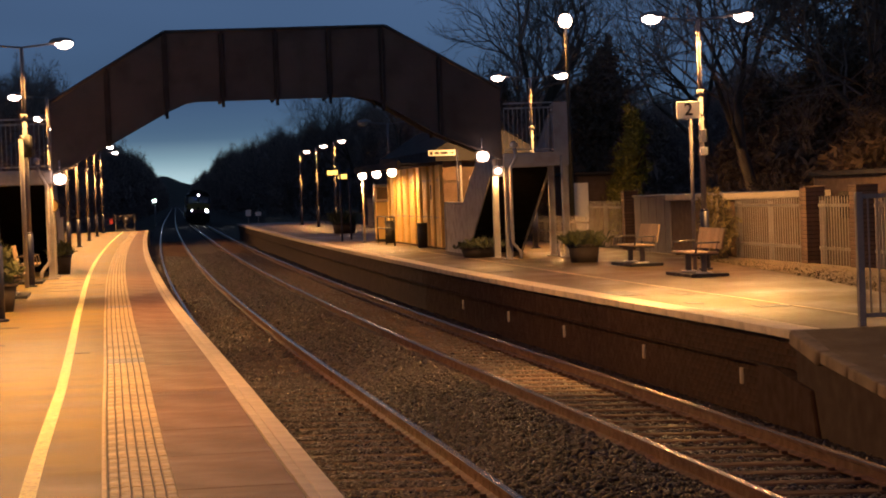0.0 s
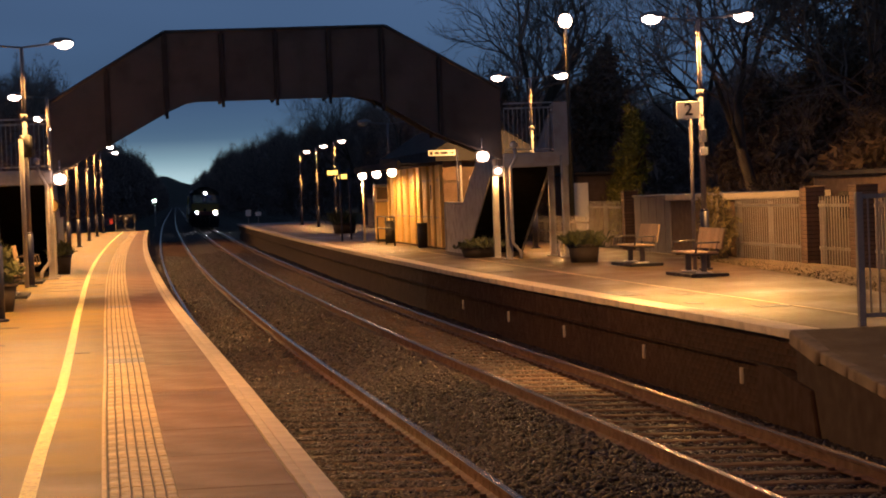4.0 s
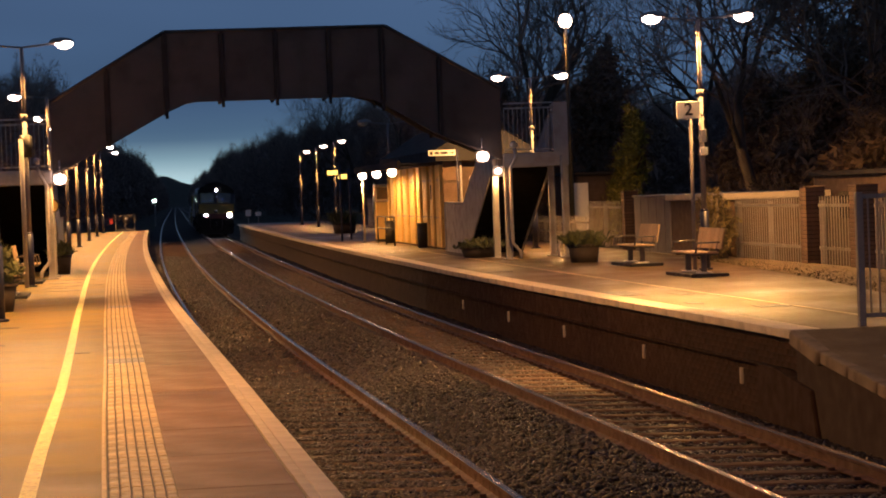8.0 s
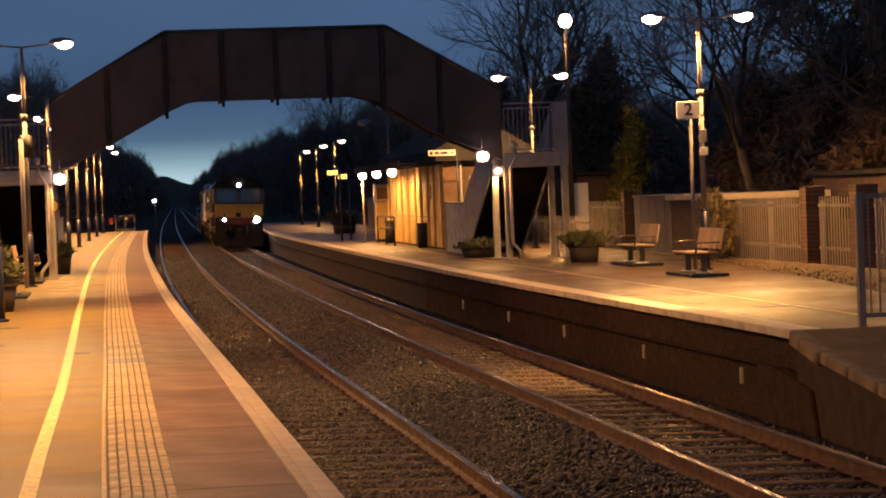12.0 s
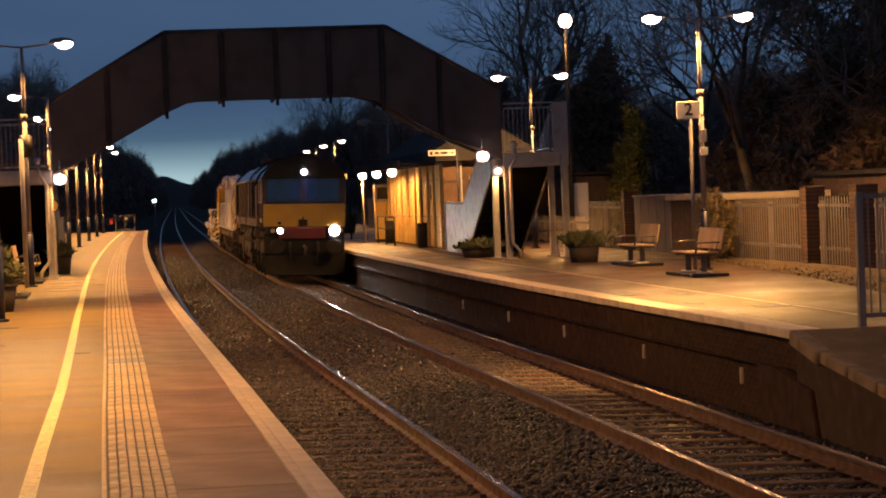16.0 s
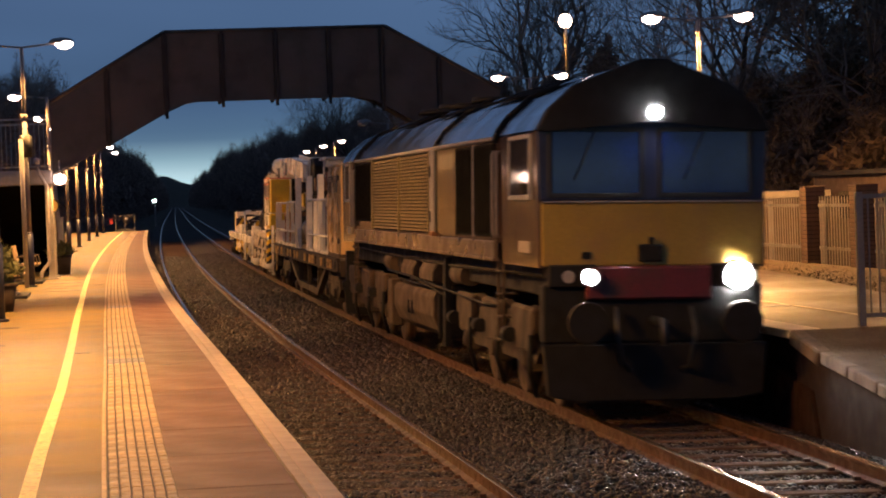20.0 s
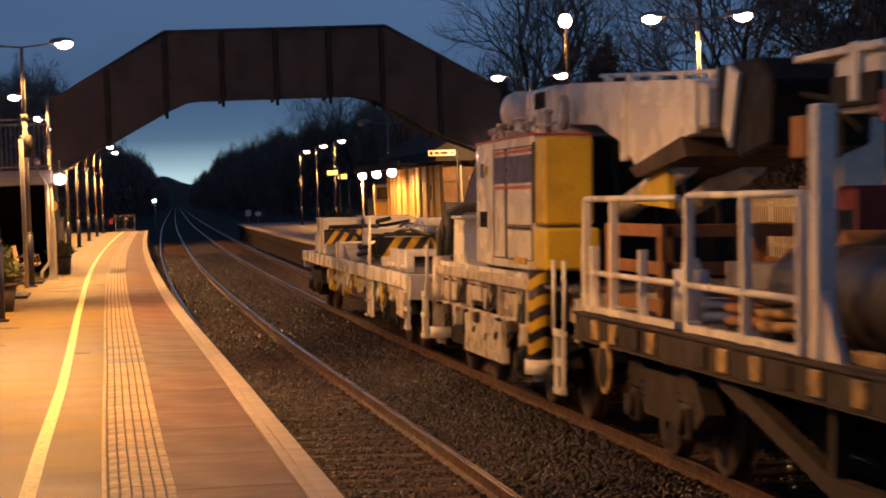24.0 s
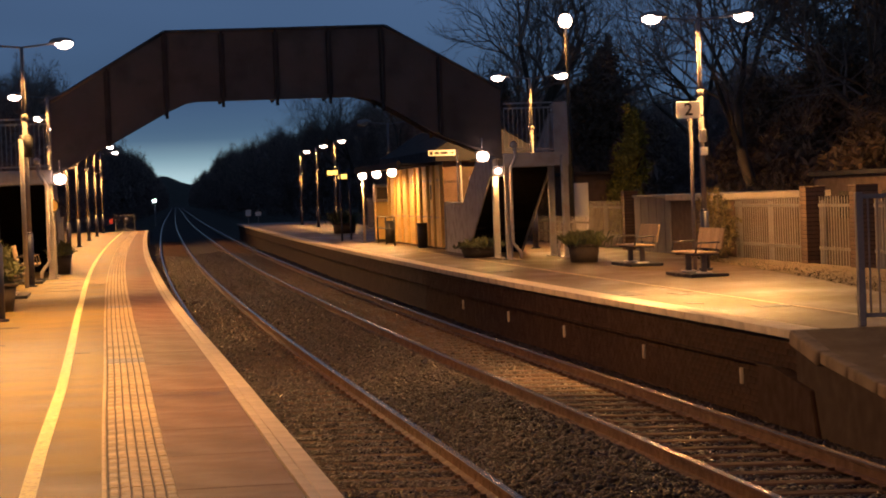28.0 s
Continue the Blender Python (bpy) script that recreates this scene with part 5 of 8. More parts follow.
# ---- rail crane ----
def build_crane():
    cr = vehicle("rail_crane", 43.0, 48.6, "white railway breakdown crane with yellow counterweight and blue band", "rail crane", "wagons of the train")
    y0, y1 = 40.7, 50.4
    bx("main_frame", cr, M["crane_dirty"], -0.9, 0.9, y0, y1, 1.02, 1.42, 0.02, "stained white main frame")
    for sx in (-1, 1):
        x = sx * 1.27
        b = B()                                # open girder: flanges round a grimy web, darkened for the recess shade
        prism(b, [(49.85, 1.50), (42.45, 1.52), (42.45, 0.98), (44.3, 0.93), (44.5, 1.02), (47.2, 1.02), (47.4, 0.90), (49.2, 1.0), (49.85, 0.96)], x - sx * 0.13 - 0.02, x - sx * 0.13 + 0.02, "x")
        side = part("girder_web", b, M["crane_shade_grime"], cr, "grimy girder web with recess shade put into its colour")
        b = B()
        box(b, x - 0.06, x + 0.06, 42.45, 49.85, 1.37, 1.50, 0.012)
        box(b, min(x, x - sx * 0.13), max(x, x - sx * 0.13), 42.45, 49.85, 1.44, 1.475)
        part("top_flange", b, M["crane_dirty"], cr, "stained white top flange")
        for ya, yb in ((42.5, 44.3), (47.4, 49.8)):
            bx("bottom_flange", cr, M["crane_dirty"], min(x + sx * 0.02, x - sx * 0.13), max(x + sx * 0.02, x - sx * 0.13), ya, yb, 0.95, 1.0, 0.008)
        rg = random.Random(31)
        yy = 42.7
        while yy < 49.7:
            w = rg.uniform(0.10, 0.42)
            kind = rg.choice("rppbvh")
            za = rg.uniform(0.98, 1.12)
            if kind == "r":
                bx("girder_rib", side, M["crane_dirty"], min(x - sx * 0.11, x + sx * 0.05), max(x - sx * 0.11, x + sx * 0.05), yy, yy + 0.045, 0.98, 1.38, 0.006)
                w = 0.05
            elif kind == "p":
                pl = bx("girder_plate", side, M["crane_dirty"], x + sx * rg.uniform(-0.03, 0.03) - 0.012, x + 0.03, yy, yy + w, za, 1.40, 0.012, "scuffed white plate")
                for q in range(3):
                    bx("bolt", pl, M["crane_shade_grime"], x + 0.025 * sx - 0.02, x + 0.025 * sx + 0.02, yy + w * (0.2 + 0.3 * q) - 0.012, yy + w * (0.2 + 0.3 * q) + 0.012, 1.30, 1.325)
            elif kind == "b":
                b = B()
                prism(b, [(yy, 1.40), (yy + w, 1.40), (yy + w * 0.7, za), (yy + w * 0.3, za)], x - 0.02, x + 0.02, "x", bevel=0.006)
                part("gusset", b, M["crane_dirty"], side)
            elif kind == "v":
                b = B()
                cyl(b, (x, yy, 1.18), (x, yy + w, 1.18), 0.07, seg=12)
                cyl(b, (x, yy + w, 1.18), (x, yy + w + 0.2, 1.18), 0.03, seg=8)
                part("hydraulic_cylinder", b, M["crane_white"], side)
                w += 0.2
            else:
                b = B()
                tube(b, [(x, yy, 1.36), (x + sx * 0.05, yy + w * 0.3, za), (x + sx * 0.05, yy + w, za - 0.06), (x, yy + w + 0.15, 1.3)], 0.022, 6)
                part("hydraulic_hose", b, M["hose"], side)
            yy += w + rg.uniform(0.03, 0.16)
        b = B()
        box(b, x - 0.03, x + 0.03, 42.4, 49.85, 1.50, 1.56, 0.008)
        part("catwalk_edge", b, M["crane_white"], cr)
        b = B()
        box(b, x - 0.05, x + 0.05, 44.35, 47.1, 0.42, 0.99, 0.02)
        box(b, x + sx * 0.05 - 0.015, x + sx * 0.05 + 0.015, 44.5, 46.9, 0.5, 0.55)
        part("tool_locker", b, M["crane_dirty"], cr, "scuffed white hanging locker")
        # outrigger columns with hazard stripes
        for yy, hz in ((42.3, True), (49.4, False)):
            b = B()
            cyl(b, (x + sx * 0.0, yy, 0.62), (x, yy, 1.62), 0.13, seg=16)
            col = part("outrigger", b, M["stripe_black"] if hz else M["crane_dirty"], cr, "striped outrigger jack" if hz else "white outrigger jack")
            if hz:
                for k in range(4):
                    b = B()
                    ring0, ring1 = [], []
                    for i in range(17):
                        a = 2 * math.pi * i / 16
                        d = (0.132 * math.cos(a), 0.132 * math.sin(a))
                        lean = 0.10 * abs(math.sin(a - 0.5))
                        ring0.append(b.verts.new((x + d[0], yy + d[1], 0.66 + 0.24 * k + lean)))
                        ring1.append(b.verts.new((x + d[0], yy + d[1], 0.78 + 0.24 * k + lean)))
                    for i in range(16):
                        b.faces.new((ring0[i], ring0[i + 1], ring1[i + 1], ring1[i]))
                    part("stripe", b, M["stripe_yellow"], col, "yellow stripe")
            b = B()
            cyl(b, (x, yy, 0.46), (x, yy, 0.62), 0.17, 0.17, 16)
            cyl(b, (x, yy, 0.38), (x, yy, 0.46), 0.07, 0.07, 12)
            part("jack_foot", b, M["crane_white"], col)
        ladder(cr, x, 41.2, 0.36, 0.98)
        ladder(cr, x, 51.0, 0.40, 1.02)
        for yy in (40.95, 41.5, 50.8):
            b = B()
            cyl(b, (x, yy, 1.0), (x, yy, 1.75), 0.025, seg=8)
            part("grab_pole", b, M["crane_white"], cr)
        for k in range(9):
            b = B()
            yy = 42.9 + 0.8 * k
            box(b, x - 0.1, x + 0.1, yy - 0.12, yy + 0.12, 0.74 + 0.1 * (k % 3), 0.98, 0.02)
            tube(b, [(x, yy, 0.9), (x + sx * 0.06, yy + 0.25, 0.72 - 0.05 * (k % 2)), (x, yy + 0.5, 0.92)], 0.022, 6)
            part("hydraulic_fitting", b, (M["crane_dirty"], M["bogie_dust"], M["loco_black"])[k % 3], cr)
    for yy, sg in ((y0, -1), (y1, 1)):
        bx("headstock", cr, M["crane_dirty"], -1.2, 1.2, yy - 0.06, yy + 0.06, 0.9, 1.36, 0.01)
        for sx in (-0.87, 0.87):
            buffer(cr, sx, yy, sg, m=M["crane_dirty"])
    bogie(cr, 42.9, (-1.0, 1.0), z=0.48, r=0.46, m=M["loco_black"])
    bogie(cr, 48.6, (-1.0, 1.0), z=0.48, r=0.46, m=M["loco_black"])
    bx("deck_plate", cr, M["deck"], -1.25, 1.25, y0, y1, 1.42, 1.46)
    # turntable and house
    b = B()
    cyl(b, (0, 44.3, 1.46), (0, 44.3, 1.66), 0.95, seg=36)
    part("slew_ring", b, M["loco_black"], cr)
    b = B()
    prism(b, [(-1.27, 42.55), (-0.62, 42.55), (-0.62, 46.85), (-1.19, 46.85), (-1.27, 45.15)][::-1], 1.60, 3.14, "z", bevel=0.02)
    hs = part("machinery_house", b, M["crane_white"], cr, "white machinery house with flat doors")
    b = B()
    prism(b, [(-1.285, 42.53), (-0.62, 42.53), (-0.62, 46.87), (-1.205, 46.87), (-1.285, 45.15)][::-1], 3.125, 3.15, "z")
    part("roof_edge", b, M["red_band"], hs, "red line along the roof edge")
    bx("engine_bay", cr, M["loco_black"], -0.618, 1.15, 42.75, 46.8, 1.60, 3.12, 0.03, "dark machinery beside the house")
    for xx in (-0.3, 0.1, 0.5, 0.85):
        b = B()
        tube(b, [(xx, 42.72, 1.7), (xx + 0.05, 42.66, 2.2), (xx - 0.03, 42.68, 2.7), (xx, 42.8, 3.05)], 0.035, 6)
        part("hydraulic_hose", b, M["hose"], cr)
    for za, zb, mm, nm in ((2.60, 2.92, M["blue_band"], "blue_band"), (2.53, 2.57, M["red_band"], "red_line"), (2.95, 2.99, M["red_band"], "red_line")):
        bx(nm, hs, mm, -1.28, -1.268, 42.6, 45.12, za, zb)
    for ya, yb, za, zb in ((42.65, 44.25, 2.10, 3.02), (44.3, 45.1, 1.70, 3.02), (42.65, 44.25, 1.70, 2.07)):
        b = B()
        for a, c, d, e in ((ya, yb, za, za + 0.012), (ya, yb, zb - 0.012, zb), (ya, ya + 0.012, za, zb), (yb - 0.012, yb, za, zb)):
            box(b, -1.283, -1.266, a, c, d, e)
        part("door_joint", b, M["bogie_dust"], hs)
    bx("door_sill", hs, M["bogie_dust"], -1.30, -1.26, 42.75, 44.1, 2.06, 2.09, 0.004)
    bx("step_plate", hs, M["stripe_yellow"], -1.29, -1.265, 43.0, 43.7, 1.66, 1.74, 0.004)
    nrm = Vector((-1.70, -0.08, 0)).normalized()

    def slant(u):   # point along the slanted corner wall
        return Vector((-1.27, 45.15, 0)).lerp(Vector((-1.19, 46.85, 0)), u)
    for u in (0.45, 0.68):
        c = slant(u) + nrm * 0.005
        m2 = Matrix.Translation((c.x, c.y, 2.16)) @ Matrix.Rotation(math.atan2(0.08, 1.70) * -1, 4, "Z")
        b = B()
        box(b, -0.012, 0.012, -0.12, 0.12, -0.1, 0.1, 0.0, rot=m2)
        part("vent", b, M["grille"], hs, "square dark vent")
    c = slant(0.5) + nrm * 0.004
    m2 = Matrix.Translation((c.x, c.y, 2.78)) @ Matrix.Rotation(math.atan2(0.08, 1.70) * -1, 4, "Z")
    b = B()
    box(b, -0.01, 0.01, 0.1, 0.38, -0.09, 0.09, rot=m2)
    part("emblem_plate", b, M["blue_band"], hs)
    b = B()
    box(b, -0.01, 0.01, -0.36, 0.05, -0.05, 0.05, rot=m2)
    part("emblem_bar", b, M["pocket_tan"], hs)
    # counterweight blocks at the front of the house
    cw = bx("counterweight", cr, M["crane_yellow"], -1.28, -0.72, 41.95, 42.5, 2.12, 3.10, 0.03, "yellow upper counterweight block")
    bx("counterweight", cr, M["crane_yellow"], -1.30, -0.68, 41.80, 42.5, 1.62, 2.09, 0.03, "yellow lower counterweight block")
    bx("weight_edge", cw, M["hose"], -1.30, -1.1, 42.46, 42.545, 2.14, 3.05)
    # roof machinery
    b = B()
    cyl(b, (-0.75, 46.4, 3.55), (-0.1, 46.4, 3.55), 0.26, seg=20)
    ball(b, (-0.75, 46.4, 3.55), 0.2, 0.26, 0.26)
    part("winch_drum", b, M["crane_white"], cr, "white winch housing")
    rv = random.Random(12)
    for xx, yy in ((-0.95, 46.6), (-0.78, 46.15), (-1.06, 45.7), (-0.9, 45.3), (-1.1, 44.85), (-0.82, 44.4), (-1.05, 43.9), (-0.3, 46.7), (-0.95, 43.3), (-1.12, 42.95)):
        b = B()
        h = 3.14 + rv.uniform(0.08, 0.34)
        r = rv.uniform(0.035, 0.085)
        if rv.random() < 0.5:
            cyl(b, (xx, yy, 3.14), (xx, yy, h), r, r * 0.8, 10)
            cyl(b, (xx, yy, h), (xx, yy, h + 0.05), r * 1.35, r * 1.35, 10)
        else:
            box(b, xx - r, xx + r, yy - r * 1.8, yy + r * 1.8, 3.14, h, 0.012)
            cyl(b, (xx - r, yy, h - 0.06), (xx - r - 0.05, yy, h - 0.06), r * 0.6, seg=8)
        tube(b, [(xx, yy, 3.2), (xx - 0.08, yy - 0.15, 3.24), (xx + rv.uniform(-0.1, 0.15), yy - rv.uniform(0.3, 0.6), 3.18 + rv.uniform(0.0, 0.12))], 0.018, 6)
        part("valve", b, rv.choice((M["crane_white"], M["crane_dirty"], M["grey_paint"])), cr, "small valve with a pipe")
    bx("lamp_window", cr, M["dark_pane"], -0.74, -0.72, 44.6, 45.2, 3.52, 3.72)
    bx("winch_box", cr, M["crane_white"], -0.72, 0.6, 44.2, 45.9, 3.14, 3.78, 0.05, "white box behind the jib foot")
    b = B()
    cyl(b, (-0.70, 43.5, 3.42), (-0.76, 43.5, 3.42), 0.20, seg=20)
    part("pivot_ring", b, M["grey_paint"], cr, "grey jib pivot ring")
    b = B()
    cyl(b, (-0.762, 43.5, 3.42), (-0.77, 43.5, 3.42), 0.13, seg=20)
    part("pivot_cap", b, M["crane_white"], cr)
    # jib, laid forward over the flat wagon
    b = B()
    prism(b, [(45.0, 3.32), (45.0, 3.68), (43.9, 3.78), (38.2, 3.52), (37.9, 3.46), (37.9, 3.06), (38.6, 2.98), (40.6, 2.70), (41.1, 3.02), (42.4, 3.28)], -0.58, 0.58, "x", bevel=0.04)
    jib = part("jib", b, M["crane_white"], cr, "white box-section crane jib")
    b = B()
    for sx in (-1, 1):
        prism(b, [(38.0, 3.36), (43.6, 3.60), (43.6, 3.63), (38.0, 3.39)], sx * 0.585 - 0.015, sx * 0.585 + 0.015, "x")
        prism(b, [(38.0, 3.28), (42.0, 3.40), (42.0, 3.43), (38.0, 3.31)], sx * 0.585 - 0.015, sx * 0.585 + 0.015, "x")
        box(b, sx * 0.6 - 0.03, sx * 0.6 + 0.03, 40.9, 41.1, 2.80, 3.62, 0.01)
        box(b, sx * 0.6 - 0.03, sx * 0.6 + 0.03, 38.05, 38.25, 3.0, 3.50, 0.01)
    part("jib_rib", b, M["crane_white"], jib)
    b = B()
    for k in range(5):
        cyl(b, (-0.3, 38.6 + 1.1 * k, 3.53 + 0.05 * k), (-0.3, 38.6 + 1.1 * k, 3.62 + 0.05 * k), 0.06, seg=8)
    tube(b, [(-0.3, 38.4, 3.60), (-0.3, 43.4, 3.84)], 0.025, 8)
    part("jib_pipe", b, M["crane_white"], jib)
    # brown wedge added for the shadowed side below the jib
    b = B()
    prism(b, [(38.6, 2.99), (40.7, 2.72), (40.4, 2.62), (38.4, 2.80)], -0.62, 0.62, "x")
    part("jib_shoe", b, M["bogie_dust"], jib, "brown wedge standing for the shaded jib underside")
    b = B()
    cyl(b, (-0.35, 42.0, 2.3), (-0.35, 39.4, 2.75), 0.13, seg=16)
    cyl(b, (0.35, 42.0, 2.3), (0.35, 39.4, 2.75), 0.13, seg=16)
    part("derrick_ram", b, M["crane_white"], jib, "white hydraulic ram")
    b = B()
    prism(b, [(41.0, 2.36), (39.6, 2.86), (39.5, 2.30)], -0.50, -0.44, "x")
    part("jib_guard", b, M["crane_yellow"], jib, "yellow triangular guard")
    # jib head with sheaves
    b = B()
    prism(b, [(37.9, 3.0), (37.9, 3.62), (36.6, 3.62), (36.2, 3.4), (36.3, 2.85), (37.2, 2.75)], -0.46, 0.46, "x", bevel=0.03)
    head = part("jib_head", b, M["loco_black"], cr, "black sheave head of the jib")
    b = B()
    prism(b, [(37.5, 3.05), (37.35, 3.6), (37.0, 3.5), (37.3, 2.85)], -0.52, -0.48, "x")
    part("cheek_plate", b, M["crane_white"], head)
    b = B()
    for xx in (-0.3, -0.1, 0.1, 0.3):
        cyl(b, (xx - 0.04, 36.7, 3.25), (xx + 0.04, 36.7, 3.25), 0.32, seg=22)
    part("sheave", b, M["bogie_dust"], head)
    b = B()
    box(b, -0.36, 0.36, 33.7, 35.9, 3.52, 3.58, 0.01)
    box(b, -0.30, 0.30, 33.9, 35.0, 3.06, 3.52, 0.05)
    box(b, -0.36, 0.36, 34.3, 34.5, 3.14, 3.6, 0.01)
    hk = part("hook_block", b, M["crane_white"], cr, "white hook block cradle")
    b = B()
    for xx in (-0.31, 0.31):
        box(b, xx - 0.03, xx + 0.03, 33.9, 35.0, 3.1, 3.35, 0.01)
    tube(b, [(-0.2, 36.4, 3.3), (-0.2, 35.4, 3.2), (-0.2, 34.6, 2.9)], 0.03, 6)
    tube(b, [(0.2, 36.4, 3.3), (0.2, 35.4, 3.25), (0.2, 34.6, 2.9)], 0.03, 6)
    part("hook_rope", b, M["loco_black"], hk)
    bx("hook_plate", hk, M["red_gear"], -0.36, -0.31, 33.5, 33.8, 2.95, 3.2, 0.01)
    bx("head_bracket", head, M["orange_crate"], -0.52, -0.2, 35.1, 35.5, 2.72, 3.06, 0.01)
    # cab mast and end gear towards the runner
    b = B()
    prism(b, [(49.42, 1.46), (49.62, 1.98), (49.62, 2.15), (50.45, 2.18), (50.5, 1.46)], -0.92, 0.5, "x", bevel=0.03)
    hd = part("fuel_hood", b, M["crane_white"], cr, "white hood with a flat top behind the house")
    bx("hood_lip", hd, M["crane_white"], -0.96, 0.54, 49.56, 50.5, 2.14, 2.19, 0.012)
    for xx in (-0.6, -0.2, 0.2):
        bx("hood_vent", hd, M["grey_paint"], xx - 0.13, xx + 0.13, 49.58, 49.64, 1.99, 2.12, 0.01)
    b = B()
    cyl(b, (-1.0, 50.86, 1.92), (-0.86, 50.86, 1.92), 0.33, seg=28)
    cyl(b, (-1.03, 50.86, 1.92), (-1.0, 50.86, 1.92), 0.12, seg=16)
    part("hose_reel", b, M["hose"], cr, "black hose reel on the end")
    bx("winch_pack", cr, M["loco_black"], -0.7, 0.6, 47.7, 48.9, 1.46, 1.78, 0.04)
    b = B()
    pts = [(-1.05, 50.95, 1.5), (-1.05, 50.95, 1.9), (-0.95, 50.95, 2.2), (-0.7, 50.95, 2.33), (0.0, 50.95, 2.34), (0.3, 50.95, 2.2), (0.4, 50.95, 1.6)]
    tube(b, pts, 0.06, 8)
    tube(b, [(p[0] * 0.9, p[1] + 0.15, p[2] - 0.06) for p in pts], 0.045, 8)
    part("looped_hose", b, M["deck"], cr, "thick grey looped hose")
    return cr


build_crane()


# ---- runner wagon at the rear ----
def build_runner():
    rn = vehicle("runner_wagon", 55.3, 69.9, "white railed runner wagon with striped jib rests", "wagon", "wagons of the train")
    y0, y1 = 52.7, 72.0
    bx("deck", rn, M["deck"], -1.24, 1.24, y0, y1, 1.16, 1.235, 0.01, "grey deck")
    for sx in (-1, 1):
        x = sx * 1.26
        b = B()
        box(b, x - 0.04, x + 0.04, y0, y1, 1.02, 1.26, 0.015)
        part("side_beam", b, M["crane_white"], rn, "white side beam")
        rf = random.Random(17)
        yy = 53.6
        while yy < 67.2:                     # valves, cylinders, levers and hangers below the beam
            kind = rf.choice("abcdde")
            w = rf.uniform(0.12, 0.32)
            lo_z = rf.uniform(0.52, 0.80)
            mm = rf.choice((M["crane_dirty"], M["crane_white"], M["crane_dirty"], M["pocket_tan"], M["crane_yellow"], M["bogie_dust"]))
            b = B()
            xa = x - sx * rf.uniform(0.0, 0.14)
            if kind == "a":
                cyl(b, (xa, yy - w, lo_z + 0.08), (xa, yy + w, lo_z + 0.08), 0.075, seg=12)
                box(b, xa - 0.02, xa + 0.02, yy - 0.03, yy + 0.03, lo_z + 0.1, 1.03)
            elif kind == "b":
                prism(b, [(yy - w, 1.03), (yy + w, 1.03), (yy + 0.05, lo_z), (yy - 0.05, lo_z)], xa - 0.02, xa + 0.02, "x", bevel=0.006)
            elif kind == "c":
                box(b, xa - 0.05, xa + 0.05, yy - w * 0.6, yy + w * 0.6, lo_z + 0.05, 0.95, 0.02)
                cyl(b, (xa, yy, 0.9), (xa, yy, 1.04), 0.03, seg=8)
            elif kind == "d":
                tube(b, [(xa, yy - w, 1.03), (xa + sx * 0.04, yy - w * 0.7, lo_z + 0.15), (xa + sx * 0.05, yy, lo_z), (xa + sx * 0.04, yy + w * 0.8, lo_z + 0.2), (xa, yy + w, 1.03)], 0.026, 6)
            else:
                cyl(b, (xa, yy, lo_z), (xa, yy, 0.98), 0.07, 0.055, 12)
                ball(b, (xa, yy, lo_z), 0.075, 0.075, 0.06)
                box(b, xa - 0.09, xa + 0.09, yy - 0.02, yy + 0.02, 0.9, 1.03)
            part("brake_fitting", b, mm, rn)
            yy += rf.uniform(0.16, 0.5)
        for yb in (57.72, 58.26):
            bx("step_stile", rn, M["crane_white"], x - 0.025, x + 0.025, yb - 0.03, yb + 0.03, 0.34, 1.10, 0.006)
        for zb in (0.36, 0.62, 0.88):
            bx("step_tread", rn, M["crane_dirty"], x - 0.09, x + 0.06, 57.74, 58.24, zb, zb + 0.035, 0.006)
        b = B()
        cyl(b, (x, 58.1, 1.0), (x, 58.1, 2.12), 0.028, seg=8)
        part("marker_pole", b, M["crane_white"], rn, "thin white pole")
        bx("corner_bracket", rn, M["crane_dirty"], x - 0.06, x + 0.06, 53.0, 53.5, 0.55, 1.0, 0.02)
        ladder(rn, x, 52.9, 0.42, 1.0, 0.3)
    bx("centre_beam", rn, M["loco_black"], -0.4, 0.4, y0 + 0.2, y1 - 0.2, 0.62, 1.16)
    for yy, sg in ((y0, -1), (y1, 1)):
        bx("headstock", rn, M["crane_white"], -1.26, 1.26, yy - 0.05, yy + 0.05, 0.86, 1.26, 0.015)
        for sx in (-0.87, 0.87):
            buffer(rn, sx, yy, sg, m=M["crane_dirty"])
    bogie(rn, 55.3, (-0.9, 0.9), z=0.48, r=0.46, m=M["loco_black"])
    bogie(rn, 69.9, (-0.9, 0.9), z=0.48, r=0.46, m=M["loco_black"])
    # white box with striped face
    wb = bx("ballast_box", rn, M["crane_white"], -1.12, -0.30, 68.1, 70.0, 1.235, 2.05, 0.03, "white steel box on the deck")
    bx("box_lid", wb, M["crane_white"], -1.14, -0.28, 68.08, 70.02, 2.0, 2.06, 0.01)
    wc = bx("ballast_box", rn, M["crane_white"], -0.24, 0.86, 67.9, 69.9, 1.235, 2.08, 0.03, "second white steel box")
    bx("box_lid", wc, M["crane_white"], -0.26, 0.88, 67.88, 69.92, 2.04, 2.10, 0.01)
    stripes(rn, -1.18, 67.7, 1.48, 1.0, 0.32, "x", 4)
    bx("end_stop", rn, M["crane_white"], -1.05, -0.75, 70.9, 71.4, 1.235, 1.70, 0.06, "white end stop")
    bx("end_stop", rn, M["crane_white"], 0.75, 1.05, 70.9, 71.4, 1.235, 1.70, 0.06)
    bx("small_box", rn, M["crane_white"], -1.2, -0.6, 64.2, 64.9, 1.235, 1.58, 0.02, "small white box")
    b = B()
    prism(b, [(64.2, 1.235), (62.9, 1.24), (64.2, 1.56)], -1.1, -0.6, "x")
    part("ramp_plate", b, M["grey_paint"], rn)
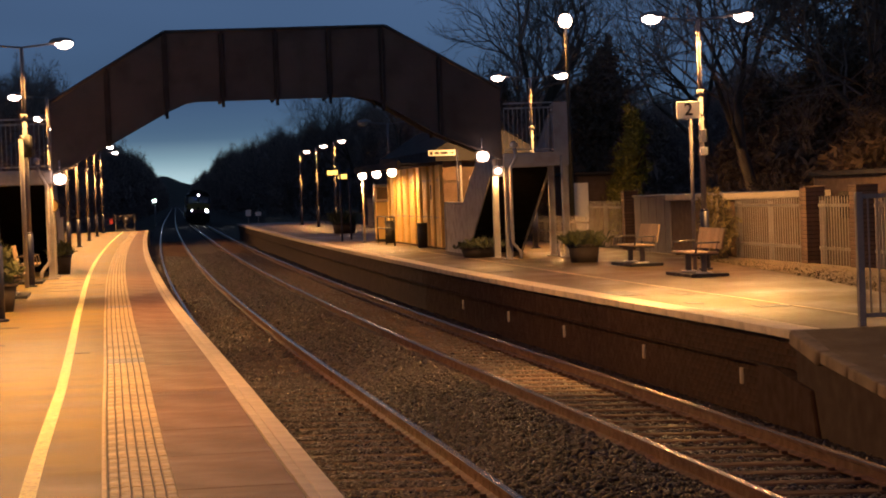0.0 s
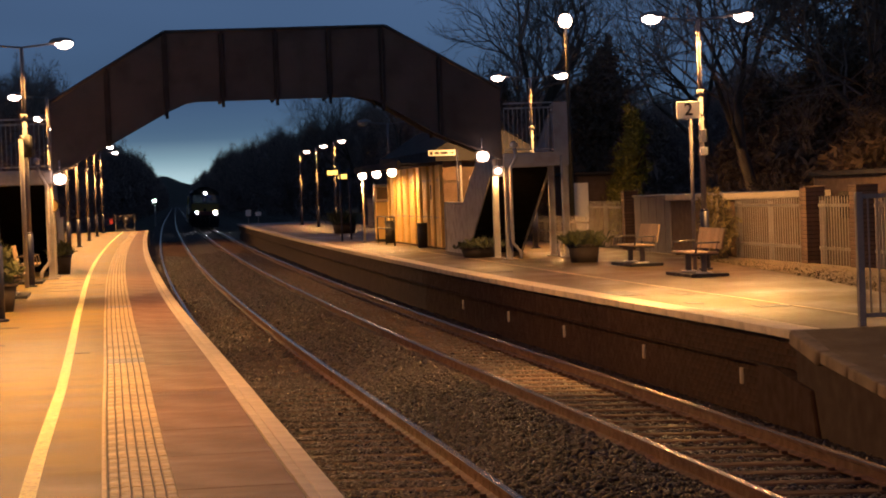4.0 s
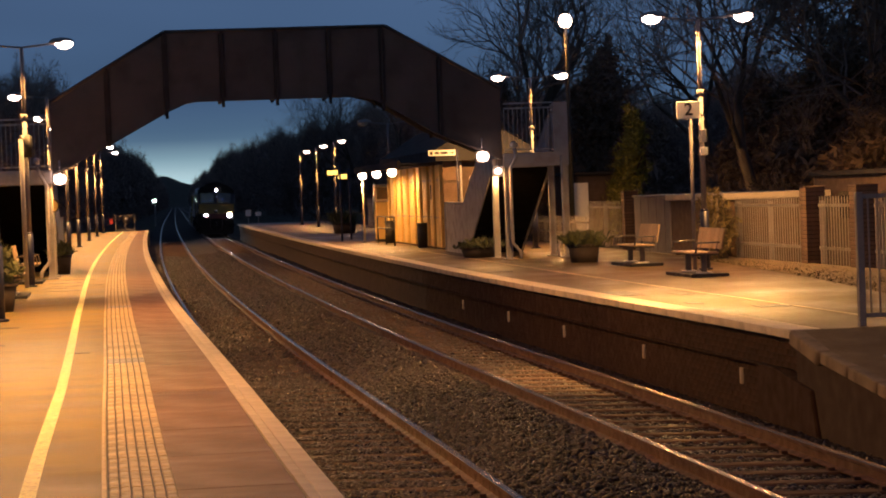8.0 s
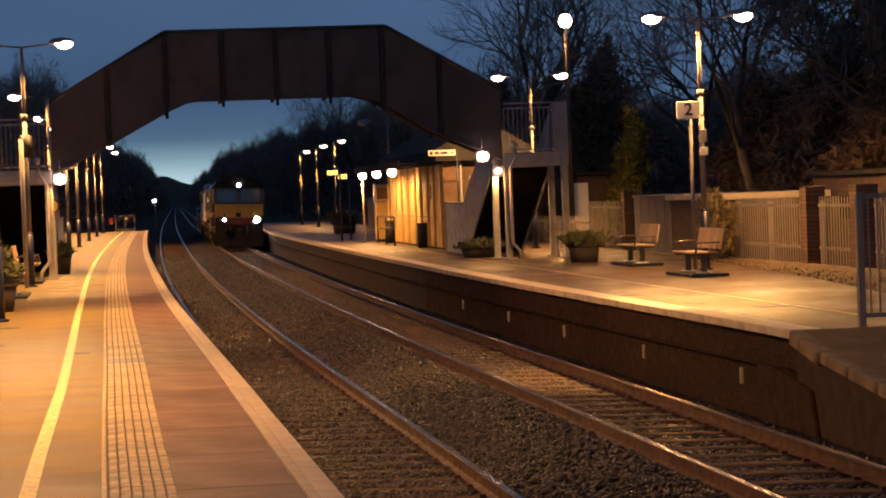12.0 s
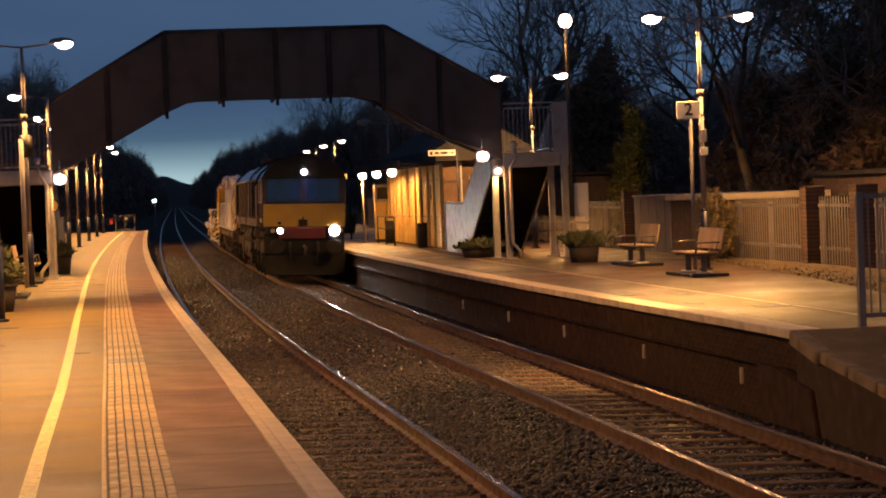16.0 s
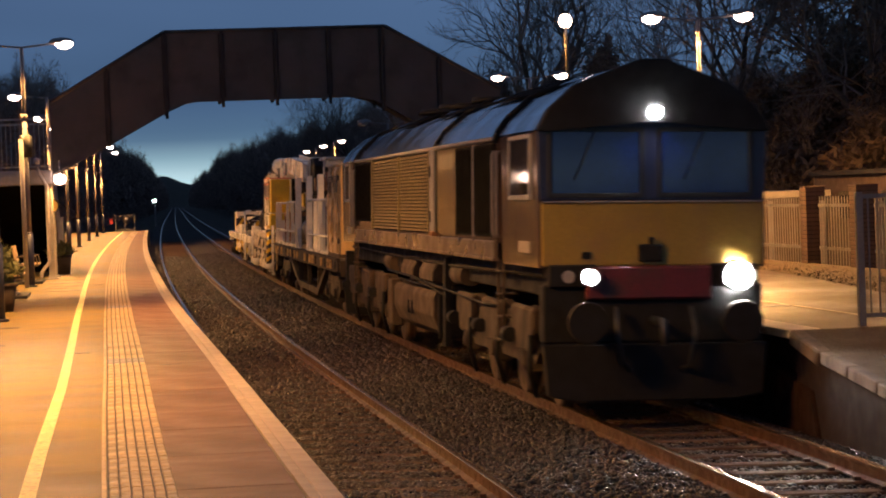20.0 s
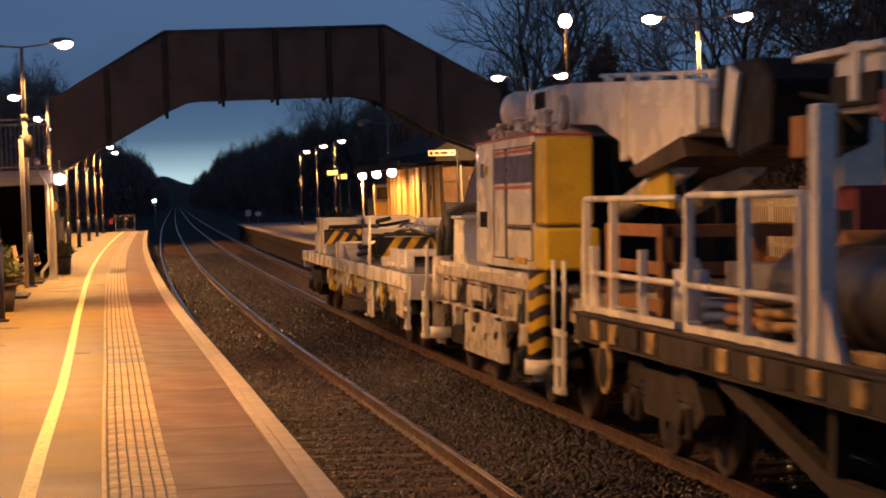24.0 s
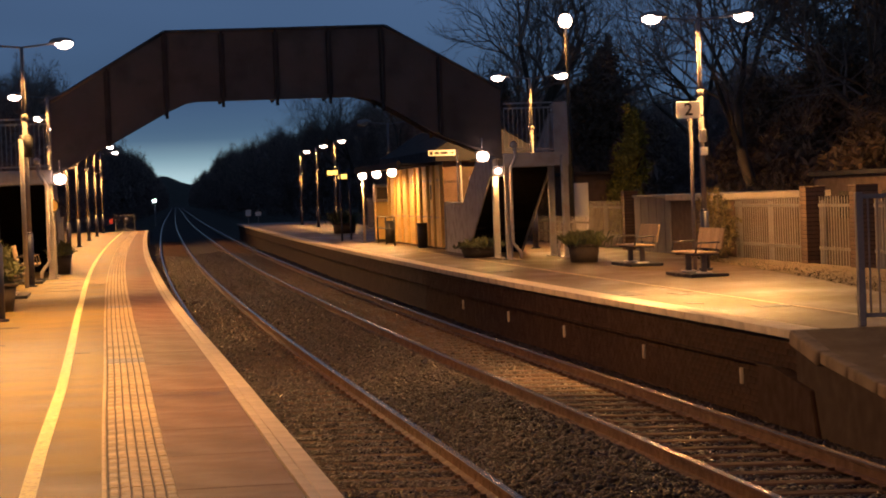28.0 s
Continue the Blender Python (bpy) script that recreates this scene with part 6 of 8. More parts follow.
    # jib rests: frames with stripes, hoses, lifting beams
    for yy, h in ((61.4, 1.90), (58.3, 1.80)):
        b = B()
        for xx in (-0.95, 0.95):
            box(b, xx - 0.07, xx + 0.07, yy - 0.09, yy + 0.09, 1.235, h, 0.015)
        box(b, -1.02, 1.02, yy - 0.10, yy + 0.10, h - 0.12, h, 0.015)
        part("jib_rest", b, M["crane_white"], rn, "white trestle jib rest")
    stripes(rn, -1.1, 57.95, 1.42, 0.94, 0.35, "x", 3, up=1)
    stripes(rn, -0.15, 57.95, 1.42, 0.98, 0.35, "x", 3, up=-1)
    for pts, rr in (([(0.2, 66.9, 2.05), (-0.1, 66.7, 1.98), (-0.15, 66.4, 1.6), (-0.2, 65.6, 1.42), (-0.7, 64.6, 1.5), (-0.95, 63.9, 1.30)], 0.05),
                    ([(-1.0, 67.6, 1.84), (-0.4, 67.5, 1.88), (0.1, 66.8, 1.9), (0.5, 66.0, 2.0)], 0.035),
                    ([(0.3, 65.4, 1.3), (-0.3, 65.0, 1.75), (-0.6, 64.0, 1.62), (-0.6, 62.8, 1.3)], 0.03)):
        b = B()
        tube(b, pts, rr, 8)
        part("strap", b, M["hose"], rn, "black strap over the load")
    rc = random.Random(5)
    for k in range(7):                    # heap of dark coiled rope
        b = B()
        cx, cy, ra = -0.45 + rc.uniform(-0.2, 0.25), 61.2 + rc.uniform(-0.7, 0.7), rc.uniform(0.25, 0.5)
        tube(b, [(cx + ra * math.cos(a * 0.6), cy + ra * 1.4 * math.sin(a * 0.6), 1.30 + 0.03 * k + 0.035 * math.sin(a * 1.7 + k) + 0.012 * a) for a in range(22)], 0.045, 6)
        part("rope_coil", b, M["hose"] if k % 3 else M["grass"], rn, "dark coiled rope")
    b = B()
    cyl(b, (-1.05, 60.2, 1.62), (-0.3, 62.6, 1.66), 0.03, seg=8)
    part("spreader_bar", b, M["crane_white"], rn, "white bar across the coils")
    b = B()
    box(b, 0.1, 1.1, 58.0, 63.6, 1.62, 1.95, 0.04)
    box(b, -0.2, 0.9, 58.6, 60.0, 1.95, 2.1, 0.04)
    part("lifting_beam", b, M["crane_white"], rn)
    for k, (x0, ya, x1, yb, z) in enumerate(((-1.05, 56.1, 1.0, 60.5, 1.86), (-1.08, 60.5, 0.9, 66.2, 1.88), (-0.9, 66.2, 0.2, 62.0, 1.75))):
        b = B()
        pts = [(x0 + (x1 - x0) * i / 8 + 0.06 * math.sin(i * 2.1), ya + (yb - ya) * i / 8, z + 0.08 * math.sin(i * 1.3 + k)) for i in range(9)]
        tube(b, pts, 0.04, 8)
        part("hose", b, M["hose"], rn)
    for pts in ([(-1.14, 57.85, 1.5), (-1.16, 57.85, 1.76), (-1.0, 57.85, 1.82), (0.8, 57.85, 1.83), (0.92, 57.85, 1.6)],
                [(-1.02, 68.0, 1.7), (-1.04, 68.0, 1.86), (-0.3, 67.95, 1.88), (0.9, 67.95, 1.84)]):
        b = B()
        tube(b, pts, 0.038, 8)
        part("guard_rail", b, M["hose"], rn, "black padded guard rail")
    for yy in (54.4, 55.4, 56.4):
        b = B()
        box(b, -1.1, -0.95, yy - 0.06, yy + 0.06, 1.235, 1.6, 0.015)
        box(b, 0.3, 0.45, yy - 0.06, yy + 0.06, 1.235, 1.55, 0.015)
        box(b, -1.1, 0.45, yy - 0.05, yy + 0.05, 1.5, 1.58, 0.01)
        part("cross_bearer", b, M["crane_white"], rn)
    b = B()
    box(b, -1.1, -1.0, 54.2, 56.8, 1.3, 1.36, 0.01)
    box(b, 0.35, 0.45, 54.2, 56.8, 1.3, 1.36, 0.01)
    part("long_bearer", b, M["crane_white"], rn)
    b = B()
    cyl(b, (-0.3, 63.0, 1.30), (0.9, 61.9, 1.30), 0.05, seg=8)
    cyl(b, (-0.9, 66.9, 1.29), (-0.2, 62.5, 1.29), 0.045, seg=8)
    part("loose_pole", b, M["wagon_rust"], rn)
    return rn


build_runner()


# ---- trees and woods ----
def twig_cloud(rng, centre, rad, n, size, up=0.2, thin=0.55):
    """Many small slivers inside an uneven ball: arrays of points and triangles."""
    d = rng.normal(size=(n, 3))
    d /= np.linalg.norm(d, axis=1)[:, None]
    r = rng.random(n) ** 0.45
    lump = 1 + 0.28 * np.sin(d[:, 0] * 5 + rng.random() * 6) * np.cos(d[:, 2] * 6 + rng.random() * 6)
    c = np.array(centre) + d * (r * lump)[:, None] * np.array(rad)
    a = rng.normal(size=(n, 3)) * size * 1.5
    a[:, 2] += size * up
    b = rng.normal(size=(n, 3)) * size * thin
    v = np.stack([c - a, c + b, c + a, c - b * 0.6], 1)
    return v.reshape(-1, 3)


def cloud_mesh(name, V, material, parent=None, label=""):
    n = len(V) // 4
    me = bpy.data.meshes.new(name)
    me.vertices.add(len(V))
    me.vertices.foreach_set("co", V.astype(np.float32).ravel())
    me.loops.add(n * 4)
    me.loops.foreach_set("vertex_index", np.arange(n * 4, dtype=np.int32))
    me.polygons.add(n)
    me.polygons.foreach_set("loop_start", np.arange(0, n * 4, 4, dtype=np.int32))
    me.polygons.foreach_set("loop_total", np.full(n, 4, dtype=np.int32))
    me.update(calc_edges=True)
    me.materials.append(material)
    ob = new(name, me)
    if parent is not None:
        ob.parent = parent
    if label:
        ob["label"] = label
    return ob


def branches(rng, height, spread, levels=5, trunk_r=0.28, fork=0.25):
    """Tapered limbs: lists of (start, end, radius0, radius1, level)."""
    out = []

    def grow(p, d, length, r, lev):
        n = 3 if lev < 3 else 2
        for k in range(n):
            q = p + d * (length / n)
            r2 = r * (1 - 0.22 * (k + 1) / n)
            out.append((p, q, r, r2, lev))
            p, r = q, r2
            d = (d + Vector(rng.normal(size=3)) * 0.13 + Vector((0, 0, 0.05))).normalized()
            if lev < levels and (k > 0 or lev > 0):
                side = Vector(rng.normal(size=3))
                side = (side - d * side.dot(d)).normalized()
                grow(p, (d * 0.7 + side * spread + Vector((0, 0, 0.12))).normalized(), length * (0.55 + 0.25 * rng.random()), r * 0.62, lev + 1)
        if lev < levels:
            for k in range(2):
                side = Vector(rng.normal(size=3))
                side = (side - d * side.dot(d)).normalized()
                grow(p, (d + side * spread * 0.8).normalized(), length * (0.6 + 0.2 * rng.random()), r * 0.75, lev + 1)
    grow(Vector((0, 0, 0)), Vector((0, 0, 1)), height * fork * 1.6, trunk_r, 0)
    return out


def limb_mesh(name, segs, material, parent, sides=5):
    V, F = [], []
    for p, q, r0, r1, lev in segs:
        m = (q - p).to_track_quat("Z", "Y").to_matrix()
        k = sides if lev < 2 else 3
        base = len(V)
        for c, r in ((p, r0), (q, r1)):
            for i in range(k):
                a = 2 * math.pi * i / k
                V.append(c + m @ Vector((r * math.cos(a), r * math.sin(a), 0)))
        for i in range(k):
            F.append((base + i, base + (i + 1) % k, base + k + (i + 1) % k, base + k + i))
    return raw(name, V, F, material, parent, smooth=True)


def bare_tree(s, o, height, seed, spread=0.75, levels=5, trunk_r=0.28, label="tall bare winter tree with fine twigs", z=None):
    rng = np.random.default_rng(seed)
    zz = float(bank(np.array(s), np.array(o))) - 0.1 if z is None else z
    t = thing("tree", trk_m(s, o, zz, rng.random() * 360), label, "tree", "bare trees behind the platform")
    sg = branches(rng, height, spread, levels, trunk_r)
    top = max(q.z for _, q, _, _, _ in sg)
    k = height / top
    sg = [(p * k, q * k, r0, r1, l) for p, q, r0, r1, l in sg]
    limb_mesh("trunk", [x for x in sg if x[4] < 2], M["bark"], t, 8)
    limb_mesh("crown", [x for x in sg if x[4] >= 2], M["twig"], t)
    return t


def leafy_tree(s, o, height, width, seed, n=5000, label="dark evergreen tree in the dusk", size=0.16, mat_=None):
    rng = np.random.default_rng(seed)
    zz = float(bank(np.array(s), np.array(o))) - 0.1
    t = thing("tree", trk_m(s, o, zz), label, "tree", "evergreens behind the platform")
    b = B()
    cyl(b, (0, 0, 0), (0.1, 0, height * 0.6), 0.22, 0.08, 8)
    for k in range(6):
        a = rng.random() * 6.28
        z0 = height * (0.2 + 0.09 * k)
        cyl(b, (0, 0, z0), (width * 0.35 * math.cos(a), width * 0.35 * math.sin(a), z0 + height * 0.16), 0.07, 0.02, 5)
    part("trunk", b, M["bark"], t)
    vs = []
    m = 11
    for k in range(m):
        f = (k + 0.5) / m
        a = rng.random() * 6.28
        rr = width * 0.5 * (1 - 0.75 * f ** 1.5)
        c = (rr * 0.6 * math.cos(a), rr * 0.6 * math.sin(a), height * (0.18 + 0.74 * f))
        vs.append(twig_cloud(rng, c, (rr * 0.8, rr * 0.8, height * 0.13), n // m, size))
    cloud_mesh("crown", np.concatenate(vs), mat_ or M["foliage"], t)
    return t


def build_woods(name, side, s0, s1, count, seed, label, tall=1.0):
    """Distant woodland along one side of the cutting, joined."""
    rng = np.random.default_rng(seed)
    vs = []
    for i in range(count):
        s = s0 + (s1 - s0) * ((i + rng.random()) / count) ** 1.5
        o = side * (float(np.interp(s, [80, 250, 500], [11.5, 9.5, 8.0])) + rng.random() ** 1.6 * 20 + (1.0 if side < 0 else 0))
        z = float(bank(np.array(s), np.array(o)))
        h = float(np.interp(s, [80, 140, 220, 500], [3.2, 3.6, 5.0, 7.5])) + float(np.interp(s, [80, 220], [2.0, 3.4])) * rng.random()
        h *= tall
        w = 1.7 + 1.6 * rng.random()
        c = trk(s, o, z)
        k = max(320, int(2300 - s * 2.0))
        sz = 0.075 + s * 0.0005
        vs.append(twig_cloud(rng, (c.x, c.y, z + h * 0.36), (w, w, h * 0.42), k, sz, 0.5, 0.2))
        vs.append(twig_cloud(rng, (c.x, c.y, z + h * 0.70), (w * 0.85, w * 0.85, h * 0.42), k, sz * 1.15, 1.1, 0.12))
        vs.append(twig_cloud(rng, (c.x, c.y, z + h * 0.95), (w * 0.55, w * 0.55, h * 0.30), k // 3, sz * 1.2, 1.8, 0.08))
    ob = cloud_mesh(name, np.concatenate(vs), M["scrub"])
    return tagged(ob, label, "woodland", kind="stuff")


build_woods("woodland", 1, 80, 1300, 260, 5, "dark scrub and bare woodland on the cutting bank")
build_woods("woodland", -1, 62, 1300, 250, 6, "dark scrub and bare woodland on the cutting bank")
build_woods("woodland", -1, 150, 215, 56, 9, "tall bare copse above the platform end", 1.55)
bare_tree(80.0, 10.6, 14.5, 11, spread=0.8, trunk_r=0.34)
bare_tree(96.0, 12.5, 13.0, 12, spread=0.7, trunk_r=0.22)
bare_tree(58.0, 13.0, 12.0, 13, spread=0.7, trunk_r=0.2)
bare_tree(44.0, 12.5, 10.5, 14, spread=0.8, trunk_r=0.18)
bare_tree(175.0, 12.0, 12.5, 15, spread=0.8, trunk_r=0.22)
bare_tree(150.0, 13.0, 11.0, 16, spread=0.8, trunk_r=0.2)
bare_tree(215.0, 13.5, 12.0, 17, spread=0.8, trunk_r=0.2)
for s, o, h, sd in ((172.0, -14.2, 11.5, 18), (184.0, -13.0, 11.0, 42), (166.0, -12.6, 9.5, 43), (196.0, -15.5, 12.5, 44)):
    bare_tree(s, o, h, sd, spread=0.85, trunk_r=0.2)
bare_tree(70.0, 14.6, 10.5, 46, spread=0.8, trunk_r=0.18)
for s, o, h, w, sd in ((76.0, 12.6, 7.2, 3.8, 21), (63.0, 15.0, 5.0, 3.6, 22), (88.0, 9.9, 7.0, 5.0, 23), (76.0, 11.5, 5.8, 4.4, 24), (104.0, 11.2, 7.2, 5.4, 25),
                       (52.0, 15.0, 11.0, 6.0, 26), (46.0, 15.2, 12.0, 6.5, 27), (40.0, 15.0, 12.5, 6.2, 28), (34.0, 14.6, 11.5, 6.0, 29), (57.0, 14.6, 4.6, 3.4, 30),
                       (49.0, 12.6, 5.2, 3.6, 31), (43.0, 12.8, 5.4, 4.0, 32), (37.0, 13.0, 5.0, 3.8, 33), (31.0, 13.6, 6.0, 4.0, 34), (28.0, 15.0, 12.0, 6.0, 35), (64.0, 17.0, 11.5, 5.6, 36)):
    leafy_tree(s, o, h, w, sd, 15000, size=0.055)
leafy_tree(66.0, 11.1, 4.6, 1.6, 41, 7000, "small green conifer with lamp light put into its golden colour", 0.05, M["lamplit_leaf"])


def far_hills():
    """Low dark hills that close the end of the line."""
    n = 400
    o = np.linspace(-900, 900, n)
    h = 12 + 3 * np.sin(o / 130.0 + 2.2) + 2 * np.sin(o / 47.0) + 8 * np.exp(-((o + 11) / 13.0) ** 2)
    V = np.concatenate([trk_np(np.full(n, 1500.0), o, np.full(n, -6.0)), trk_np(np.full(n, 1640.0), o, h), trk_np(np.full(n, 1900.0), o, h * 0.9), trk_np(np.full(n, 2200.0), o, np.full(n, -6.0))])
    F = [(r * n + i, r * n + i + 1, (r + 1) * n + i + 1, (r + 1) * n + i) for r in range(3) for i in range(n - 1)]
    tagged(raw("far_hills", V, F, M["earth"], smooth=True), "low dark wooded hills at the end of the line", "hills", kind="structure")


far_hills()

# ---- coping stones, tactile tiles, bricks, sleepers, ballast: pieces ----
def piece(name, fn, material):
    b = B()
    fn(b)
    me = bpy.data.meshes.new(name)
    bmesh.ops.recalc_face_normals(b, faces=b.faces)
    b.to_mesh(me)
    b.free()
    me.materials.append(material)
    return me


def seat_pieces(name, me, parent, places, limit=300):
    """The first pieces as objects of their own, the rest joined into one part."""
    for m in places[:limit]:
        shared(name, me, parent, m)
    rest = places[limit:]
    if rest:
        co = np.array([v.co[:] for v in me.vertices])
        fs = [tuple(p.vertices) for p in me.polygons]
        V, F = [], []
        for k, m in enumerate(rest):
            a = np.array(m)
            V.append(co @ a[:3, :3].T + a[:3, 3])
            F += [tuple(i + k * len(co) for i in f) for f in fs]
        ob = raw(name + "_run", np.concatenate(V), F, list(me.materials), parent)
        ob.data.polygons.foreach_set("material_index", [p.material_index for p in me.polygons] * len(rest))
        ob["kind"] = "stuff"


def build_pieces():
    # coping of platform one: two rows of slabs
    cop1 = thing("platform_coping", Matrix.Identity(4), "pale concrete coping slabs along the platform edge", "coping", "platform copings", "structure")
    rng = random.Random(21)

    def laid(s, o, z, turn=0.15):
        return trk_m(s, o, z + rng.uniform(-0.0015, 0.0015), rng.uniform(-turn, turn))
    for w, o, sh in ((0.125, 0.0625, 0.0), (0.07, 0.162, 0.31)):
        me = piece("coping_slab", lambda b: box(b, -w / 2 + 0.002, w / 2 - 0.002, 0.0, 0.744, -0.075, 0.008, 0.003), M["coping"])
        places = [laid(-6 + sh + 0.75 * k, float(p1_edge(-6 + sh + 0.75 * k)) - o, P1_Z) for k in range(195)]
        seat_pieces("coping_slab", me, cop1, places, 100)
    pav = thing("paving_slabs", Matrix.Identity(4), "red-brown paving slabs between the tactile tiles and the coping", "paving", kind="structure")
    me = piece("paving_slab", lambda b: box(b, -0.355, 0.355, 0.0, 1.792, -0.03, 0.003, 0.002), M["slab"])
    places = [laid(1.0 + 1.8 * k, float(p1_edge(1.0 + 1.8 * k) - 0.2 + tac_o(1.0 + 1.8 * k) + 0.2) / 2, P1_Z, 0.05) for k in range(77)]
    seat_pieces("paving_slab", me, pav, places, 77)
    cop2 = thing("platform_coping", Matrix.Identity(4), "pale concrete coping slabs along the platform edge", "coping", "platform copings", "structure")
    me = piece("coping_slab", lambda b: box(b, -0.19, 0.19, 0.0, 0.895, -0.095, 0.006, 0.008), M["coping"])
    places = [laid(P2_END + 0.9 * k, P2_EDGE + 0.19 + float(p2_flare(P2_END + 0.9 * k)), P2_Z) for k in range(155)]
    seat_pieces("coping_slab", me, cop2, places, 156)
    # tactile strip: ribbed tiles
    tac = thing("tactile_strip", Matrix.Identity(4), "buff tactile paving tiles with raised ribs along the platform", "tactile paving", kind="structure")

    def tile(b):
        box(b, -0.2, 0.2, 0.0, 0.398, -0.03, 0.006, mi=1)
        for k in range(6):
            x = -0.185 + 0.067 * k
            prism(b, [(x - 0.004, 0.004), (x + 0.003, 0.014), (x + 0.047, 0.014), (x + 0.054, 0.004)], 0.007, 0.188, "y")
            prism(b, [(x - 0.004, 0.004), (x + 0.003, 0.014), (x + 0.047, 0.014), (x + 0.054, 0.004)], 0.202, 0.385, "y")
    me = piece("tactile_tile", tile, M["tactile"])
    me.materials.append(M["groove"])
    places = [laid(1.0 + 0.4 * k, float(tac_o(1.0 + 0.4 * k)), P1_Z, 0.4) for k in range(335)]
    swapped = (41, 42, 74, 75, 110)                 # replaced with greyer tiles
    seat_pieces("tactile_tile", me, tac, [m for k, m in enumerate(places) if k not in swapped], 260)
    me = piece("tactile_tile", tile, M["tactile_grey"])
    me.materials.append(M["groove"])
    seat_pieces("tactile_tile", me, tac, [places[k] for k in swapped])
    me = piece("edge_strip", lambda b: box(b, -0.014, 0.014, 0.0, 0.79, -0.02, 0.010, 0.003), M["tactile"])
    places = [trk_m(1.0 + 0.8 * k, float(tac_o(1.0 + 0.8 * k)) - 0.219, P1_Z) for k in range(120)]
    seat_pieces("edge_strip", me, tac, places, 120)
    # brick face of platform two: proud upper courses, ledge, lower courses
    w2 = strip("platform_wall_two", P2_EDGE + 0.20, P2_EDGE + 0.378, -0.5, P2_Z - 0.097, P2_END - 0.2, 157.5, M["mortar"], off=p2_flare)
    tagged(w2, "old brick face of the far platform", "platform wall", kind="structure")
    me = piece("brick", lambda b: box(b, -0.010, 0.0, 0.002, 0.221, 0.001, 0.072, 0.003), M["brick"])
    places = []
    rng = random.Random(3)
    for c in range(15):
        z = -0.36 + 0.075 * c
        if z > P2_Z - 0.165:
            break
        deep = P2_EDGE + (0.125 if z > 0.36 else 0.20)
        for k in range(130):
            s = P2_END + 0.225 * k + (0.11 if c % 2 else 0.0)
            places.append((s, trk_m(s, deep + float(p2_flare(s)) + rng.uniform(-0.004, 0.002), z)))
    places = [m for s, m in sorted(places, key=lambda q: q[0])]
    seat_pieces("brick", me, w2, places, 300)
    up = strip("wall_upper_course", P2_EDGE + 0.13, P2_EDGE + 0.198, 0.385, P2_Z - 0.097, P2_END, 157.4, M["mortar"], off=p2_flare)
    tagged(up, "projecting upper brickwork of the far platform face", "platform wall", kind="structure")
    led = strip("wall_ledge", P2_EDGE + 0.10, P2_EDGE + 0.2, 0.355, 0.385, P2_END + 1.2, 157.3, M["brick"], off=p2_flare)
    tagged(led, "narrow brick ledge along the platform face", "ledge", kind="structure")
    for s in (17.4, 20.1, 24.9, 30.3, 35.4, 40.8):
        b = B()
        box(b, -0.02, 0.02, -0.03, 0.03, -0.1, 0.1, 0.005)
        g = obj("drain_mark", b, M["coping"], None, m=trk_m(s, P2_EDGE + 0.175 + float(p2_flare(s)), 0.15))
        tagged(g, "small pale marker plate on the platform wall", "marker plate", "wall marker plates")
    # sleepers
    me = piece("sleeper", lambda b: box(b, -1.25, 1.25, -0.125, 0.125, -0.20, 0.0, 0.02), M["sleeper"])
    for (tr, tc, zc), s0 in zip(track_things, (6.0, 3.0)):
        places = [trk_m(s0 + 0.735 * k, tc, zc - 0.168) @ Matrix.Rotation(CANT, 4, "Y") for k in range(210)]
        seat_pieces("sleeper", me, tr, places, 160)
        V, F = [], []
        cube = np.array([(x, y, z) for x in (-1, 1) for y in (-1, 1) for z in (-1, 1)], float)
        cf = [(0, 1, 3, 2), (4, 6, 7, 5), (0, 4, 5, 1), (2, 3, 7, 6), (0, 2, 6, 4), (1, 5, 7, 3)]
        for k in range(75):
            for side in (-0.7525, 0.7525):
                for dx in (-0.10, 0.10):
                    a = np.array(trk_m(s0 + 0.735 * k, tc + side + dx, zc - 0.150 - side * CANT))
                    V.append((cube * (0.030, 0.04, 0.018)) @ a[:3, :3].T + a[:3, 3])
                    n = 8 * (len(V) - 1)
                    F += [tuple(i + n for i in f) for f in cf]
        ob = raw("rail_fastenings", np.concatenate(V), F, M["rail_rust"], tr)
        ob["kind"] = "stuff"
    # loose ballast stones: many-sided near the camera, simpler further off
    rng = np.random.default_rng(8)
    t = (1 + 5 ** 0.5) / 2
    ico = np.array([(-1, t, 0), (1, t, 0), (-1, -t, 0), (1, -t, 0), (0, -1, t), (0, 1, t), (0, -1, -t), (0, 1, -t), (t, 0, -1), (t, 0, 1), (-t, 0, -1), (-t, 0, 1)]) / 1.9
    icf = np.array([(0, 11, 5), (0, 5, 1), (0, 1, 7), (0, 7, 10), (0, 10, 11), (1, 5, 9), (5, 11, 4), (11, 10, 2), (10, 7, 6), (7, 1, 8), (3, 9, 4), (3, 4, 2), (3, 2, 6), (3, 6, 8), (3, 8, 9), (4, 9, 5), (2, 4, 11), (6, 2, 10), (8, 6, 7), (9, 8, 1)])
    octa = np.array([(1, 0, 0), (-1, 0, 0), (0, 1, 0), (0, -1, 0), (0, 0, 1), (0, 0, -1)], float)
    ocf = np.array([(0, 2, 4), (2, 1, 4), (1, 3, 4), (3, 0, 4), (2, 0, 5), (1, 2, 5), (3, 1, 5), (0, 3, 5)])
    VV, FF, base = [], [], 0
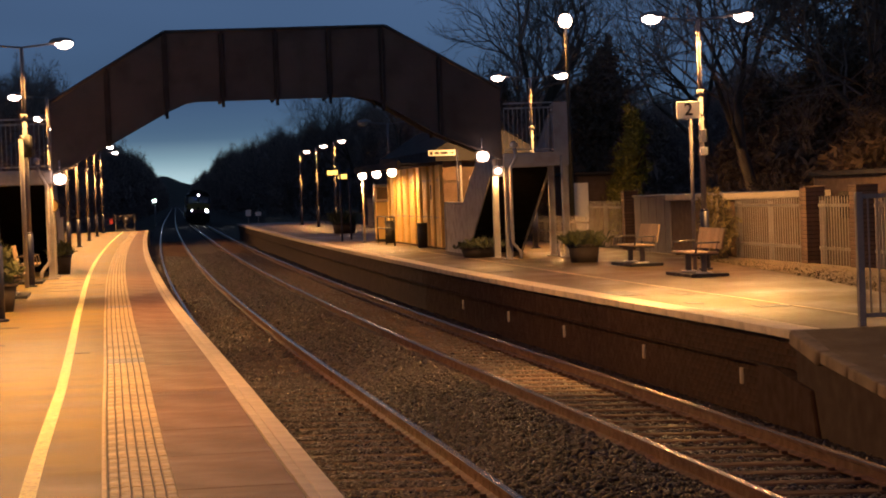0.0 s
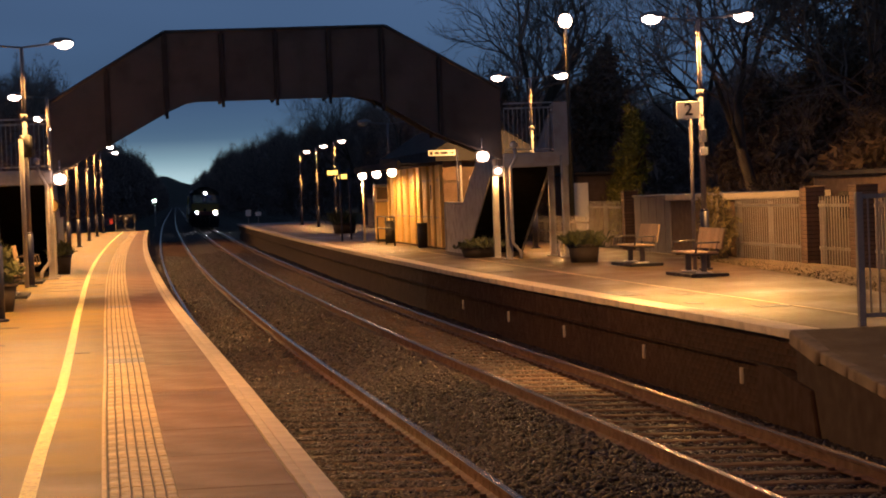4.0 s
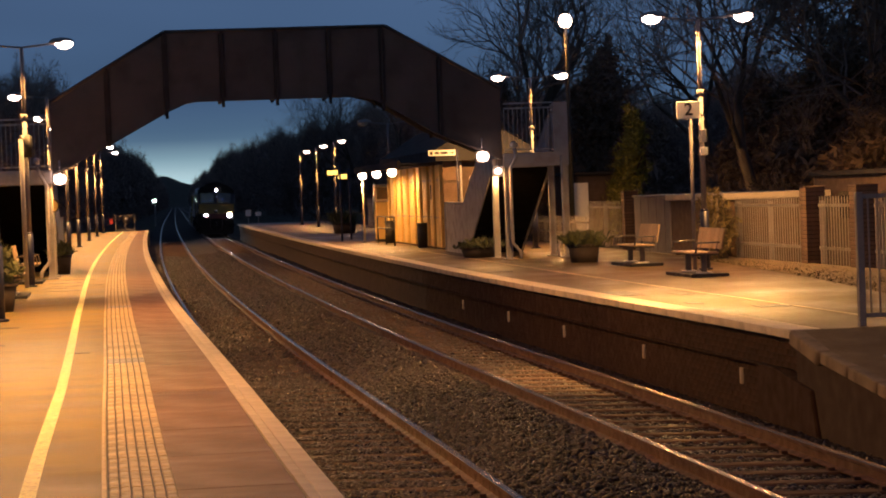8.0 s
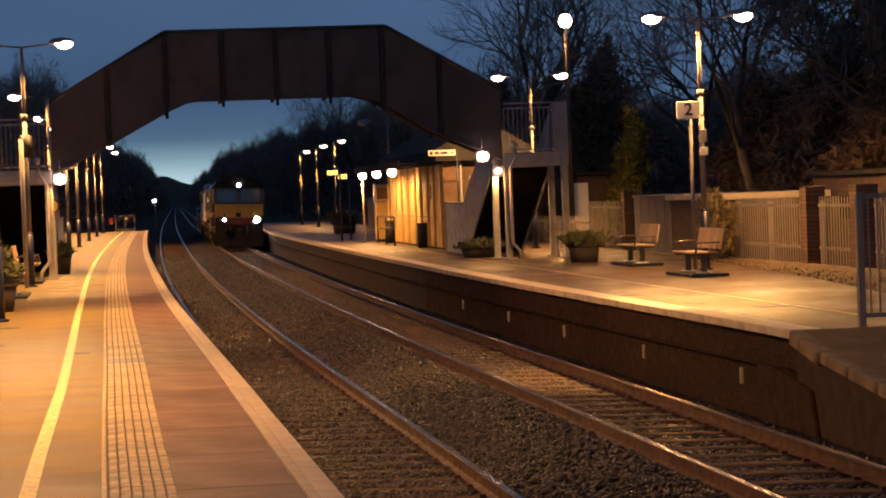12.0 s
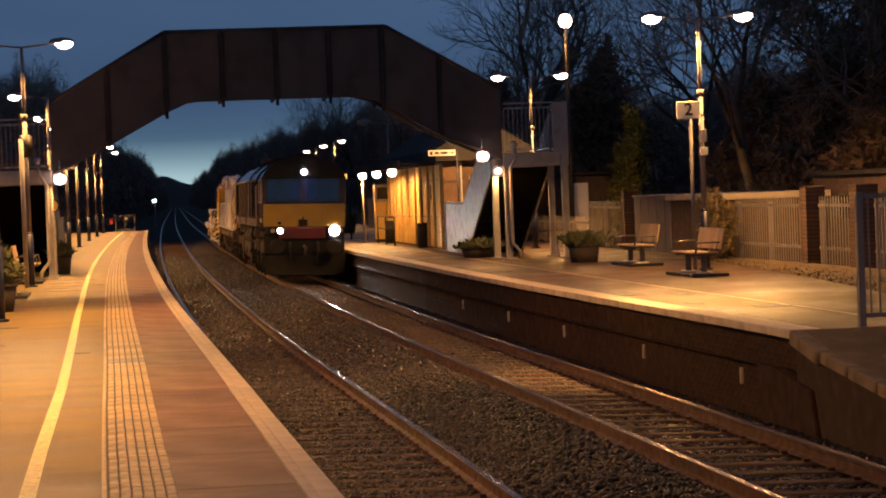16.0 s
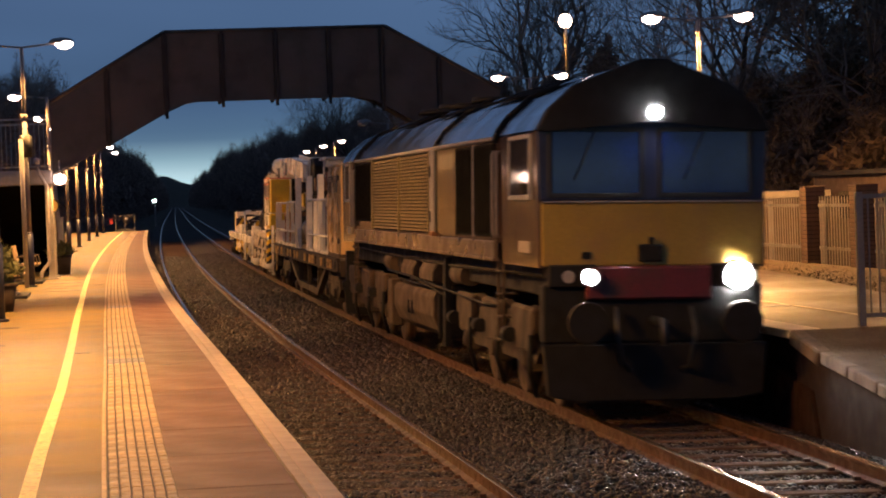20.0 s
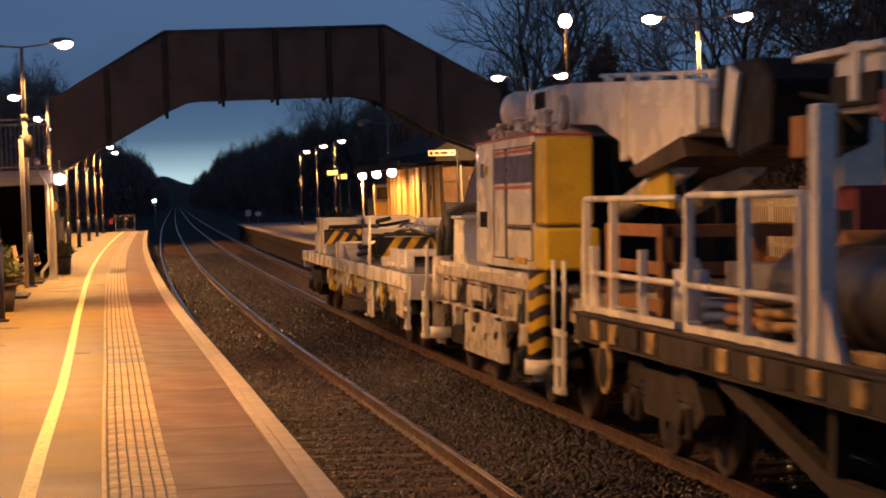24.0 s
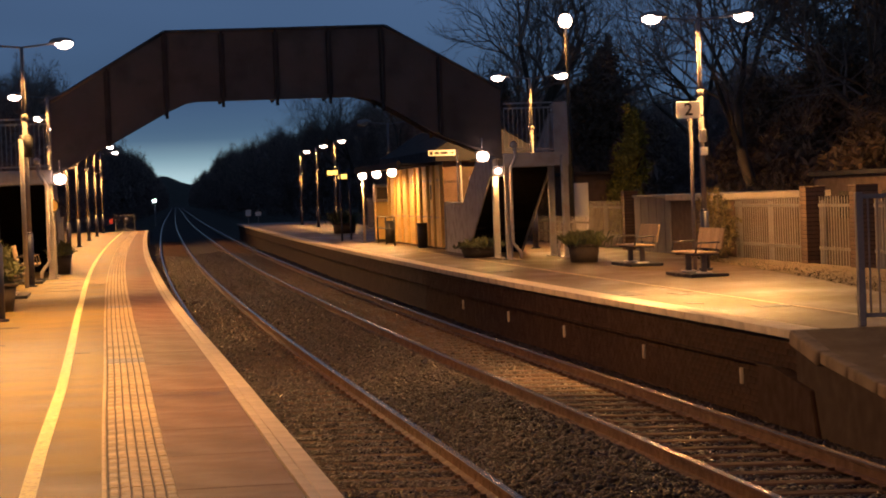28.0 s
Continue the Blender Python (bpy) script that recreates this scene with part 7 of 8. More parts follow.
    for shape, faces, n, sa, sb, big in ((ico, icf, 66000, 3.0, 27.0, 1.0), (octa, ocf, 60000, 26.0, 110.0, 1.75)):
        s = sa + (sb - sa) * rng.random(n) ** 1.25
        o = -4.78 + 6.55 * rng.random(n)
        z = np.interp(o, [-5.1, -4.78, -4.2, -4.05, -2.65, -2.45, -2.0, -1.6, -0.98, -0.80, 0.66, 0.84, 1.2, 1.75], [-0.33, -0.20, -0.15, -0.20, -0.265, -0.225, -0.205, -0.15, -0.11, -0.17, -0.235, -0.18, -0.20, -0.36]) + 0.004
        size = (0.017 + 0.019 * rng.random(n)) * big * (1 + s * 0.004)
        for tc, s0 in ((0.0, 6.0), (T1, 3.0)):          # sleeper tops stay almost clear between the rails
            on = (np.abs(o - tc) < 0.68) & (np.abs((s - s0 + 0.3675) % 0.735 - 0.3675) < 0.125)
            z = np.where(on & (rng.random(n) > 0.04), -9, z)
            for side in (-0.7525, 0.7525):
                z = np.where(np.abs(o - tc - side) < 0.075, -9, z)
        heap = np.where((np.abs(o) < 0.7) | (np.abs(o - T1) < 0.7), 0.010, 0.035)
        z = z + heap * rng.random(n)
        keep = z > -1
        s, o, z, size = s[keep], o[keep], z[keep], size[keep]
        n, k = len(s), len(shape)
        P = trk_np(s, o, z)
        ang = rng.random(n) * 6.283
        ca, si = np.cos(ang), np.sin(ang)
        q = rng.uniform(0.55, 1.25, (n, k, 1)) * np.stack([size * rng.uniform(0.8, 1.5, n), size, size * rng.uniform(0.55, 0.95, n)], -1)[:, None, :]
        L = shape[None] * q
        VV.append((np.stack([L[..., 0] * ca[:, None] - L[..., 1] * si[:, None], L[..., 0] * si[:, None] + L[..., 1] * ca[:, None], L[..., 2]], -1) + P[:, None, :]).reshape(-1, 3))
        FF.append((faces[None] + (np.arange(n) * k)[:, None, None]).reshape(-1, 3) + base)
        base += n * k
    V, F = np.concatenate(VV), np.concatenate(FF)
    me = bpy.data.meshes.new("ballast_stones")
    me.vertices.add(len(V))
    me.vertices.foreach_set("co", V.astype(np.float32).ravel())
    me.loops.add(len(F) * 3)
    me.loops.foreach_set("vertex_index", F.astype(np.int32).ravel())
    me.polygons.add(len(F))
    me.polygons.foreach_set("loop_start", np.arange(0, len(F) * 3, 3, dtype=np.int32))
    me.polygons.foreach_set("loop_total", np.full(len(F), 3, dtype=np.int32))
    me.update(calc_edges=True)
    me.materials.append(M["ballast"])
    tagged(new("ballast_stones", me), "loose brown ballast stones between the sleepers", "ballast", kind="stuff")


# ---- things on platform two ----
M["bench_metal"] = mat("bench_steel", (0.12, 0.11, 0.11), rough=0.5, metal=0.6, scale=6, fine=40)
M["pale_fence"] = mat("pale_galvanised_fence", (0.275, 0.25, 0.232), (0.20, 0.18, 0.163), rough=0.5, scale=5, fine=40, rand=0.12, stain=(0.2, 0.14, 0.09), stain_scale=4, stain_amt=0.25)
M["pier_brick"] = mat("brown_pier_brick", (0.13, 0.08, 0.052), (0.085, 0.055, 0.038), rough=0.85, scale=5, fine=50, rand=0.2)
M["shed_grey"] = mat("grey_shed_panel", (0.20, 0.185, 0.19), (0.15, 0.14, 0.145), rough=0.6, scale=2, fine=40)
M["terracotta"] = mat("brown_plant_tub", (0.035, 0.024, 0.018), (0.025, 0.018, 0.014), rough=0.8, scale=5, fine=40)
M["shrub"] = island_vary(mat("shrub_leaves", (0.09, 0.10, 0.04), (0.06, 0.07, 0.03), rough=0.6, scale=3, fine=20, bump=0), 0.5)
M["dry_leaf"] = island_vary(mat("dry_climber_leaves", (0.17, 0.13, 0.05), (0.1, 0.09, 0.035), rough=0.7, scale=3, fine=20, bump=0), 0.5)
M["verge"] = mat("dirt_verge", (0.13, 0.09, 0.05), (0.08, 0.06, 0.035), rough=0.95, scale=3, fine=25, bump=0.8, dist=0.03)
M["rail_grey"] = mat("dull_grey_railing", (0.19, 0.18, 0.18), (0.14, 0.13, 0.13), rough=0.5, scale=4, fine=30, bump=0.1)
M["glass"] = mat("dark_window_glass", (0.03, 0.03, 0.035), rough=0.06, scale=2, fine=10, bump=0, rough_var=0.03)
M["bulb"] = glow("bulkhead_lamp_glass", (1.0, 0.62, 0.46), 14.0)
M["amber"] = glow("amber_display", (1.0, 0.55, 0.10), 2.2)
M["red_sign"] = mat("red_sign_paint", (0.45, 0.03, 0.03), rough=0.5, scale=4, fine=30, bump=0)
M["signal"] = glow("far_signal_lamp", (0.75, 1.0, 0.9), 22.0)


def bench(s, o, z, yaw, label):
    """Slatted bench that faces along -x, its length along y, on two pedestals over a slab."""
    be = thing("bench", trk_m(s, o, z, yaw), label, "bench", "platform benches")
    bx("base_slab", be, M["black"], -0.55, 0.15, -0.95, 0.95, 0.0, 0.06, 0.01, "dark base slab")
    for y in (-0.55, 0.55):
        b = B()
        box(b, -0.26, -0.16, y - 0.05, y + 0.05, 0.06, 0.40, 0.01)
        box(b, -0.45, 0.06, y - 0.03, y + 0.03, 0.38, 0.42, 0.006)
        prism(b, [(0.0, 0.38), (0.06, 0.38), (0.16, 0.86), (0.12, 0.86)], y - 0.03, y + 0.03, "y")
        pd = part("pedestal", b, M["bench_metal"], be, "steel pedestal")
        bx("foot_plate", pd, M["white"], -0.34, -0.08, y - 0.11, y + 0.11, 0.06, 0.085, 0.01, "white foot plate")
    for k in range(5):
        bx("seat_slat", be, M["wood"], -0.46 + 0.095 * k, -0.385 + 0.095 * k, -0.85, 0.85, 0.42, 0.45, 0.006)
    for k in range(6):
        b = B()
        y = -0.84 + 0.285 * k
        prism(b, [(0.035, 0.50), (0.06, 0.49), (0.135, 0.86), (0.11, 0.87)], y, y + 0.255, "y")
        part("back_slat", b, M["wood"], be, "pale wooden back slat")
    for y in (-0.86, 0.86):
        b = B()
        tube(b, [(0.02, y, 0.62), (-0.40, y, 0.62), (-0.44, y, 0.44)], 0.018, 6)
        part("armrest", b, M["bench_metal"], be)
    return be


bench(33.5, 5.05, P2_Z, 0, "slatted wooden bench on the far platform")
bench(40.2, 5.50, P2_Z, 0, "slatted wooden bench on the far platform")
bench(37.4, -7.95, P1_Z, 180, "slatted wooden bench beside a lamp post")
bench(45.6, -7.9, P1_Z, 180, "slatted wooden bench by the stair columns")


def palisade(s0, s1, o, z, h, label):
    L = s1 - s0
    fe = thing("palisade_fence", trk_m(s0, o, z), label, "fence", "palisade fences")
    for zz in (0.35, h - 0.18):
        bx("fence_rail", fe, M["pale_fence"], 0.02, 0.07, 0.0, L, zz - 0.03, zz + 0.03, 0.004)
    n = int(L / 2.4) + 1
    for k in range(n + 1):
        y = min(L, k * 2.4)
        bx("fence_post", fe, M["pale_fence"], 0.06, 0.16, y - 0.04, y + 0.04, 0.0, h - 0.1, 0.006)
    me = piece("pale", lambda b: prism(b, [(-0.024, 0.05), (-0.024, h - 0.08), (-0.012, h), (0.012, h), (0.024, h - 0.08), (0.024, 0.05)], -0.004, 0.004, "x"), M["pale_fence"])
    m = int(L / 0.165)
    for k in range(m):
        shared("pale", me, fe, pose(0.0, 0.07 + 0.165 * k, 0.0))
    return fe


palisade(36.5, 41.4, 7.8, P2_Z, 1.36, "pale steel palisade fence behind the platform")
palisade(33.5, 35.4, 7.8, P2_Z, 1.36, "pale steel palisade fence between brick piers")
palisade(20.0, 32.1, 7.8, P2_Z, 1.36, "pale steel palisade fence behind the platform")
palisade(52.8, 57.2, 7.8, P2_Z, 1.30, "pale steel palisade fence beside the shed")
palisade(57.4, 66.0, 7.8, P2_Z, 0.85, "low pale steel fence behind the stairs")
palisade(80.0, 112.0, 6.9, P2_Z, 1.6, "dull steel palisade fence at the far end of the platform")


def brick_pier(s, o, w, h, label):
    p = thing("brick_pier", trk_m(s, o, P2_Z - 0.3), label, "pier", "brick piers")
    n = int(h / 0.083)
    me = piece("pier_course", lambda b: box(b, -w / 2, w / 2, -w / 2, w / 2, 0.006, 0.078, 0.006), M["pier_brick"])
    bx("pier_core", p, M["mortar"], -w / 2 + 0.012, w / 2 - 0.012, -w / 2 + 0.012, w / 2 - 0.012, 0, n * 0.083)
    for k in range(n):
        shared("course", me, p, pose(0, 0, 0.083 * k))
    bx("pier_cap", p, M["pier_brick"], -w / 2 - 0.01, w / 2 + 0.01, -w / 2 - 0.01, w / 2 + 0.01, n * 0.083, n * 0.083 + 0.04, 0.012)


brick_pier(35.85, 7.85, 0.40, 1.90, "square brown brick gate pier")
brick_pier(32.8, 7.85, 0.42, 1.90, "square brown brick gate pier")
brick_pier(51.9, 7.85, 0.38, 1.88, "slim dark brick pier beside the shed")


def build_shed():
    sh = thing("platform_shed", trk_m(41.7, 7.75, P2_Z - 0.2), "low brown shed with a pale roof edge behind the benches", "shed")
    bx("wall", sh, M["pier_brick"], 0.0, 2.2, 0.0, 5.2, 0.0, 1.50, 0.01, "brown wall")
    bx("panel", sh, M["shed_grey"], -0.03, 0.0, 5.2, 9.0, 0.0, 1.58, 0.004, "grey panelled end")
    bx("wall", sh, M["shed_grey"], 0.002, 2.2, 5.202, 9.0, 0.0, 1.56, 0.01)
    for k in range(4):
        bx("panel_joint", sh, M["black"], -0.036, -0.03, 5.7 + k * 0.85, 5.72 + k * 0.85, 0.05, 1.55)
    bx("roof_edge", sh, M["coping"], -0.12, 2.35, -0.1, 5.25, 1.50, 1.645, 0.015, "pale roof edge")
    bx("roof_edge", sh, M["shed_grey"], -0.06, 2.35, 5.27, 9.1, 1.58, 1.645, 0.015)
    ob = thing("outbuilding", trk_m(33.5, 10.2, P2_Z - 0.3), "low dark brown outbuilding behind the fence", "outbuilding")
    bx("wall", ob, M["brown_wall"], 0.0, 3.0, 0.0, 9.5, 0.0, 2.05, 0.01, "brown brick wall")
    bx("roof_edge", ob, M["slate"], -0.1, 3.1, -0.1, 9.6, 2.05, 2.16, 0.015)
    for yy in (1.2, 4.0, 6.8):
        bx("window", ob, M["glass"], -0.02, 0.0, yy, yy + 0.9, 1.1, 1.7, 0.004)


build_shed()


def build_hut():
    hu = thing("far_hut", trk_m(66.0, 9.0, P2_Z - 0.1), "small hut with a white door lit from the platform", "hut")
    bx("wall", hu, M["brown_wall"], 0.0, 1.4, 0.0, 3.0, 0, 2.2, 0.02)
    bx("door", hu, M["white"], 0.1, 0.62, -0.03, 0.0, 0.05, 1.95, 0.01, "white panelled door")
    for za, zb in ((0.25, 0.9), (1.05, 1.8)):
        bx("door_panel", hu, M["white"], 0.18, 0.54, -0.042, -0.03, za, zb, 0.006)
    bx("roof", hu, M["slate"], -0.15, 1.55, -0.15, 3.15, 2.2, 2.3, 0.02)


build_hut()


# ---- station building with the lit wall ----
def build_station():
    z = P2_Z
    st = thing("station_building", trk_m(59.9, 4.0, z), "brown station building with a cream lit front and dark roof", "building")
    L, D, H = 14.5, 2.4, 2.62
    b = B()
    box(b, 0.0, D, 0.0, L, 0.0, H)
    part("wall", b, M["brown_wall"], st, "brown brick walls")
    b = B()
    prism(b, [(-0.25, H + 0.02), (-0.25, H + 0.35), (D / 2, H + 1.25), (D + 0.3, H + 0.35), (D + 0.3, H + 0.02)], -0.25, L + 0.3, "y")
    part("roof", b, M["slate"], st, "dark slate roof")
    b = B()
    box(b, -1.15, -0.02, 1.6, L + 0.3, H - 0.06, H + 0.02, 0.01)
    box(b, -1.2, -1.1, 1.55, L + 0.35, H - 0.12, H + 0.10, 0.01)
    part("canopy", b, M["slate"], st, "dark canopy over the front")
    # cream boarded front: pilasters, doors, windows, boards
    y = 0.15
    k = 0
    bx("front_board", st, M["cream"], -0.03, 0.0, 0.12, L - 0.2, 0.05, H - 0.08, 0.0, "cream boarded front")
    for y in (0.25, 1.9, 3.2, 5.0, 6.4, 8.4, 10.2, 12.0, 13.8):
        bx("pilaster", st, M["cream"], -0.11, -0.03, y - 0.10, y + 0.10, 0.05, H - 0.08, 0.012)
    for y in (0.75, 2.5, 4.0, 7.2, 9.2, 11.0):
        d = bx("door", st, M["cream"], -0.05, -0.03, y - 0.36, y + 0.36, 0.05, 2.05, 0.006, "cream panelled door")
        for za, zb in ((0.2, 0.95), (1.1, 1.9)):
            bx("door_panel", d, M["cream"], -0.062, -0.05, y - 0.27, y + 0.27, za, zb, 0.005)
        bx("door_frame", st, M["wood"], -0.07, -0.03, y - 0.42, y + 0.42, 2.05, 2.12, 0.006)
    b = B()
    box(b, -0.075, -0.055, 2.3, 2.6, 1.5, 1.95)
    part("notice", b, M["brown_wall"], st, "small dark notice on the wall")
    bx("dado_rail", st, M["wood"], -0.06, -0.03, 0.12, L - 0.2, 0.92, 0.98, 0.005)
    # end wall: brick pier and white-framed window
    w = bx("window_frame", st, M["white"], 0.78, 1.7, -0.06, 0.0, 0.95, 2.15, 0.01, "white window frame")
    bx("pane", w, M["glass"], 0.86, 1.22, -0.07, -0.06, 1.03, 1.62)
    bx("pane", w, M["glass"], 1.27, 1.62, -0.07, -0.06, 1.03, 1.62)
    bx("pane", w, M["glass"], 0.86, 1.62, -0.07, -0.06, 1.68, 2.07)
    bx("window_sill", st, M["white"], 0.72, 1.76, -0.12, 0.0, 0.88, 0.95, 0.01)
    for k in range(4):
        bx("quoin", st, M["pier_brick"], -0.02, 0.5, -0.03, 0.0, 0.1 + 0.65 * k, 0.68 + 0.65 * k, 0.01)
    b = B()
    cyl(b, (0.52, -0.06, 0.0), (0.52, -0.06, H), 0.035, seg=8)
    part("rain_pipe", b, M["grey_paint"], st)
    return st


build_station()
CANOPY = [(66.3, 3.2, 2.42), (70.3, 3.12, 2.42), (75.0, 3.1, 2.42)]
for s, o, h in CANOPY:
    cl = thing("canopy_lamp", trk_m(s, o, P2_Z + h), "round glowing lamp below the canopy edge", "lamp", "canopy lamps")
    b = B()
    ball(b, (0, 0, 0), 0.155, 0.155, 0.145)
    part("globe", b, M["bulb"], cl, "glowing globe")
    b = B()
    cyl(b, (0, 0, 0.14), (0, 0, 0.22), 0.07, 0.05, 10)
    part("cap", b, M["black"], cl)
    lamp_light(trk(s, o - 0.1, P2_Z + h - 0.24), 430.0, 0.1, 176.0, aim=trk(s, o + 0.25, P2_Z + 1.0))
pl = thing("lamp_pole", trk_m(75.0, 3.1, P2_Z), "short grey pole under a globe lamp", "pole")
b = B()
cyl(b, (0, 0, 0), (0, 0, 2.25), 0.05, 0.045, 10)
cyl(b, (0, 0, 0), (0, 0, 0.05), 0.11, 0.11, 10)
part("shaft", b, M["grey_paint"], pl)


def hanging_sign(s, o, z, w, h, name, label, bars):
    sg = thing(name, trk_m(s, o, z), label, "sign", "hanging signs")
    bx("board", sg, M["white"], 0, w, -0.03, 0.03, 0, h, 0.008)
    for x0, x1, z0, z1 in bars:
        bx("bar", sg, M["black"], x0 * w, x1 * w, -0.034, -0.03, z0 * h, z1 * h)
    b = B()
    cyl(b, (w + 0.04, 0, -z + P2_Z), (w + 0.04, 0, h), 0.025, 0.025, 8)
    part("post", b, M["navy"], sg)
    return sg


way = hanging_sign(58.6, 3.40, P2_Z + 2.78, 0.80, 0.17, "direction_sign", "white platform direction sign with dark lettering", [(0.05, 0.16, 0.2, 0.8), (0.22, 0.40, 0.3, 0.7), (0.44, 0.72, 0.3, 0.7)])
b = B()
prism(b, [(0.62, 0.075), (0.70, 0.075), (0.70, 0.045), (0.76, 0.085), (0.70, 0.125), (0.70, 0.095), (0.62, 0.095)], -0.036, -0.031, "y")
part("arrow", b, M["black"], way, "dark arrow")

# amber train displays on a bracket
for s, o, h, w in ((79.0, 2.35, 2.62, 0.24), (81.5, 2.95, 2.48, 0.22)):
    ds = thing("train_display", trk_m(s, o, P2_Z + h), "hanging display that glows amber", "display", "train displays")
    bx("case", ds, M["black"], -w, w, 0.0, 0.2, -0.13, 0.13, 0.02)
    bx("screen", ds, M["amber"], -w + 0.04, w - 0.04, -0.006, 0.0, -0.09, 0.09, 0, "amber screen")
    b = B()
    cyl(b, (w + 0.05, 0.1, -h), (w + 0.05, 0.1, 0.3), 0.035, seg=8)
    box(b, -0.05, w + 0.08, 0.07, 0.13, 0.13, 0.18)
    part("bracket", b, M["navy"], ds)


def build_machine():
    tm = thing("help_point", trk_m(74.6, 3.75, P2_Z), "tall help point cabinet with a dark screen", "help point")
    bx("cabinet", tm, M["cream"], -0.25, 0.25, 0.0, 0.5, 0.1, 1.45, 0.02)
    bx("hood", tm, M["grey_paint"], -0.28, 0.28, -0.05, 0.5, 1.45, 2.1, 0.03, "grey hooded top")
    bx("screen", tm, M["glass"], -0.2, 0.2, -0.06, -0.05, 1.55, 1.98)
    bx("plinth", tm, M["black"], -0.27, 0.27, -0.02, 0.52, 0.0, 0.1)


build_machine()
hr = thing("hand_rail_barrier", trk_m(67.5, 3.35, P2_Z), "black tubular hand rail in front of the building", "railing")
for z in (0.55, 0.95):
    b = B()
    cyl(b, (0, 0, z), (0, 5.2, z), 0.022, seg=8)
    part("rail", b, M["black"], hr)
for y in (0.0, 2.6, 5.2):
    b = B()
    cyl(b, (0, y, 0), (0, y, 0.97), 0.025, seg=8)
    part("post", b, M["black"], hr)


def litter_bin(s, o, z):
    lb = thing("litter_bin", trk_m(s, o, z), "round black litter bin on the platform", "bin", "litter bins")
    b = B()
    cyl(b, (0, 0, 0.0), (0, 0, 0.72), 0.15, 0.17, 16)
    part("drum", b, M["black"], lb)
    b = B()
    cyl(b, (0, 0, 0.72), (0, 0, 0.78), 0.18, 0.18, 16)
    part("rim", b, M["black"], lb)


litter_bin(63.6, 3.78, P2_Z)
litter_bin(72.5, 3.75, P2_Z)


# ---- plants ----
def planter(s, o, z, r, h, seed, n=900, spiky=False, leaf=None, label="bushy shrub in a round brown tub", tall=0.42):
    rng = np.random.default_rng(seed)
    pt = thing("planter", trk_m(s, o, z), label, "planter", "plant tubs")
    b = B()
    cyl(b, (0, 0, 0), (0, 0, tall), r * 0.85, r, 18)
    cyl(b, (0, 0, tall), (0, 0, tall + 0.05), r * 1.06, r * 1.06, 18)
    part("tub", b, M["terracotta"], pt, "brown tub")
    if spiky:
        V = []
        for k in range(n):
            a, e = rng.random() * 6.28, 0.75 + rng.random() * 0.8
            L = h * (0.6 + 0.5 * rng.random())
            d = np.array([math.cos(a) * math.cos(e), math.sin(a) * math.cos(e), math.sin(e)])
            w = np.array([-math.sin(a), math.cos(a), 0]) * 0.009
            p0 = np.array([rng.normal() * r * 0.45, rng.normal() * r * 0.45, tall])
            V += [p0 - w, p0 + w, p0 + d * L * 0.6 + w, p0 + d * L + np.array([0, 0, -0.12])]
        cloud_mesh("leaves", np.array(V), leaf or M["shrub"], pt)
    else:
        cloud_mesh("leaves", np.concatenate([twig_cloud(rng, (0, 0, tall + 0.03 + h * 0.45), (r * 1.15, r * 1.15, h * 0.5), n, 0.045), twig_cloud(rng, (0.1, 0, tall + 0.03 + h * 0.9), (r * 0.6, r * 0.6, h * 0.35), n // 3, 0.04, 1.0)]), leaf or M["shrub"], pt)
    return pt


planter(43.6, 4.86, P2_Z, 0.36, 0.50, 51, 900, True, label="tufted grassy plant in a broad dark tub", tall=0.36)
planter(50.7, 3.60, P2_Z, 0.50, 0.16, 53, 900, label="low dark tub with sparse planting by the stairs", tall=0.22)
planter(97.0, 4.3, P2_Z, 0.55, 0.85, 54, 420, True, label="spiky plant in a wide tub")
planter(31.4, -7.85, P1_Z, 0.45, 0.55, 55, 1500, label="dark planted barrel beside the bench")
planter(51.6, -7.15, P1_Z, 0.30, 0.28, 56, 500, label="small dark planted barrel")
cb = thing("climbing_shrub", trk_m(41.3, 7.5, P2_Z), "straggling dry climbing shrub against the fence", "shrub")
rng = np.random.default_rng(61)
cloud_mesh("leaves", np.concatenate([twig_cloud(rng, (-0.1, 0.0, 0.65), (0.32, 1.1, 0.7), 1600, 0.035), twig_cloud(rng, (-0.15, 0.2, 1.15), (0.26, 0.8, 0.45), 700, 0.03, 0.8)]), M["dry_leaf"], cb)
b = B()
for k in range(9):
    a = rng.random() * 6.28
    tube(b, [(0, 0.1 * k - 0.4, 0), (-0.1 + 0.1 * math.cos(a), 0.12 * k - 0.45, 0.7), (-0.1 + 0.2 * math.cos(a), 0.16 * k - 0.6, 1.35)], 0.012, 5)
part("stems", b, M["twig"], cb)

# rough grass between the asphalt and the fence
rng = np.random.default_rng(71)
ng = 7000
gs = 20 + 24 * rng.random(ng)
go0 = np.interp(gs, [20, 24, 30, 36, 44], [4.9, 5.15, 6.0, 6.6, 7.3])
go = go0 + (7.75 - go0) * rng.random(ng) ** 0.9
gp = trk_np(gs, go, P2_Z)
ga = rng.random(ng) * 6.283
gw = np.stack([np.cos(ga), np.sin(ga), 0 * ga], -1) * 0.012
gt = np.stack([rng.normal(size=ng) * 0.05, rng.normal(size=ng) * 0.05, 0.012 + 0.045 * rng.random(ng) ** 2], -1)
gv = np.stack([gp - gw, gp + gw, gp + gt + gw * 0.3, gp + gt - gw * 0.3], 1).reshape(-1, 3)
tagged(cloud_mesh("rough_grass", gv, M["grass"]), "rough dry grass and leaves below the fence", "grass", kind="stuff")
gss = np.linspace(20, 44, 40)
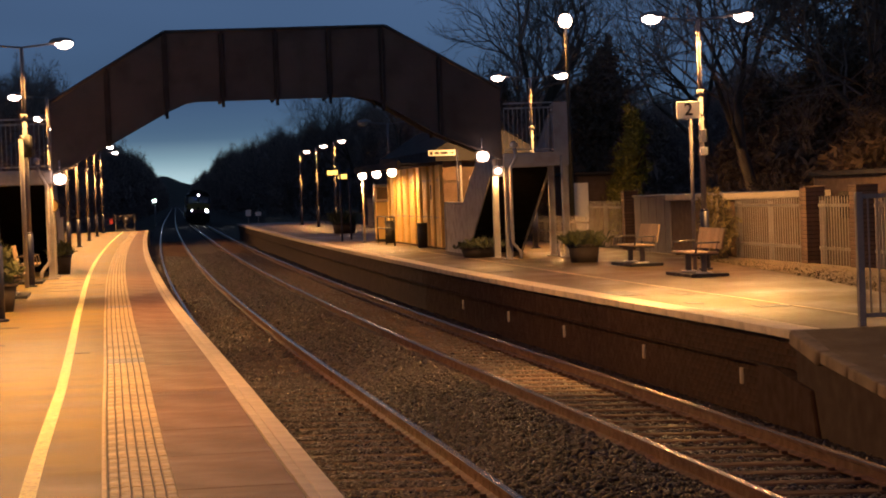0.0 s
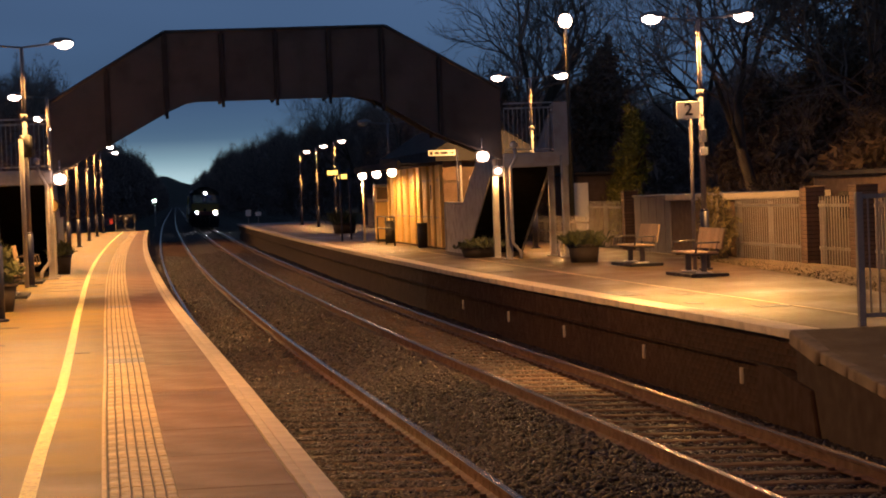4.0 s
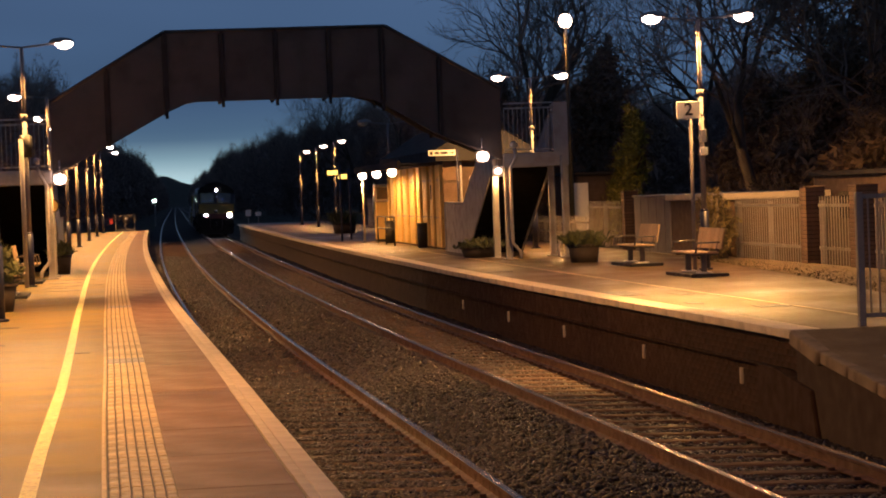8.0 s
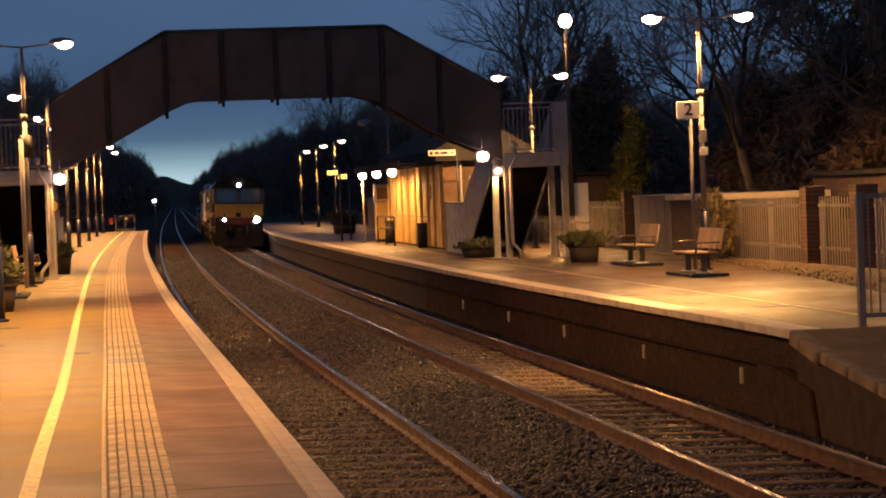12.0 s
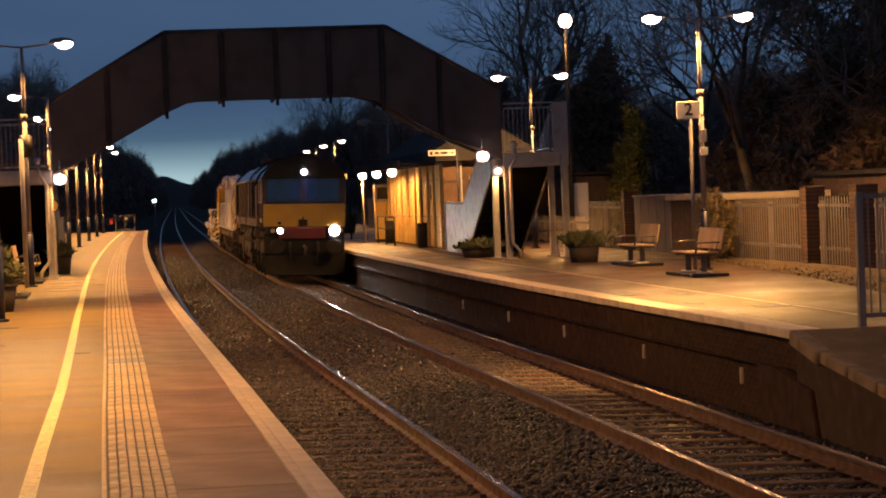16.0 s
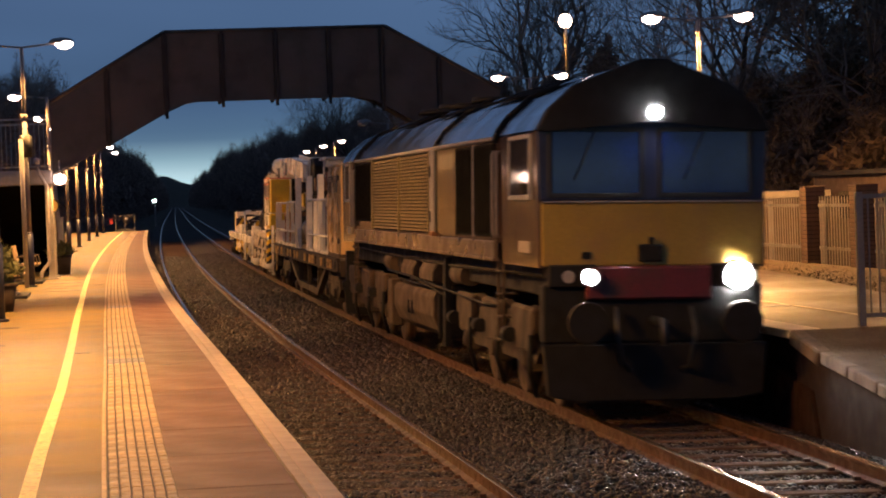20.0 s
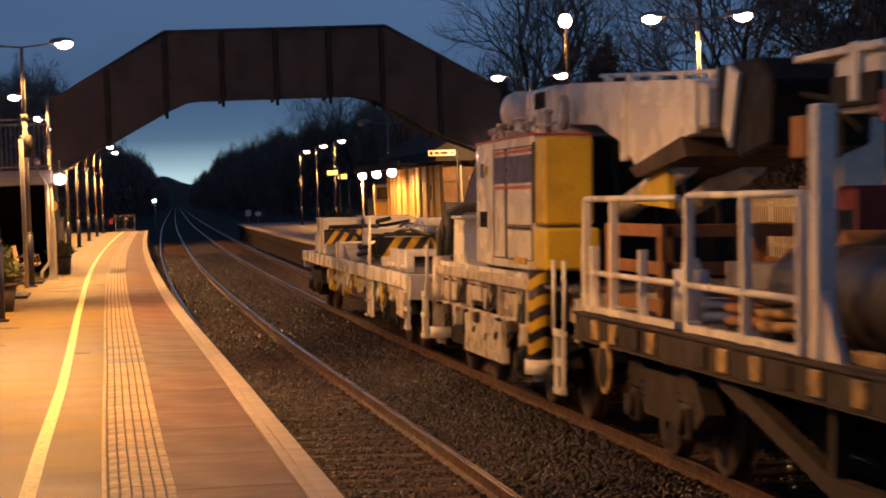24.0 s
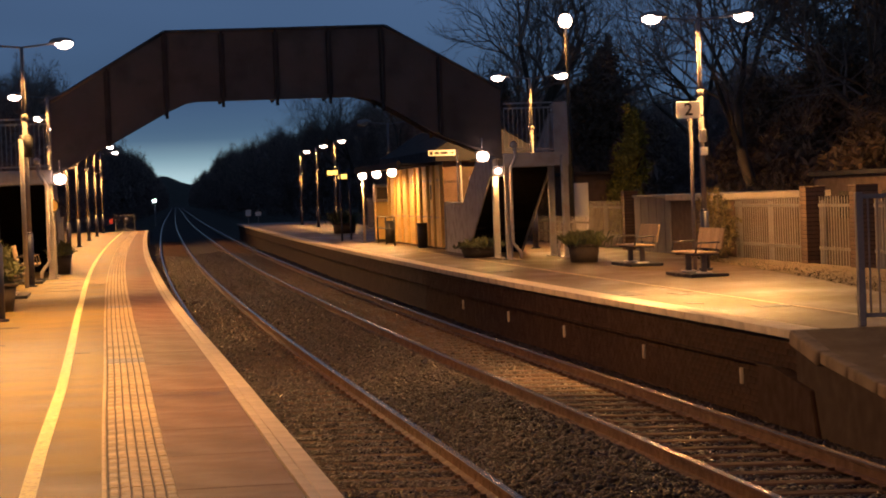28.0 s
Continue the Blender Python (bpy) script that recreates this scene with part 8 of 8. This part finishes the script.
g0 = np.interp(gss, [20, 24, 30, 36, 44], [4.9, 5.15, 6.0, 6.6, 7.3])
gm = raw("grass_verge", np.concatenate([trk_np(gss, g0, P2_Z + 0.004), trk_np(gss, 7.75 + 0 * g0, P2_Z + 0.05)]), [(i, i + 1, 41 + i, 40 + i) for i in range(39)], M["verge"])
tagged(gm, "earth verge under the fence", "verge", kind="structure")


# ---- platform number sign ----
def number_sign():
    ns = thing("platform_number_sign", trk_m(35.92, 5.242, P2_Z), "white platform sign with a black number on a thin post", "sign")
    b = B()
    cyl(b, (0.22, 0, 0), (0.22, 0, 3.2), 0.04, 0.04, 10)
    part("post", b, M["galv"], ns)
    bx("board", ns, M["white"], -0.06, 0.42, -0.05, -0.02, 2.96, 3.30, 0.01, "white board")
    cu = bpy.data.curves.new("numeral", "FONT")
    cu.body, cu.size, cu.extrude = "2", 0.34, 0.003
    cu.align_x, cu.align_y = "CENTER", "CENTER"
    cu.offset = 0.006
    cu.materials.append(M["black"])
    t = new("numeral", cu)
    t.parent = ns
    t.matrix_local = Matrix.Translation((0.18, -0.056, 3.13)) @ Matrix.Rotation(math.pi / 2, 4, "X")
    bx("bracket", ns, M["galv"], 0.42, 0.52, -0.02, 0.02, 3.0, 3.04)
    bx("small_box", ns, M["grey_paint"], 0.40, 0.52, -0.06, 0.06, 2.5, 2.75, 0.01)
    bx("small_box", ns, M["white"], 0.40, 0.54, -0.07, 0.06, 2.24, 2.40, 0.01)


number_sign()

# tall lamp beyond the stairs
tl = thing("street_lamp", trk_m(62.80, 8.44, P2_Z), "tall dark street lamp with a bright post-top lantern", "street lamp")
b = B()
cyl(b, (0, 0, 0), (0, 0, 6.73), 0.09, 0.06, 10)
part("pole", b, M["black"], tl, "dark wooden pole")
b = B()
ball(b, (0, 0, 6.93), 0.21, 0.21, 0.24)
part("lantern", b, M["bulb"], tl, "glowing lantern")
b = B()
cyl(b, (0, 0, 7.14), (0, 0, 7.22), 0.12, 0.03, 12)
part("cap", b, M["black"], tl)
lamp_light(trk(62.80, 8.09, P2_Z + 6.63), 120.0)


# ---- bulkhead lamps on the footbridge columns ----
def bulkhead(s, o, z, w=160.0, aim=None, r=0.85):
    bl = thing("bulkhead_lamp", trk_m(s, o, z), "glowing bulkhead lamp fixed to the footbridge", "lamp", "bulkhead lamps")
    b = B()
    ball(b, (0, -0.06, 0), 0.17 * r, 0.13 * r, 0.15 * r)
    part("glass", b, M["bulb"], bl, "glowing glass")
    bx("back_plate", bl, M["grey_paint"], -0.16, 0.16, 0.03, 0.09, -0.14, 0.14, 0.01)
    b = B()
    cyl(b, (0, 0.06, 0.1), (0, 0.06, 0.45), 0.02, seg=6)
    part("stem", b, M["grey_paint"], bl)
    lamp_light(trk(s, o, z - 0.2), w, 0.12, 165.0, aim=aim)


bulkhead(47.42, 3.22, 3.40, 300.0)
bulkhead(49.3, 3.9, 3.05, 230.0, aim=trk(50.0, 3.95, P2_Z + 0.6), r=0.5)
bulkhead(47.42, -6.95, 3.22, 300.0)


# ---- platform end railings and ramp ----
def build_gate():
    ga = thing("end_railing", trk_m(17.75, 2.54, P2_Z), "grey steel bar railing across the platform end", "railing")
    W, H = 5.0, 1.50
    b = B()
    box(b, -0.04, 0.04, -0.04, 0.04, 0, H + 0.03, 0.006)
    part("post", b, M["rail_grey"], ga)
    for z in (0.12, H - 0.02):
        bx("rail", ga, M["rail_grey"], 0.0, W, -0.02, 0.02, z - 0.025, z + 0.025, 0.004)
    me = piece("bar", lambda q: box(q, -0.009, 0.009, -0.009, 0.009, 0.12, H - 0.02), M["rail_grey"])
    for k in range(44):
        shared("bar", me, ga, pose(0.11 + 0.11 * k, 0, 0))


build_gate()
RAMP_S, RAMP_Z = (5.0, 9.0, 14.4, 16.5, P2_END), (-0.2, -0.1, 0.44, 0.665, P2_Z)


def ramp_z(s):
    return float(np.interp(s, RAMP_S, RAMP_Z))


rs = [P2_END, 16.9, 16.5, 15.4, 14.4, 12.0, 9.0]
rv = [trk(s, o, z) for s in rs for o, z in ((P2_EDGE + 0.25, -0.5), (P2_EDGE + 0.25, ramp_z(s)), (7.75, ramp_z(s)), (7.75, -0.5))]
rf = [(4 * i + k, 4 * i + 4 + k, 4 * i + 5 + k, 4 * i + 1 + k) for i in range(len(rs) - 1) for k in range(3)] + [(24, 25, 26, 27), (3, 2, 1, 0)]
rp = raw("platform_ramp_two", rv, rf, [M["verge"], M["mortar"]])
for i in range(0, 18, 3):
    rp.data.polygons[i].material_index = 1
tagged(rp, "asphalt ramp sloping down from the far platform end", "ramp", kind="structure")
rk = thing("ramp_kerb_line", Matrix.Identity(4), "row of worn concrete kerb stones down the ramp", "kerb", kind="structure")
me_k = piece("ramp_kerb", lambda b: box(b, -0.09, 0.09, 0.0, 1.0, -0.16, 0.012, 0.02), M["kerb"])
shared("kerb_stone", me_k, rk, trk_m(16.56, P2_EDGE + 0.26, ramp_z(16.5) + 0.006) @ Matrix.Rotation(math.atan(0.19 / 1.05), 4, "X"))
me_k = piece("ramp_kerb", lambda b: box(b, -0.07, 0.07, 0.0, 0.88, -0.12, 0.012, 0.012), M["kerb"])
for k in range(8):
    s = 15.62 - 0.9 * k
    shared("kerb_stone", me_k, rk, trk_m(s, P2_EDGE + 0.25, ramp_z(s) + 0.004) @ Matrix.Rotation(math.atan((ramp_z(s + 0.9) - ramp_z(s)) / 0.9), 4, "X"))
bw2 = thing("wall_buttress", trk_m(16.95, P2_EDGE + 0.2, -0.4), "sloping dark brick buttress at the foot of the platform face", "buttress", kind="structure")
b = B()
prism(b, [(-0.25, 0.0), (2.0, 0.0), (2.0, 0.80), (1.3, 0.78), (0.5, 0.68), (0.0, 0.62)], 0.0, 0.17, "x", bevel=0.02)
part("buttress_block", b, M["brick"], bw2)

dkb = thing("ramp_cover_plate", trk_m(15.75, P2_EDGE + 0.75, ramp_z(15.75)) @ Matrix.Rotation(math.atan(0.107), 4, "X"), "dark grey steel cover plate lying on the ramp", "cover plate")
bx("plate", dkb, M["rail_grey"], 0.0, 2.6, -1.6, 0.35, 0.004, 0.03, 0.008)
for x in (0.86, 1.72):
    bx("plate_joint", dkb, M["black"], x - 0.006, x + 0.006, -1.58, 0.33, 0.03, 0.033)

# ---- platform one: gate at the far end, huts and fence at the back ----
eg = thing("end_gate", trk_m(143.5, -6.95, -0.05), "dark mesh gate with warning signs at the platform end", "gate")
for x in (0.0, 0.62, 1.24):
    bx("gate_post", eg, M["rail_grey"], x - 0.03, x + 0.03, -0.03, 0.03, 0, 1.95, 0.005)
bx("gate_rail", eg, M["rail_grey"], 0.0, 1.24, -0.02, 0.02, 1.85, 1.92)
bx("gate_rail", eg, M["rail_grey"], 0.0, 1.24, -0.02, 0.02, 0.95, 1.0)
for k in range(12):
    bx("gate_bar", eg, M["black"], 0.05 + 0.1 * k - 0.008, 0.05 + 0.1 * k + 0.008, -0.008, 0.008, 0.9, 1.86)
bx("warning_sign", eg, M["red_sign"], -0.42, -0.16, -0.04, -0.02, 1.35, 1.72, 0.01, "red warning sign")
bx("warning_sign", eg, M["white"], 0.62, 0.80, -0.05, -0.03, 1.62, 1.76, 0.01, "white sign")
for x, m in ((1.2, M["white"]), (1.9, M["white"]),):
    s2 = thing("end_notice", trk_m(155.0, 1.0 + x, P2_Z), "small white notice at the platform end", "sign", "end notices")
    b = B()
    cyl(b, (0, 0, 0), (0, 0, 1.0), 0.03, seg=6)
    part("post", b, M["grey_paint"], s2)
    bx("board", s2, m, -0.2, 0.2, -0.03, -0.01, 0.55, 1.0 if x < 1.5 else 0.85, 0.01)

bw = strip("wall_back", -10.9, -10.6, -0.5, P1_Z + 1.7, -30, 140, M["brown_wall"])
tagged(bw, "dark boundary wall behind the platform", "wall", kind="structure")
wr = thing("waiting_shelter", trk_m(40.5, -9.2, P1_Z), "dark timber waiting shelter at the back of the platform", "shelter")
bx("wall", wr, M["brown_wall"], -1.3, 0.0, 0.0, 5.0, 0.0, 2.25, 0.02)
for k in range(16):
    bx("board", wr, M["pier_brick"], 0.0, 0.02, 0.02 + 0.31 * k, 0.30 + 0.31 * k, 0.05, 1.4, 0.004)
bx("roof", wr, M["slate"], -1.4, 0.5, -0.3, 5.3, 2.25, 2.36, 0.02)

# loudspeaker and camera box on the lamp post, small disc sign, spare sign boxes
sp = thing("loudspeaker", trk_m(42.95, -7.55, P1_Z + 3.05), "black loudspeaker box strapped to the lamp post", "loudspeaker")
b = B()
cyl(b, (0.02, -0.16, -0.24), (0.02, -0.16, 0.24), 0.13, 0.13, 14)
part("case", b, M["black"], sp)
bx("strap", sp, M["galv"], -0.06, 0.06, -0.1, 0.06, -0.02, 0.02)
p2_post = thing("slim_post", trk_m(42.3, -7.62, P1_Z), "slim grey post beside the lamp post", "post")
b = B()
cyl(b, (0, 0, 0), (0, 0, 3.2), 0.05, 0.05, 10)
part("shaft", b, M["grey_paint"], p2_post)
dk = thing("round_clock", trk_m(49.0, -7.2, P1_Z + 1.75), "small round pale dial on a post", "clock")
b = B()
cyl(b, (0, -0.03, 0), (0, 0.03, 0), 0.17, 0.17, 20)
part("case", b, M["black"], dk)
b = B()
cyl(b, (0, -0.04, 0), (0, -0.03, 0), 0.14, 0.14, 20)
part("dial", b, M["cream"], dk)
b = B()
cyl(b, (0, 0.0, -1.75), (0, 0.0, -0.15), 0.03, 0.03, 8)
part("post", b, M["grey_paint"], dk)
bs = thing("blue_sign", trk_m(60.0, -7.1, P1_Z + 3.0), "small blue platform sign on a bracket", "sign")
bx("board", bs, M["shed_grey"], -0.25, 0.25, -0.03, 0.0, -0.2, 0.2, 0.01)
bx("bracket", bs, M["grey_paint"], -0.42, -0.25, -0.02, 0.0, -0.02, 0.02)

# far signal
sg = thing("railway_signal", trk_m(290.0, -5.15, -0.8), "distant railway signal post with a bright lamp", "signal")
b = B()
cyl(b, (0, 0, 0), (0, 0, 3.2), 0.08, 0.08, 8)
part("post", b, M["grey_paint"], sg)
bx("backboard", sg, M["black"], -0.3, 0.3, 0.0, 0.1, 2.9, 4.2, 0.02)
b = B()
cyl(b, (0, -0.06, 3.7), (0, 0.0, 3.7), 0.2, seg=16)
part("lamp", b, M["signal"], sg, "glowing signal lamp")

# dark patches of resurfacing and drain covers on the platforms
M["patch"] = mat("dark_tar_patch", (0.022, 0.017, 0.015), (0.014, 0.012, 0.01), rough=0.5, scale=6, fine=80, bump=0.3)
for s, o, w, l, z in ((27.9, 2.12, 0.24, 1.5, P2_Z), (27.1, 2.88, 0.12, 0.8, P2_Z), (24.2, 2.3, 0.10, 0.5, P2_Z), (22.6, 3.0, 0.25, 0.5, P2_Z), (40.0, 2.2, 0.3, 0.9, P2_Z), (26.0, -7.9, 0.7, 0.25, P1_Z), (36.0, -5.4, 0.22, 0.2, P1_Z), (39.6, -6.75, 0.42, 0.10, P1_Z), (41.2, -6.95, 0.30, 0.16, P1_Z), (42.6, -6.55, 0.55, 0.10, P1_Z), (44.3, -6.85, 0.36, 0.20, P1_Z), (46.2, -6.6, 0.40, 0.14, P1_Z), (21.8, -7.6, 0.35, 0.18, P1_Z), (19.6, -6.3, 0.10, 0.08, P1_Z), (17.0, -5.35, 0.12, 0.06, P1_Z)):
    b = B()
    box(b, -w, w, -l / 2, l / 2, -0.004, 0.004, 0.003)
    pt = obj("tar_patch", b, M["patch"], None, m=trk_m(s, o, z))
    tagged(pt, "dark tar patch in the platform surface", "tar patch", "tar patches", "structure")


build_pieces()


def motions():
    times = [0.5 * i for i in range(57)]
    for v, u_a, u_b in TRAIN:
        walk(v, [(t, ride(t, u_a, u_b)) for t in times])
    # wheels turn by less than a quarter from row to row
    for w, y, r in AXLES:
        travel = front_at(0.0) - front_at(28.0)
        n = int(travel / (r * radians(82))) + 1
        rows, t = [], 0.0
        fine = [i / 30 for i in range(841)]
        pos = [front_at(q) for q in fine]
        for k in range(n + 1):
            goal = pos[0] - travel * k / n
            q = float(np.interp(-goal, [-x for x in pos], fine))
            if rows and frame(q) == frame(rows[-1][0]):
                continue
            a = (pos[0] - front_at(q)) / r
            rows.append((q, Matrix.Translation((0, y, r)) @ Matrix.Rotation(a, 4, "X")))
        rows[-1] = (28.0, rows[-1][1])
        walk(w, rows)


motions()
